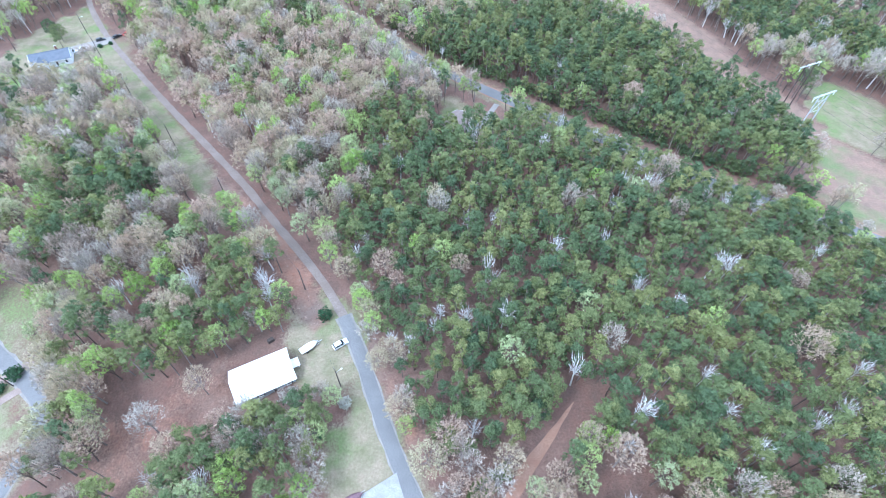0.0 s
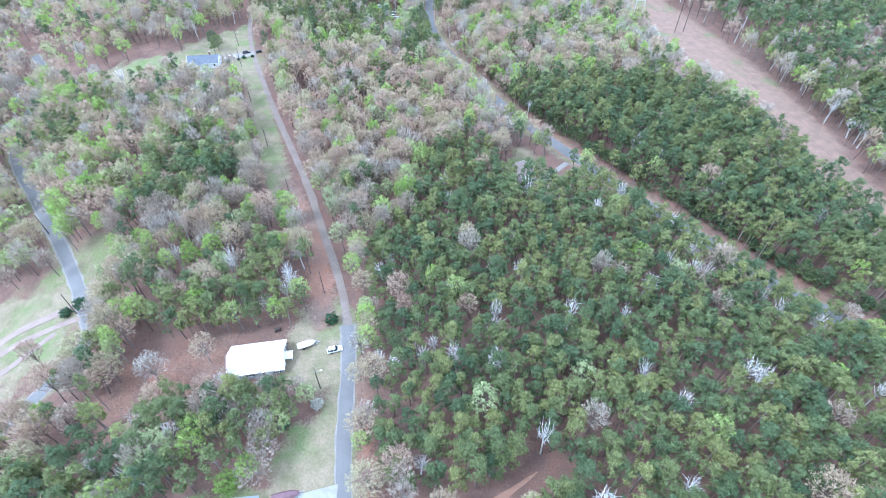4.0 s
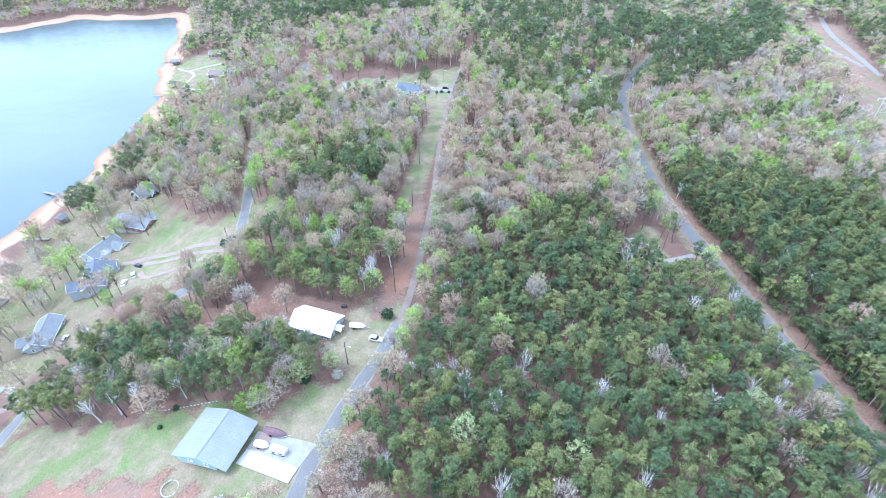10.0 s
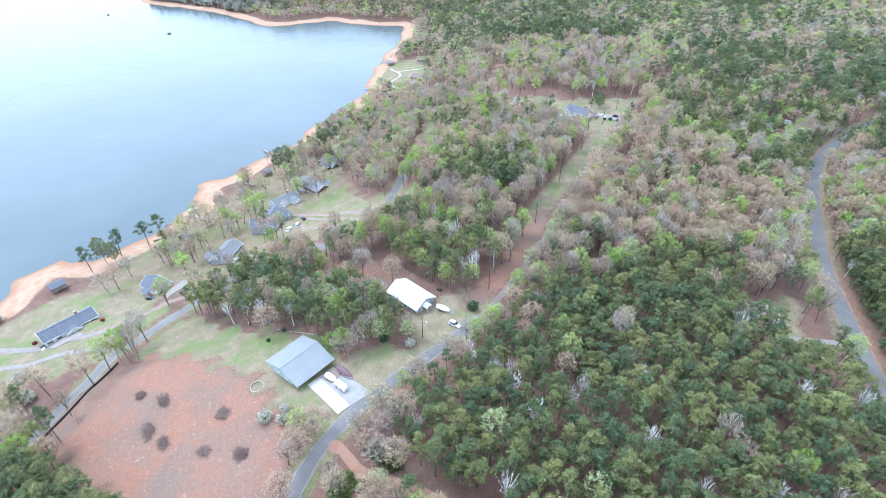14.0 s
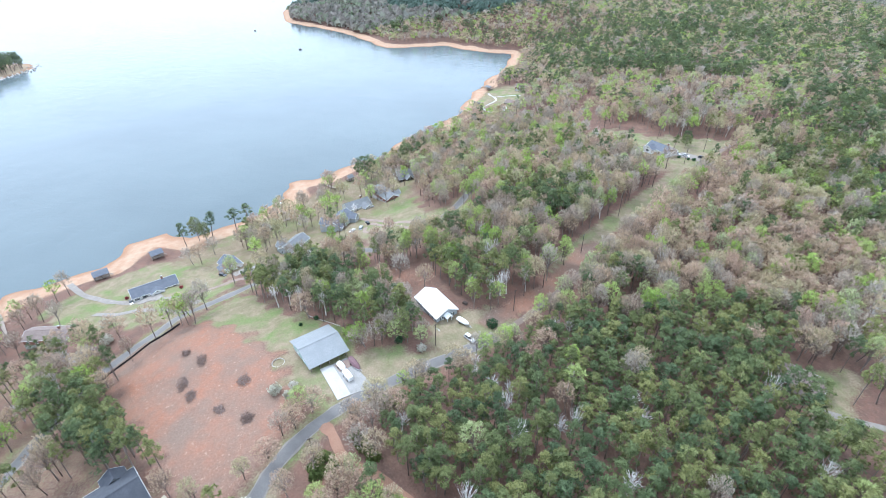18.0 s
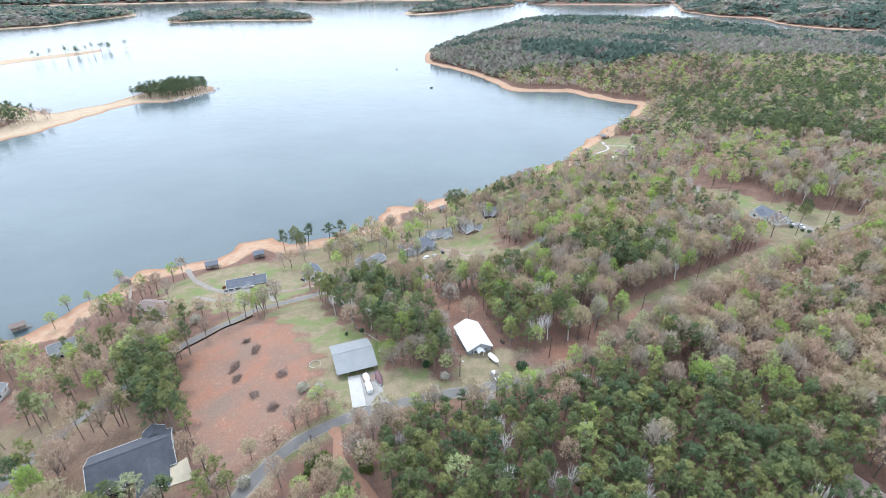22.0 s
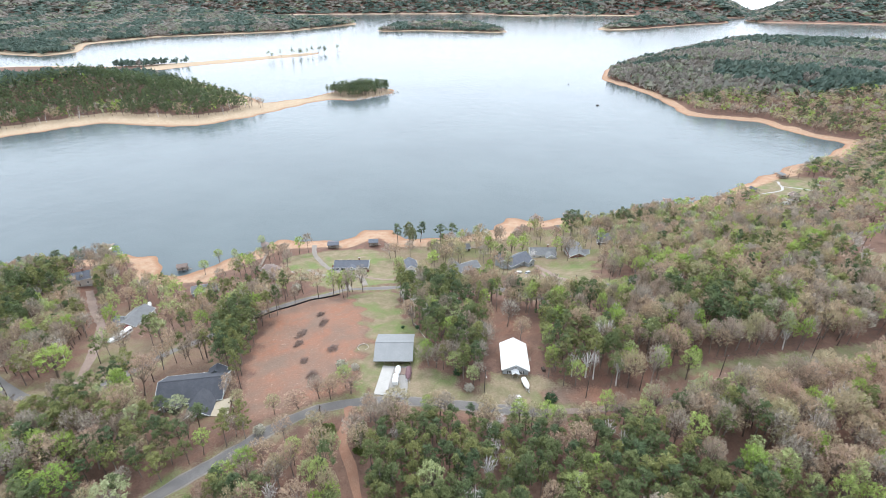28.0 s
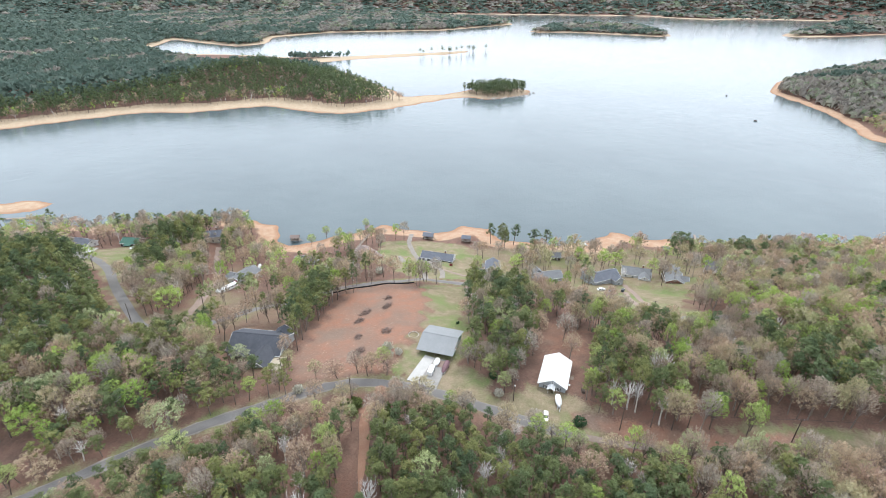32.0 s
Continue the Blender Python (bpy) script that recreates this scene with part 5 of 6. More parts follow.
# the house with the white roof
wh = house("house", -49.6, 60.7, 27, 15.5, 9.7, 3.0, 2.6, M_white_metal, M_grey_wall, "grey-sided house with a bright white metal gable roof", shutters=True, ribs=0.9)
part("entry_roof", gable_roof(Geo(), 8.75, -0.2, 2.6, 2.4, 2.6, 0.8, 0.25, 0.12), M_white_metal, wh, "small white gable over the entry")
part("entry_deck", Geo().box(8.85, -0.2, -0.2, 2.4, 2.2, 0.25).box(10.45, -0.2, -0.55, 0.8, 1.8, 0.2).box(11.15, -0.2, -0.8, 0.7, 1.8, 0.2), M_wood, wh)
for s in (-1, 1):
    part("post", Geo().box(9.85, -0.2 + s * 0.95, 1.3, 0.12, 0.12, 2.7), M_trim, wh)
part("side_deck", Geo().box(-1.5, 6.0, -0.15, 3.0, 1.9, 0.2).box(-1.5, 6.9, 0.5, 3.0, 0.08, 0.08).box(-2.9, 6.0, 0.5, 0.08, 1.9, 0.08), M_wood, wh)
part("air_unit", Geo().box(2.6, 5.7, -0.1, 0.9, 0.9, 0.9), M_steel, wh)

# the barn with the grey metal roof and an open front
zb = ground(-31.7, 16.1) + 0.2
barn = thing("barn", -31.7, 16.1, 120, "open-fronted barn with a grey metal roof and pale green walls", "barn", z=zb)
part("foundation", Geo().box(0, 1.8, -0.9, 13.6, 12.4, 1.76), M_concrete, barn)
roof_ribs(part("roof", gable_roof(Geo(), 0, 0, 14.6, 16.6, 3.0, 2.6, 0.4, 0.1), M_grey_metal, barn), 14.6, 16.6, 3.0, 2.6, 0.75, M_grey_metal, 0.4)
part("ridge_cap", Geo().box(0, 0, 5.78, 15.3, 0.5, 0.06), M_grey_metal, barn)
for s in (-1, 1):
    part("gable_wall", Geo().add([(s * 6.9, -4.5, 0), (s * 6.9, 8.1, 0), (s * 6.9, 8.1, 2.9), (s * 6.9, 0, 5.4), (s * 6.9, -4.5, 4.0),
                                  (s * 6.7, -4.5, 0), (s * 6.7, 8.1, 0), (s * 6.7, 8.1, 2.9), (s * 6.7, 0, 5.4), (s * 6.7, -4.5, 4.0)],
                                 [(0, 1, 2, 3, 4), (9, 8, 7, 6, 5), (0, 5, 6, 1), (1, 6, 7, 2), (2, 7, 8, 3), (3, 8, 9, 4), (4, 9, 5, 0)]), M_green_wall, barn)
    opening(barn, s * 6.95, 3.5, 1.6, 0 if s > 0 else 180, 1.2, 1.0)
    opening(barn, s * 6.95, -1.5, 1.6, 0 if s > 0 else 180, 1.2, 1.0)
part("back_wall", Geo().box(0, 8.0, 1.45, 13.4, 0.2, 2.9), M_green_wall, barn)
part("inner_wall", Geo().box(0, -4.4, 2.0, 13.4, 0.2, 3.9), M_dark_wood, barn, "dark timber wall under the open front")
for i in range(3):
    part("barn_door", Geo().box(-4.4 + 4.4 * i, -4.53, 1.4, 3.2, 0.06, 2.8), M_white_wall if i == 1 else M_dark_wood, barn)
for i in range(5):
    part("post", Geo().box(-6.8 + 3.4 * i, -7.9, 1.3, 0.18, 0.18, 2.9), M_wood, barn)
part("beam", Geo().box(0, -7.9, 2.78, 14.0, 0.2, 0.25), M_wood, barn)
for i in range(5):
    part("rafter", Geo().slab((-6.8 + 3.4 * i - 0.06, -8.0, 2.9), (-6.8 + 3.4 * i + 0.06, -8.0, 2.9), (-6.8 + 3.4 * i + 0.06, -4.5, 4.0), (-6.8 + 3.4 * i - 0.06, -4.5, 4.0), 0.2), M_wood, barn)


def flat_patch(name, corners, mat, label, lift=0.2, cells=8, category="slab"):
    """A slab that follows the ground between four corners."""
    a, b, c_, d = (np.array(p, float) for p in corners)
    u = np.linspace(0, 1, cells + 1)
    U, V = np.meshgrid(u, u)
    xy = ((1 - U) * (1 - V))[..., None] * a + (U * (1 - V))[..., None] * b + (U * V)[..., None] * c_ + ((1 - U) * V)[..., None] * d
    zt = height(xy[..., 0], xy[..., 1]) + lift
    vs = np.concatenate([xy, zt[..., None]], 2).reshape(-1, 3)
    m = cells + 1
    fs = [(i * m + j, i * m + j + 1, (i + 1) * m + j + 1, (i + 1) * m + j) for i in range(cells) for j in range(cells)]
    lowv = vs - np.array([0, 0, 0.5])
    k = len(vs)
    edge = [j for j in range(m)] + [i * m + cells for i in range(1, m)] + [cells * m + j for j in range(cells - 1, -1, -1)] + [i * m for i in range(cells - 1, 0, -1)]
    fs += [(e0, k + e0, k + e1, e1) for e0, e1 in zip(edge, edge[1:] + edge[:1])]
    g = Geo().add(np.vstack([vs, lowv]), fs)
    return tagged(part(name, g, mat), label, category, kind="structure")


flat_patch("pavement_barn_slab", [(-22.1, 17.2), (-6.9, 24.3), (-11.0, 35.6), (-27.0, 26.0)], M_apron, "worn grey gravel apron in front of the barn")
flat_patch("pavement_barn_walk", [(-22.3, 16.9), (-6.7, 24.1), (-8.7, 28.2), (-24.1, 21.0)], M_concrete, "pale concrete strip leading from the lane to the barn", 0.24)
flat_patch("pavement_house_drive", [(22.6, -24.7), (18.0, -21.9), (25.5, -14.4), (28.6, -19.8)], M_cream, "pale concrete drive beside the dark-roofed house")
flat_patch("pavement_lake_pad", [(-113, -90), (-106, -84), (-112, -74), (-119, -80)], M_gravel, "pale parking pad before the lake house")
flat_patch("pavement_cottage_pad", [(-128, -44), (-122, -40), (-130, -30), (-137, -34)], M_gravel, "gravel pad before the shore cottage")
flat_patch("pavement_white_pad", [(60, -252), (50, -246), (44, -262), (56, -270)], M_concrete, "white drive before a low white house")
flat_patch("pavement_north_pad", [(-186, 236), (-172, 248), (-176, 254), (-192, 244)], M_gravel, "gravel parking bay beside the lane")
flat_patch("planting_bed", [(-23.5, 21.8), (-19.6, 24.0), (-22.2, 28.4), (-26.0, 26.2)], M_track, "bare earth bed edged in timber", 0.3)

# the large dark-roofed house
house("house", 22.2, -37.2, 129.3, 22.4, 15.0, 3.0, 3.9, M_dark_shingle, M_grey_wall, "large grey house with dark slate-coloured shingle roofs and white gables",
      wings=((5.0, -10.2, 10.2, 8.2, 3.0), (-5.8, -7.8, 3.2, 6.4, 2.2), (6.4, 7.9, 3.6, 6.0, 2.0)), shutters=True, chimney=False)
# shore houses
house("house", -13.5, -146, 24, 17, 11, 3.0, 2.3, M_grey_shingle, M_white_wall, "white house with a pale grey shingle roof below the loop lane", wings=((3.5, -6.5, 5, 6, 1.7),))
house("house", -24, -227, 150, 13, 9, 4.6, 3.2, M_blue_shingle, M_cream_wall, "tall house with a steep blue-grey roof and two dormers", dormers=2, chimney=True)
house("house", -59, -150, 139, 15, 9, 3.0, 2.2, M_grey_shingle, M_grey_wall, "low grey house under bare trees near the water", wings=((-3, -5.4, 4, 5, 1.5),))
house("house", -122.5, -83, 121, 22, 9.5, 3.0, 2.4, M_blue_shingle, M_white_wall, "long white lake house with a blue-grey roof", wings=((0.5, -5.4, 3.4, 6, 1.6),), shutters=True, porch=False, chimney=True)
house("cottage", -138, -47, 40, 11, 9, 3.2, 2.8, M_blue_shingle, M_white_wall, "small white cottage with a blue-grey roof", category="cottage", porch=True)
house("house", -90, -118, 88, 20, 9, 2.8, 1.9, M_brown_shingle, M_brick, "low brick house with a brown roof among bare trees", wings=((6.5, -5.2, 4, 6, 1.5),), chimney=True)
house("house", -172, 13, 160, 19, 9.5, 4.2, 2.6, M_blue_shingle, M_grey_wall, "two-storey grey house with a blue-grey metal roof and carport", wings=((-4.5, 6.8, 7, 7, 2.2), (6, -6, 5, 6, 1.8)))
house("house", -199, 22, 120, 17, 10, 3.0, 2.8, M_grey_shingle, M_white_wall, "white gabled house with a grey shingle roof", wings=((4.5, -6.5, 6, 6.5, 2.2),), chimney=True)
house("house", -207, 42, 30, 20, 10, 3.0, 2.3, M_grey_shingle, M_brick, "long grey-roofed house behind bare trees", wings=((4, 6.0, 4, 6, 1.6),))
house("chalet", -237, 56, 110, 11, 10, 3.2, 4.4, M_grey_shingle, M_dark_wood, "dark timber chalet with a steep grey roof", category="house", wings=((2.0, -5.5, 4, 5, 2.6),))
house("house", -151, -13, 150, 17, 9, 3.2, 2.4, M_grey_shingle, M_grey_wall, "grey two-part house half hidden by bare trees", wings=((-4, 6, 4, 5, 1.8),))
house("house", -192, -36, 130, 9, 7, 3.0, 2.0, M_grey_shingle, M_dark_wood, "small dark shed-like house close to the shore")
house("house", 24, -252, 130, 13, 9, 3.0, 2.2, M_green_roof, M_dark_wood, "dark cabin with a green metal roof", porch=True)
house("house", 50, -275, 118, 15, 9, 3.0, 2.4, M_blue_shingle, M_white_wall, "white house with a blue-grey roof and a wide drive", wings=((4, -5.6, 4, 5.5, 1.7),))
house("house", 60, -300, 118, 15, 9, 3.0, 2.4, M_brown_shingle, M_cream_wall, "tan-roofed house near the inlet")
house("house", 4.5, 177, 40, 13, 9.5, 2.9, 2.0, M_brown_shingle, M_brick, "brown-roofed house among the pines by the wider road", porch=True)
house("house", -193, 229, 25, 17, 10, 3.0, 2.5, M_blue_shingle, M_white_wall, "white house with a blue-grey roof in a clearing", wings=((-4.5, -6, 5, 7, 2.0),), chimney=True)
house("house", -310, 181, 40, 18, 10, 3.2, 2.4, M_grey_shingle, M_white_wall, "white house with a grey roof beside the upper shore lane", porch=True)
house("house", -424, 184, 40, 14, 9, 3.0, 2.4, M_brown_shingle, M_dark_wood, "dark brown house between the beach lawns")
house("house", -482, 212, 60, 18, 10, 3.2, 2.6, M_brown_shingle, M_brick, "brown house on the lawn above the far beach")
house("shed", -408, 174, 30, 6, 5, 2.6, 1.6, M_white_metal, M_white_wall, "small white shed with a white roof", category="shed")
house("house", -168, 400, 30, 16, 9, 3.0, 2.2, M_brown_shingle, M_cream_wall, "tan house in a small clearing among pines")

ribbon("drive_brown_house", curve([(15, 176), (20, 185), (25, 195)]), 2.6, M_gravel, "pale concrete drive between pines beside the brown house", 0.13, 0.1, "drive")


# ---- vehicles ----
def car(x_, y_, rz, paint_mat, label, suv=False, category="car"):
    c_ = thing("car", x_, y_, rz, label, category, "parked cars")
    top, L = (1.68 if suv else 1.45), 4.7
    prof = [(-2.35, 0.35), (-2.35, 0.85), (-2.2, 0.98), (-1.75, 1.02), (1.05, 0.98), (2.15, 0.84), (2.35, 0.6), (2.35, 0.35)]
    g = Geo()
    k = len(prof)
    g.add([(px, s * 0.9 * (0.96 if pz_ < 0.5 else 1), pz_) for s in (-1, 1) for px, pz_ in prof],
          [tuple(range(k)), tuple(range(2 * k - 1, k - 1, -1))] + [(i, k + i, k + (i + 1) % k, (i + 1) % k) for i in range(k)])
    part("body", g, paint_mat, c_)
    rear = -2.1 if suv else -1.75
    low = [(rear, -0.86, 1.0), (1.0, -0.86, 0.99), (1.0, 0.86, 0.99), (rear, 0.86, 1.0)]
    up = [(rear + 0.35, -0.68, top), (0.2, -0.68, top), (0.2, 0.68, top), (rear + 0.35, 0.68, top)]
    cab = part("cabin", Geo().add(low + up, [(0, 1, 5, 4), (1, 2, 6, 5), (2, 3, 7, 6), (3, 0, 4, 7)]), M_glass, c_, "dark glass")
    part("roof", Geo().slab((rear + 0.33, -0.7, top + 0.05), (0.25, -0.7, top + 0.05), (0.25, 0.7, top + 0.05), (rear + 0.33, 0.7, top + 0.05), 0.06), paint_mat, c_)
    for s in (-1, 1):
        for px in (rear + 0.2, -0.55, 0.65):
            part("pillar", Geo().slab((px + 0.12, s * 0.74, top), (px + 0.2, s * 0.74, top), (px + 0.24, s * 0.89, 1.0), (px + 0.1, s * 0.89, 1.0), 0.05), paint_mat, cab)
        part("headlight", Geo().box(2.3, s * 0.65, 0.72, 0.12, 0.35, 0.14), M_lamp_glass, c_)
        part("tail_light", Geo().box(-2.34, s * 0.7, 0.8, 0.06, 0.25, 0.22), M_car_red, c_)
        part("mirror", Geo().box(0.75, s * 1.0, 1.05, 0.14, 0.2, 0.14), paint_mat, c_)
        for px in (-1.45, 1.45):
            w = part("tyre", Geo().tube([(px, s * 0.72, 0.33), (px, s * 0.93, 0.33)], [0.34, 0.34], 14), M_rubber, c_)
            part("rim", Geo().tube([(px, s * 0.925, 0.33), (px, s * 0.945, 0.33)], [0.21, 0.19], 10), M_steel, w)
    return c_


car(-29.5, 71.0, 35, M_car_white, "white hatchback parked on the grass by the lane", True)
car(-172.0, 253.5, 52, M_car_black, "dark car parked beside the lane")
car(-167.6, 256.6, 52, M_car_red, "red car parked beside the lane")
car(-184, 242, 30, M_car_white, "white car on the gravel bay by the house")
car(-188, 238, 30, M_car_white, "white van-like car near the house", True)
car(-179, 250, 40, M_car_black, "dark pickup-sized car by the lane", True)
car(-166, 30, 200, M_car_black, "black car under the carport of the grey house", True)
car(-160, 26, 170, M_car_silver, "silver car on the gravel drive")
car(-157, 21, 150, M_car_white, "white car on the lawn beside the drive")
car(-140, -8, 140, M_car_silver, "silver car by the half-hidden grey house")
car(-137, -1, 120, M_car_white, "white car by the half-hidden grey house")
car(-128.5, -49, 60, M_car_black, "black car beside the shore cottage")
car(-113.0, -91.5, 30, M_car_black, "dark car at the end of the lake house")
car(-124, 321, 100, M_car_white, "white car in a small clearing among pines")
car(-122, 327, 95, M_car_silver, "silver car in a small clearing among pines")
car(-123, 334, 85, M_car_white, "white car in a small clearing among pines", True)
car(-126, 340, 70, M_car_black, "dark car in a small clearing among pines")
car(53, -256, 100, M_car_black, "dark car on the white drive")
car(27, -238, 20, M_car_white, "white car beside the green-roofed cabin")
for vx, vy, vr, vm in ((-122, 328, 30, M_car_white), (-127, 322, 40, M_car_silver), (-115, 335, 0, M_car_white), (-110, 333, 60, M_car_silver), (-120, 312, 20, M_car_black),
                       (-118, 341, 80, M_car_white), (-107, 342, 10, M_car_white)):
    car(vx, vy, vr, vm, "old car standing in the cluttered lot", True)


def boat(x_, y_, rz, L, mat, label, cover=None, z=None, trailer=True):
    b_ = thing("boat", x_, y_, rz, label, "boat", "boats", z=z)
    g, ring = Geo(), []
    st = [(-0.5, 0.42, 0.55), (-0.2, 0.5, 0.5), (0.15, 0.48, 0.5), (0.35, 0.32, 0.55), (0.5, 0.02, 0.75)]
    vs = []
    for u, hw, keel in st:
        w = hw * 2.3
        vs += [(u * L, -w, 1.25), (u * L, -w * 0.75, keel + 0.1), (u * L, 0, keel - 0.08), (u * L, w * 0.75, keel + 0.1), (u * L, w, 1.25)]
    m = len(st)
    fs = [(i * 5 + j, i * 5 + j + 1, (i + 1) * 5 + j + 1, (i + 1) * 5 + j) for i in range(m - 1) for j in range(4)] + [(4, 3, 2, 1, 0)]
    part("hull", g.add(vs, fs), mat, b_)
    cv = []
    for u, hw, keel in st:
        w = hw * 2.36
        cv += [(u * L, -w, 1.27), (u * L, -w * 0.5, 1.27 + 0.75 * min(1, hw * 2)), (u * L, w * 0.5, 1.27 + 0.75 * min(1, hw * 2)), (u * L, w, 1.27)]
    part("cover", Geo().add(cv, [(i * 4 + j, (i + 1) * 4 + j, (i + 1) * 4 + j + 1, i * 4 + j + 1) for i in range(m - 1) for j in range(3)] + [(0, 1, 2, 3)]), cover or mat, b_)
    if trailer:
        t_ = part("trailer", Geo().box(0.1 * L, -0.55, 0.42, L * 0.95, 0.1, 0.12).box(0.1 * L, 0.55, 0.42, L * 0.95, 0.1, 0.12).box(L * 0.62, 0, 0.42, L * 0.25, 0.12, 0.12)
                  .box(-0.2 * L, 0, 0.36, 0.1, 1.9, 0.1), M_steel, b_)
        for s in (-1, 1):
            part("tyre", Geo().tube([(-0.2 * L, s * 0.95, 0.32), (-0.2 * L, s * 1.15, 0.32)], [0.32, 0.32], 12), M_rubber, t_)
    return b_


boat(-38.5, 70.0, 40, 5.6, M_gel, "white covered boat on a trailer before the house")
boat(-21.8, 29.2, 30, 7.0, M_gel, "pontoon boat under a maroon cover on the apron", M_cover)
boat(-21.5, 24.6, 32, 4.2, M_gel, "small white covered boat on the apron")
boat(-30, -163, 60, 5.5, M_gel, "white boat on a trailer behind the pale grey house")
boat(-66, -272, 20, 6.5, M_gel, "white boat on a lift at the dock", z=0.4, trailer=False)
boat(-235, -37, 100, 6.0, M_gel, "white covered boat at the beached dock", z=0.6, trailer=False)
boat(-990, -200, 40, 5.0, M_dark_wood, "small dark fishing boat out on the lake", z=-0.5, trailer=False)
boat(-800, -90, 100, 5.0, M_dark_wood, "small dark fishing boat out on the bay", z=-0.5, trailer=False)


def coach(name, x_, y_, rz, L, W, Hh, label, category):
    r_ = thing(name, x_, y_, rz, label, category)
    prof = [(-W / 2, 0.55), (-W / 2, Hh - 0.5), (-W / 2 + 0.35, Hh - 0.08), (0, Hh), (W / 2 - 0.35, Hh - 0.08), (W / 2, Hh - 0.5), (W / 2, 0.55)]
    vs, m = [], len(prof)
    ends = [(-L / 2, 0.86), (-L / 2 + 0.5, 1), (L / 2 - 0.8, 1), (L / 2, 0.82)]
    for u, k in ends:
        vs += [(u, py * k, 0.55 + (pz_ - 0.55) * (k + 1) / 2) for py, pz_ in prof]
    fs = [(i * m + j, (i + 1) * m + j, (i + 1) * m + (j + 1) % m, i * m + (j + 1) % m) for i in range(3) for j in range(m)]
    part("body", Geo().add(vs, fs + [tuple(range(m)), tuple(range(4 * m - 1, 3 * m - 1, -1))]), M_gel, r_)
    for i in range(int(L / 2.2)):
        for s in (-1, 1):
            part("window", Geo().box(-L / 2 + 1.4 + 2.0 * i, s * (W / 2 + 0.01), Hh * 0.62, 1.2, 0.05, 0.6), M_glass, r_)
    part("roof_unit", Geo().box(-L * 0.1, 0, Hh + 0.12, 1.0, 0.8, 0.28, taper=0.85), M_steel, r_)
    for px in (-L * 0.25, L * 0.32):
        for s in (-1, 1):
            part("tyre", Geo().tube([(px, s * (W / 2 - 0.3), 0.42), (px, s * (W / 2 + 0.0), 0.42)], [0.42, 0.42], 12), M_rubber, r_)
    return r_


coach("motor_coach", 5.0, -125.2, 11, 12.5, 2.7, 3.1, "long white motor coach parked beside the drive", "motor coach")
coach("camper", -129, 349, 25, 8.0, 2.5, 2.9, "white camper trailer in the cluttered lot", "camper")
coach("cargo_trailer", -16.4, 27.0, 30, 4.6, 2.2, 2.3, "white enclosed trailer on the concrete apron", "trailer")


# ---- boathouses and docks ----
def boathouse(x_, y_, rz, L, W, roof, label):
    zz = max(ground(x_, y_), 0.2)
    b_ = thing("boathouse", x_, y_, rz, label, "boathouse", "boathouses on the sand", z=zz - 0.3)
    nn = int(L / 0.5)
    me = Geo().box(0, 0, 1.75, L / nn - 0.04, W, 0.08).mesh("plank")
    me.materials.append(M_wood)
    for i in range(nn):
        part("plank", me, None, b_, loc=(-L / 2 + (i + 0.5) * L / nn, 0, 0))
    part("joist", Geo().box(0, -W / 2 + 0.3, 1.6, L, 0.12, 0.2).box(0, W / 2 - 0.3, 1.6, L, 0.12, 0.2).box(0, 0, 1.6, L, 0.12, 0.2), M_dark_wood, b_)
    for i in range(3):
        for s in (-1, 1):
            part("post", Geo().tube([(-L / 2 + 0.4 + i * (L - 0.8) / 2, s * (W / 2 - 0.3), -0.3), (-L / 2 + 0.4 + i * (L - 0.8) / 2, s * (W / 2 - 0.3), 4.2)], [0.12, 0.11], 7), M_dark_wood, b_)
    part("roof", gable_roof(Geo(), 0, 0, L - 0.4, W, 4.2, 1.3, 0.4, 0.14), roof, b_)
    part("rail", Geo().box(0, -W / 2, 2.7, L, 0.06, 0.1).box(0, W / 2, 2.7, L, 0.06, 0.1), M_wood, b_)
    part("stair", Geo().box(L / 2 + 0.4, 0, 1.35, 0.7, 1.2, 0.08).box(L / 2 + 1.0, 0, 0.95, 0.7, 1.2, 0.08).box(L / 2 + 1.6, 0, 0.55, 0.7, 1.2, 0.08), M_wood, b_)
    return b_


boathouse(-152, -126, 125, 8, 6.5, M_blue_shingle, "timber boathouse with a blue-grey roof standing on dry sand")
boathouse(-168, -100, 125, 7, 6, M_blue_shingle, "raised timber boathouse with a grey roof on the sand")
boathouse(-127, -172, 60, 6, 5, M_brown_shingle, "low brown-roofed boathouse at the end of a boardwalk")
boathouse(-446, 150, 40, 8, 7, M_dark_shingle, "dark-roofed boathouse on the far beach")
boathouse(-512, 176, 40, 8, 7, M_grey_shingle, "grey-roofed boathouse on the far beach")
boathouse(-262, 14, 130, 5, 5, M_grey_shingle, "small beach pavilion with a grey roof")
boathouse(-75, -198, 140, 7, 5, M_brown_shingle, "brown boathouse by the cove")


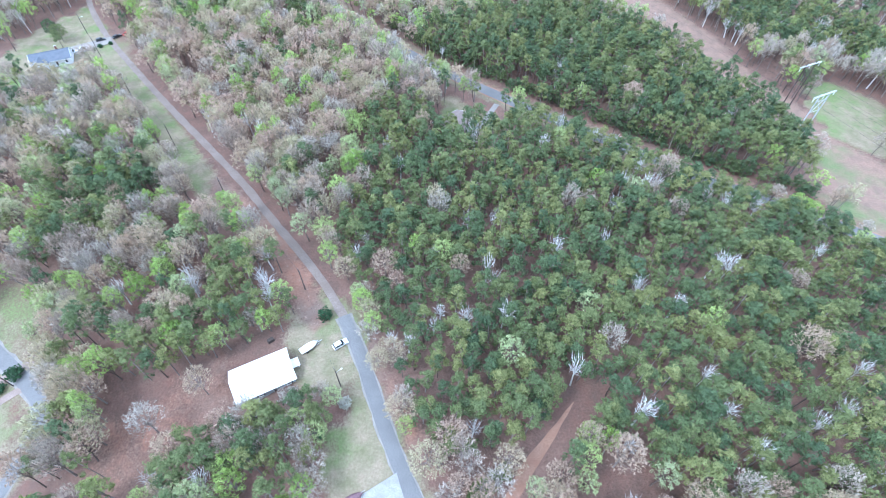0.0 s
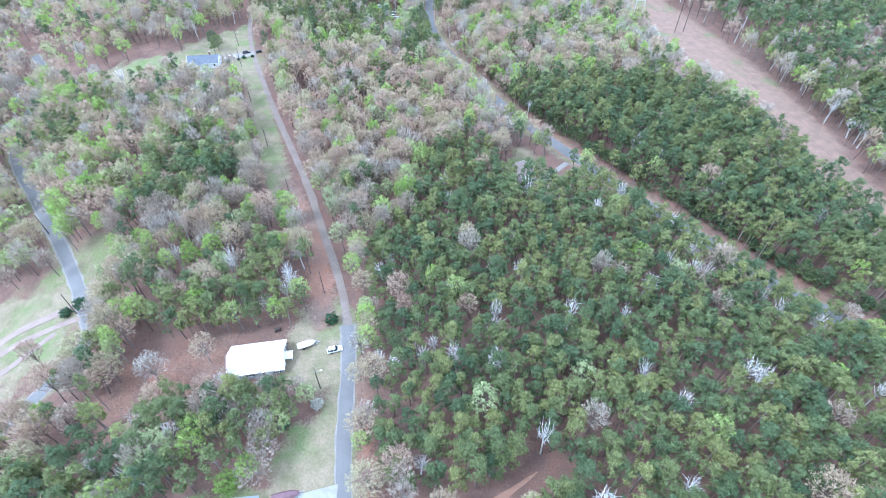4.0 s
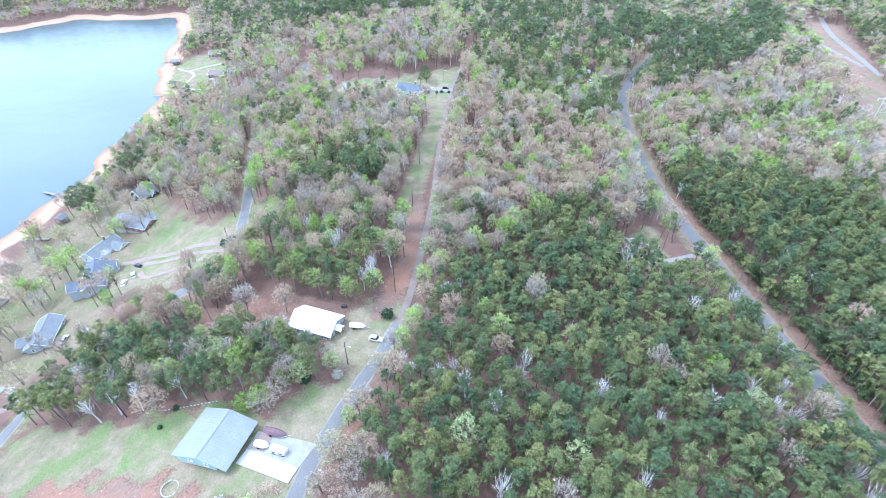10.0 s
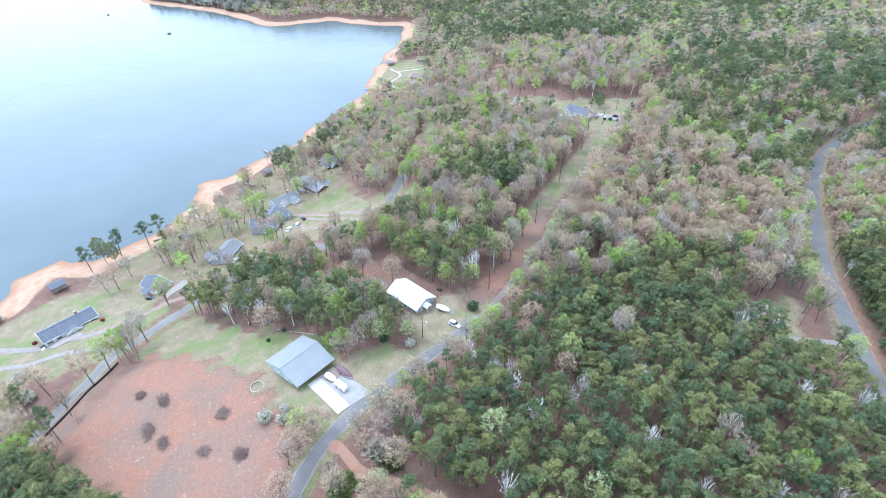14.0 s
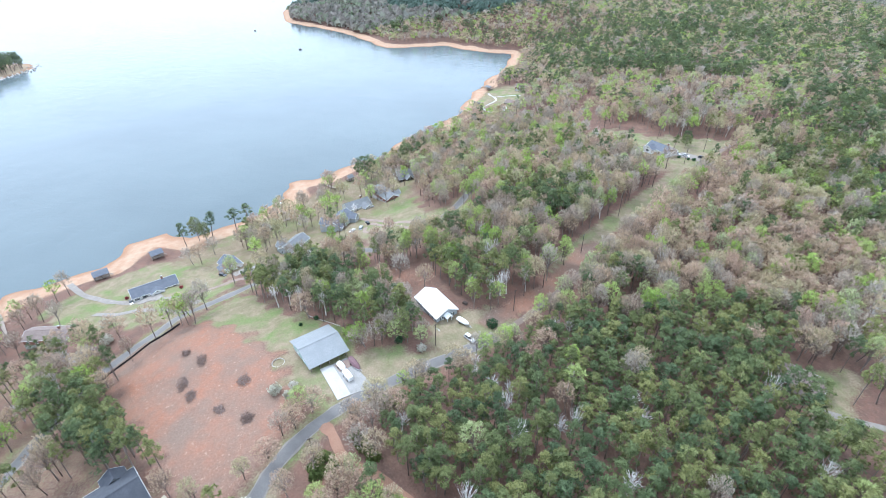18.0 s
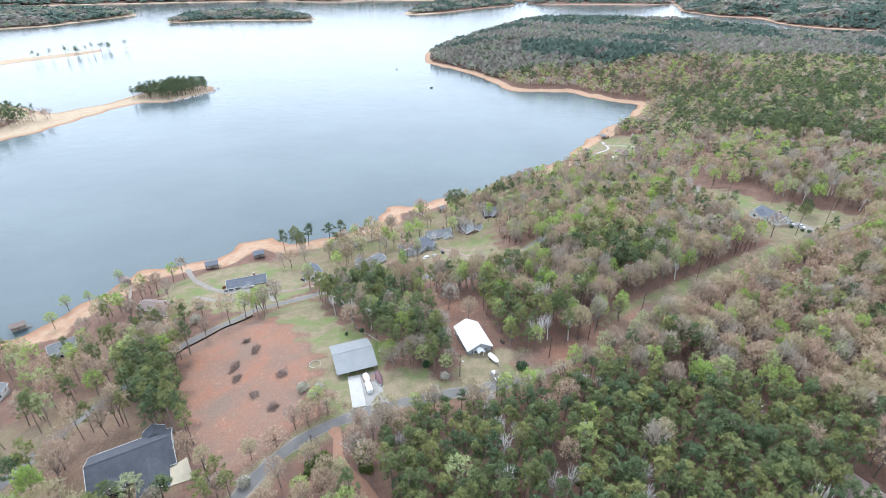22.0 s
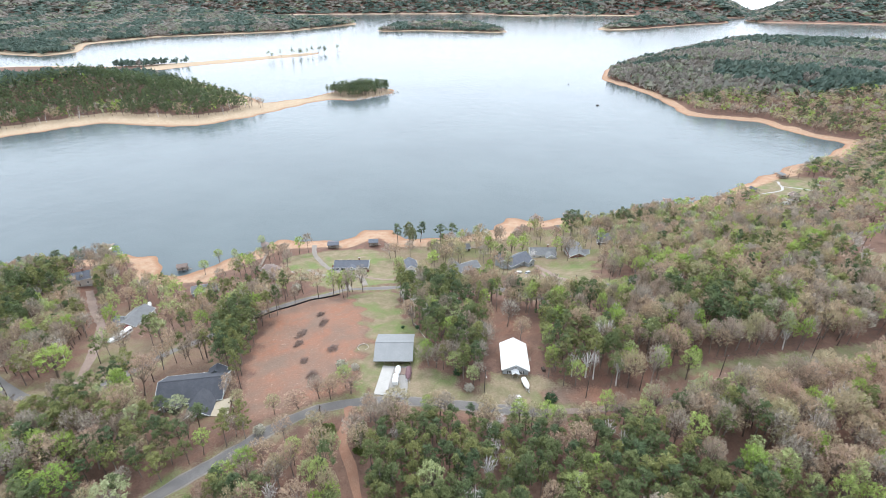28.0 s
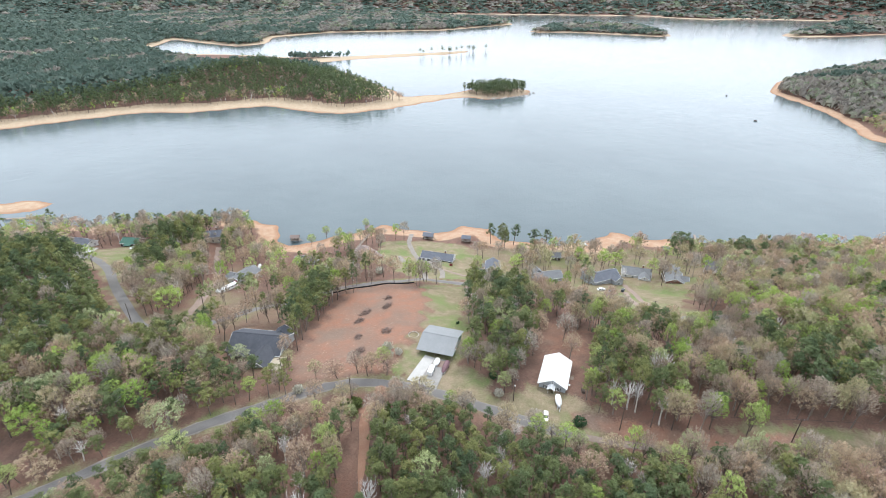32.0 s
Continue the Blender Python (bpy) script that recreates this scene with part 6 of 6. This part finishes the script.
def boardwalk(points, width, label, lift=0.9):
    a, b = np.array(points[0], float), np.array(points[-1], float)
    Ln = float(np.hypot(*(b - a)))
    ang = math.atan2(b[1] - a[1], b[0] - a[0])
    za, zb_ = max(ground(*a), 0) + lift, max(ground(*b), 0) + lift
    w_ = thing("boardwalk", float(a[0]), float(a[1]), math.degrees(ang), label, "boardwalk", z=za)
    nn = int(Ln / 0.9)
    me = Geo().box(0, 0, 0, Ln / nn - 0.05, width, 0.08).mesh("plank")
    me.materials.append(M_wood)
    for i in range(nn):
        u = (i + 0.5) / nn
        part("plank", me, None, w_, loc=(u * Ln, 0, (zb_ - za) * u))
    for i in range(max(2, int(Ln / 4))):
        u = i / max(1, int(Ln / 4) - 1)
        for s in (-1, 1):
            zt = (zb_ - za) * u
            part("post", Geo().tube([(u * Ln, s * width * 0.45, zt - lift - 1.2), (u * Ln, s * width * 0.45, zt + 0.05)], [0.09, 0.09], 6), M_dark_wood, w_)
    return w_


boardwalk([(-94, -142), (-124, -166)], 1.8, "straight grey boardwalk running down to the shore")
boardwalk([(-222, -34), (-244, -40)], 2.2, "pale dock lying beside the beached boat")
boardwalk([(-206, -22), (-222, -34)], 1.6, "wooden walk down to the dock")
boardwalk([(-246, 4), (-262, -8)], 1.8, "pale dock stranded on the orange sand")
boardwalk([(-196, -36), (-206, -22)], 1.4, "timber walk above the shore")
boardwalk([(-50, -262), (-74, -282)], 2.0, "white dock reaching into the cove")
boardwalk([(-300, 22), (-318, 14)], 1.6, "narrow dock at the sandy edge")
boardwalk([(-428, 142), (-440, 128)], 2.0, "bright dock on the far sand")
boardwalk([(88, -405), (70, -392)], 3.0, "pale dock by the sandy islet")
boardwalk([(-520, 182), (-534, 170)], 2.0, "dock before the far boathouse")


# ---- poles, towers, wires ----
def pole(x_, y_, rz, lamp, label):
    p_ = thing("utility_pole", x_, y_, rz, label, "utility pole", "utility poles along the lane")
    part("post", Geo().tube([(0, 0, -0.5), (0, 0, 5), (0, 0, 10.5)], [0.17, 0.15, 0.11], 8), M_dark_wood, p_)
    part("crossarm", Geo().box(0, 0, 9.9, 0.12, 2.0, 0.14), M_dark_wood, p_)
    for s in (-0.8, 0, 0.8):
        part("insulator", Geo().tube([(0, s, 9.97), (0, s, 10.2)], [0.05, 0.04], 6), M_steel, p_)
    if lamp:
        a_ = part("lamp_arm", Geo().tube([(0, 0, 8.2), (0.9, 0, 8.7), (1.5, 0, 8.7)], [0.04, 0.04, 0.04], 6), M_steel, p_)
        part("lamp_head", Geo().box(1.7, 0, 8.62, 0.6, 0.35, 0.2, taper=0.6), M_lamp_glass, a_)


POLES = [(-27.8, 58.2), (-43.5, 91), (-57, 107), (-80, 132), (-110, 163), (-141, 197), (-172, 234), (-190, 258)]
for i, (px, py) in enumerate(POLES):
    pole(px, py, 40, i in (0, 7), "weathered wooden utility pole with a street lamp" if i in (0, 7) else "weathered wooden utility pole")
pole(26.6, -8.5, 60, True, "weathered wooden utility pole with a street lamp by the cream drive")
for px, py in ((14.3, 18.8), (45, -74), (56, -108), (46, -150)):
    pole(px, py, 10, False, "weathered wooden utility pole beside the lane")
for i, (px, py) in enumerate(((-300, 196), (-128, 63), (-116, 26), (-176, 94))):
    pole(px, py, 50, False, "weathered wooden utility pole by the shore lane")


def wires(name, a, b, offs, sag, label, r=0.035):
    w_ = thing(name, a[0], a[1], 0, label, "power line", z=0)
    for (oa, ob_) in offs:
        pts = []
        for i in range(13):
            u = i / 12
            pts.append(((a[0] + oa[0]) * (1 - u) + (b[0] + ob_[0]) * u - a[0], (a[1] + oa[1]) * (1 - u) + (b[1] + ob_[1]) * u - a[1],
                        (a[2] + oa[2]) * (1 - u) + (b[2] + ob_[2]) * u - sag * 4 * u * (1 - u)))
        part("wire", Geo().tube(pts, [r] * 13, 4), M_shutter, w_)


for (ax_, ay_), (bx_, by_) in zip(POLES[:-1], POLES[1:]):
    wires("overhead_line", (ax_, ay_, ground(ax_, ay_) + 10.2), (bx_, by_, ground(bx_, by_) + 10.2),
          [((0.5 * s, -0.5 * s, 0), (0.5 * s, -0.5 * s, 0)) for s in (-1, 1)], 0.7, "thin overhead line between wooden poles", 0.014)


def tower(x_, y_, rz, steel, label):
    t_ = thing("power_tower", x_, y_, rz, label, "power tower", "power towers in the cut")
    mt = M_steel if steel else M_dark_wood
    Hh = 22.0
    for s in (-1, 1):
        part("leg", Geo().tube([(s * 3.0, 0, -0.6), (s * 3.0, 0, Hh)], [0.26, 0.18], 8), mt, t_)
    part("crossarm", Geo().box(0, 0.2, Hh - 0.8, 12.5, 0.22, 0.34).box(0, -0.2, Hh - 0.8, 12.5, 0.22, 0.34), M_steel, t_, "pale steel crossarm")
    for s in (-1, 1):
        part("brace", Geo().tube([(-3.0 * s, 0, Hh - 9), (3.0 * s, 0, Hh - 2)], [0.1, 0.1], 6), mt, t_)
    if steel:
        for k in range(2):
            part("strut", Geo().box(0, 0, Hh - 3.5 - 5.0 * k, 6.0, 0.12, 0.16), mt, t_)
    for px in (-5.8, 0, 5.8):
        part("insulator", Geo().tube([(px, 0, Hh - 1.0), (px, 0, Hh - 2.6)], [0.12, 0.12], 8), M_lamp_glass, t_)


LINE_A, LINE_B = [(250, 30), (154, 191), (76, 368), (-40, 610)], [(240, 5), (149, 169), (48, 380), (-75, 600)]
for k, line_ in enumerate((LINE_A, LINE_B)):
    for (px, py) in line_[1:3]:
        tower(px, py, 25, k == 1, "H-shaped steel transmission tower" if k else "H-shaped transmission tower on dark wooden poles")
    for a_, b_ in zip(line_[:-1], line_[1:]):
        wires("transmission_line", (*a_, ground(*a_) + 19.4), (*b_, ground(*b_) + 19.4),
              [((px * 0.9, px * 0.42, 0), (px * 0.9, px * 0.42, 0)) for px in (-5.8, 0, 5.8)], 3.5, "sagging wires between transmission towers", 0.025)


# ---- yard and field things ----
def brush_pile(x_, y_, r, seed):
    rr, s_ = np.random.RandomState(seed), Soup()
    for i in range(145):
        w, d = rr.rand() * 6.28, r * rr.rand() ** 0.6
        p = np.array([np.cos(w) * d, np.sin(w) * d * 0.6, 0.9 * (1 - d / r) * rr.rand() + 0.1])
        o = rr.normal(size=3) * np.array([0.9, 0.7, 0.22])
        s_.add(*stick(p - o, p + o, 0.09, 0.03))
    v, f = s_.done()
    ob = new("brush_heap", raw_mesh("brush_heap", v, f, [M_brush]))
    ob.matrix_basis = pose(x_, y_, ground(x_, y_), 0, 0, 25 + 20 * rr.rand())
    tagged(ob, "heap of cut brown brush on the bare clay", "brush pile", "brush piles on the clay")


for i, (px, py, r) in enumerate(((-27.4, -32, 4.2), (-37.5, -28.3, 3.2), (-20.5, -27.2, 2.8), (-11.3, -14.7, 2.2), (-22.5, -9.1, 3.6), (-4.7, -4, 3.2), (-44.6, -36.7, 2.4))):
    brush_pile(px, py, r, 90 + i)

ring_ = thing("stone_ring", -29.5, 1.2, 0, "ring of pale stones around a small bed", "stone ring")
for i in range(22):
    w = 2 * math.pi * i / 22
    part("stone", Geo().box(2.2 * math.cos(w), 2.2 * math.sin(w), 0.14, 0.5, 0.34, 0.3, w + 1.57, 0.7), M_rock, ring_)

bb = thing("brick_border", -50, 18, 0, "curved line of pale bricks at the edge of the trees", "border")
for i in range(16):
    px, py = -47 - 0.75 * i, 22 - 0.9 * i
    part("brick", Geo().box(px + 50, py - 18, ground(px, py) - ground(-50, 18) + 0.1, 0.5, 0.3, 0.22, 0.8), M_concrete, bb)

sf = curve([(-22, -80), (-37, -71), (-47, -70), (-58, -61), (-74, -51)], 4.0)
fence = thing("silt_fence", float(sf[0][0]), float(sf[0][1]), 0, "low black silt fence along the lane above the clay", "fence", z=0)
for i in range(len(sf) - 1):
    (x0, y0), (x1, y1) = sf[i], sf[i + 1]
    z0, z1 = ground(x0, y0), ground(x1, y1)
    o = sf[0]
    part("panel", Geo().add([(x0 - o[0], y0 - o[1], z0 - 0.1), (x1 - o[0], y1 - o[1], z1 - 0.1), (x1 - o[0], y1 - o[1], z1 + 0.8), (x0 - o[0], y0 - o[1], z0 + 0.8),
                             (x0 - o[0] + 0.04, y0 - o[1] + 0.04, z0 - 0.1), (x1 - o[0] + 0.04, y1 - o[1] + 0.04, z1 - 0.1), (x1 - o[0] + 0.04, y1 - o[1] + 0.04, z1 + 0.8), (x0 - o[0] + 0.04, y0 - o[1] + 0.04, z0 + 0.8)],
                            [(0, 1, 2, 3), (7, 6, 5, 4), (3, 2, 6, 7), (1, 0, 4, 5)]), M_shutter, fence)
    part("stake", Geo().box(x0 - o[0], y0 - o[1], z0 + 0.4, 0.06, 0.06, 1.1), M_wood, fence)

gr = thing("grill", -50.4, 72.6, 40, "dark covered grill standing by the trees", "grill")
part("box", Geo().box(0, 0, 0.7, 2.0, 1.2, 0.9, taper=0.9), M_dark_wood, gr)
for sx in (-1, 1):
    for sy in (-1, 1):
        part("leg", Geo().box(sx * 0.8, sy * 0.45, 0.15, 0.1, 0.1, 0.5), M_dark_wood, gr)


def shrub(x_, y_, r, mat, label, tall=1.0, seed=1, name="shrub"):
    rr = np.random.RandomState(seed)
    k = int(90 + 60 * r + 45 * r * r)
    o = rr.normal(size=(k, 3))
    o /= np.linalg.norm(o, axis=1)[:, None]
    p = o * (1 + 0.22 * np.sin(o[:, :1] * 5 + seed) * np.cos(o[:, 1:2] * 6 + o[:, 2:] * 4)) * np.array([r, r, r * 0.8 * tall]) * rr.uniform(0.6, 1.05, (k, 1)) + np.array([0, 0, r * 0.75 * tall])
    v, f = leaves(rr, p, 0.36 + 0.06 * r, o, 1.0)
    s_ = thing(name, x_, y_, 0, label, "shrub", "shrubs")
    part("leaves", raw_mesh("leaves", v, f, [mat]), None, s_)
    part("stem", Geo().tube([(0, 0, -0.3), (0, 0, r)], [0.1, 0.05], 5), M_dark_wood, s_)


SHRUBS = [(-37.5, 27.5, 3.4, M_lime), (-25.9, 53, 1.8, M_blossom), (-31.9, 45, 1.7, M_shrub), (-35.4, 80.7, 2.2, M_shrub), (-120.5, -68.5, 0.9, M_red_shrub), (-119.6, -97, 0.9, M_red_shrub), (-86.5, -89.8, 2.6, M_blossom),
          (-73, -83, 2.8, M_blossom), (-182, 236, 1.0, M_shrub), (-178, 240, 0.9, M_shrub), (-176, 243, 1.2, M_shrub), (-172, 246, 1.0, M_shrub), (-55, 12, 1.0, M_shrub), (-52, 6, 0.7, M_shrub),
          (24, -30, 0.9, M_shrub), (29, -28, 1.0, M_shrub), (33, -33, 1.0, M_shrub), (26, 2, 2.0, M_blossom), (-5, -140, 1.3, M_red_shrub), (22, -84, 2.2, M_shrub), (-128, 66, 2.4, M_shrub), (-132, 62, 2.0, M_shrub),
          (-14, 3, 2.2, M_blossom), (-11, 8, 1.8, M_blossom), (-15, 9, 1.6, M_blossom)]
br_ = np.random.RandomState(31)
for patch, n_b in (([(12.3, 17), (13.4, 23.5), (17.8, 25), (21, 18.5)], 16), ([(5.2, 27), (9, 33.5), (15, 38.5), (18, 36), (11.5, 30.5)], 20)):
    while n_b:
        px, py = br_.uniform(4, 22), br_.uniform(15, 40)
        if inside(patch, np.array([px]), np.array([py]))[0]:
            SHRUBS.append((px, py, br_.uniform(1.0, 1.7), M_bramble))
            n_b -= 1
for i, (px, py, r, mt) in enumerate(SHRUBS):
    if mt is M_lime:
        shrub(px, py, r, mt, "round bright green leafy tree beside the barn", 1.25, 200 + i, "round_tree")
        continue
    lab = {M_shrub: "rounded dark green evergreen shrub", M_red_shrub: "small shrub with dark red leaves", M_blossom: "pale cream blossoming shrub", M_bramble: "low tangled green bramble bush beside the clay track"}[mt]
    shrub(px, py, r, mt, lab, seed=200 + i)

# trees that stand by themselves
SINGLE = [("broad", -252, 27, 1.0, 1.1, "old pine with a wide dark crown standing alone above the beach"), ("broad", -272, 60, 0.8, 1.15, "old pine with a wide dark crown behind the beach"),
          ("pine", -262, 68, 1.8, 1.15, ""), ("pine", -280, 70, 1.8, 1.2, ""), ("broad", -190, -82, 0.5, 0.9, "old pine with an open dark crown behind the beach"), ("broad", -184, -75, 0.4, 0.8, "old pine with an open dark crown behind the beach"), ("pine", -195, -75, 1.6, 1.1, ""), ("pine", -183, -88, 1.4, 1.1, ""), ("pine", -202, -61, 1.7, 1.0, ""),
          ("pine", -208, -54, 1.6, 1.0, ""), ("lime", -245, 0, 0.9, 0.9, ""), ("broad", -198, 249, 0.42, 0.5, "dense dark evergreen beside the parking bay"), ("broad", -204, 253, 0.42, 0.52, "dense dark evergreen beside the parking bay"),
          ("pine", -190, 236, 1.0, 0.8, ""), ("bare", -31.5, 32.5, 1.25, 0.6, "wide pale leafless tree beside the barn"),
          ("bare", -36, 45, 1.1, 0.8, ""), ("lime", 39, -108, 1.6, 1.0, "large yellow-green tree inside the bend of the lane"), ("lime", -50, 36, 1.1, 1.0, ""), ("lime", -60, 22, 0.9, 0.9, ""),
          ("tan", -3, 37, 1.2, 0.7, ""), ("tan", -10, 50, 1.1, 0.6, ""), ("bare", 5, 38, 0.9, 0.9, ""), ("tan", 2, 42, 1.1, 0.75, ""), ("lime", -128, -176, 0.9, 0.7, ""), ("lime", -96, -186, 1.0, 0.75, ""), ("lime", -104, -178, 0.7, 0.6, ""),
          ("lime", -78, -178, 1.1, 0.7, ""), ("pine", -40, -62, 1.0, 1.1, ""), ("bare", -45, -66, 0.8, 0.9, ""), ("bare", -52, -62, 0.7, 0.8, ""), ("pine", 34, -18, 1.2, 0.7, ""), ("pine", 30, -8, 1.1, 0.6, ""), ("pine", 38, -30, 1.1, 0.8, ""),
          ("pine", 60, -352, 1.3, 1.1, ""), ("pine", 24, -286, 1.3, 1.2, ""), ("pine", 18, -278, 1.3, 1.2, ""), ("pine", 12, -282, 1.2, 1.1, ""), ("bare", -100, -120, 1.0, 0.9, ""), ("bare", -80, -128, 1.0, 0.9, ""),
          ("bare", -205, 36, 1.3, 0.7, ""), ("bare", -212, 32, 1.2, 0.7, ""), ("tan", 19, -20, 0.8, 0.75, ""), ("tan", 22, -13, 0.7, 0.6, ""), ("pine", 43, -29, 1.1, 0.9, ""), ("pine", 45, -20, 1.1, 0.9, ""), ("lime", 37, -26, 0.8, 0.75, ""),
          ("pine", 35, -3, 0.9, 0.8, ""), ("pine", 30, 0, 0.9, 0.7, ""), ("lime", 38, -57, 1.1, 0.8, ""), ("pine", 27, -82, 1.0, 0.6, ""), ("pine", 34, -76, 1.0, 0.65, ""), ("pine", 43, -74, 0.9, 0.5, ""),
          ("tan", 16, -69, 1.0, 0.8, ""), ("tan", 24, -62, 1.1, 0.85, ""), ("tan", -25, -91, 1.0, 0.8, ""), ("pine", -2, -102, 1.1, 0.9, ""), ("pine", -10, -93, 1.1, 0.9, ""), ("tan", 22, -134, 1.1, 0.8, ""), ("tan", 9, -154, 1.1, 0.8, ""),
          ("pine", -55, -99, 1.1, 1.1, ""), ("pine", -60, -93, 1.1, 1.1, ""), ("pine", -58, -76, 1.0, 1.2, ""), ("lime", -64, 100, 1.1, 0.9, ""), ("lime", -96, 108, 1.2, 1.0, ""), ("lime", -83, 111, 1.1, 0.95, ""), ("lime", -72, 121, 1.1, 0.9, ""),
          ("lime", -53, 133, 1.2, 0.9, ""), ("lime", -58, 143, 1.1, 0.8, ""), ("lime", -131, 174, 1.1, 1.0, ""), ("lime", -129, 218, 1.1, 1.1, ""), ("lime", -67, 136, 1.1, 0.9, ""), ("lime", -35, 143, 1.1, 0.9, ""), ("lime", -52, 174, 1.0, 1.0, ""), ("lime", -33, 31, 0.9, 0.75, ""), ("lime", -60, 17, 0.9, 0.95, ""), ("lime", -104, 61, 1.0, 0.8, ""), ("lime", -117, 84, 1.0, 0.9, ""), ("lime", -66, 100, 1.0, 0.95, ""),
          ("lime", -78, 86, 1.0, 1.0, ""), ("lime", -75, 121, 0.9, 0.9, ""), ("lime", -51, 76, 0.8, 0.85, ""), ("tan", -92, 41, 1.1, 0.95, ""), ("tan", -102, 43, 1.1, 0.95, ""), ("tan", -80, 97, 1.1, 1.1, ""), ("tan", -112, 123, 1.2, 1.1, ""), ("tan", -107, 114, 1.1, 1.1, ""),
          ("tan", -124, 116, 1.1, 1.05, ""), ("lime", 94, -53, 1.4, 1.0, ""), ("lime", 99, -39, 1.2, 0.9, ""), ("lime", 71, -27, 1.1, 0.9, ""), ("lime", 65, -10, 1.3, 0.8, ""), ("lime", 68, 6, 1.1, 0.9, ""), ("tan", 84, -32, 1.4, 0.95, ""), ("tan", 60, -30, 1.2, 0.9, ""),
          ("tan", 49, -54, 1.2, 0.85, ""), ("tan", 59, -48, 1.2, 0.85, ""), ("bare", 65, -57, 1.2, 0.9, ""), ("bare", 84, -75, 1.2, 0.9, ""), ("pine", 51, 14, 1.1, 0.9, ""), ("pine", 48, 19, 1.1, 0.95, ""), ("pine", 55, -17, 0.9, 0.7, ""), ("pine", 62, 17, 1.0, 0.9, ""),
          ("tan", 25, 13, 0.8, 0.75, ""), ("lime", 45, 9, 0.8, 0.7, ""), ("bare", 54, 24, 1.0, 0.9, ""), ("pine", -32, 47, 0.9, 1.0, ""), ("bare", -38, 51, 0.8, 0.9, ""), ("bare", -34, 39, 0.8, 0.85, ""), ("pine", -45, 36, 1.0, 1.1, ""), ("pine", -57, 37, 1.0, 1.1, ""), ("pine", -28, -74, 1.0, 1.15, ""), ("pine", -18, -64, 0.95, 1.1, ""), ("pine", -10, -55, 1.0, 1.15, ""), ("pine", -4, -46, 0.9, 1.1, ""), ("pine", 2, -37, 1.0, 1.2, ""),
          ("pine", 7, -30, 0.9, 1.1, ""), ("pine", 13, -23, 1.0, 1.15, ""), ("lime", -55, 25, 2.0, 0.95, "broad fresh green tree at the edge of the pines"), ("pine", -179, -47, 1.5, 1.0, ""), ("bare", -42, 41, 1.2, 0.9, "wide pale leafless tree at the edge of the pines"), ("bare", -76, 47, 1.2, 0.9, ""), ("tan", -91, 45, 1.2, 0.9, "")]
for i, (k, px, py, s_, t_, lab) in enumerate(SINGLE):
    s_ *= 1.4 if k == "lime" and px > 30 else 1.0
    tree_thing(k, i, px, py, s_, t_, i * 1.3, lab)

# boulders along the island's edge and clutter on the clay
rk = np.random.RandomState(5)
s_ = Soup()
for i in range(60):
    u = rk.rand()
    px, py = -620 - 120 * u + rk.normal() * 3, -478 + 22 * u - 40 * abs(u - 0.5) ** 2 + rk.normal() * 4
    p = np.array([px, py, ground(px, py)])
    s_.add(*stick(p, p + np.array([rk.normal(), rk.normal(), 1.2]), 1.2 + rk.rand(), 0.7, 5))
v, f = s_.done()
tagged(new("boulders", raw_mesh("boulders", v, f, [M_rock])), "pale boulders along the island's edge", "boulders", kind="stuff")
s_ = Soup()
for i in range(420):
    px, py = rk.uniform(-70, 26), rk.uniform(-72, 16)
    if inside(CLAY, np.array([px]), np.array([py]))[0]:
        p = np.array([px, py, ground(px, py) + 0.03])
        o = rk.normal(size=3) * np.array([0.5, 0.5, 0.03])
        s_.add(*stick(p - o, p + o, 0.05, 0.02))
v, f = s_.done()
tagged(new("twig_litter", raw_mesh("twig_litter", v, f, [M_brush])), "pale twigs scattered over the clay", "twigs", kind="stuff")
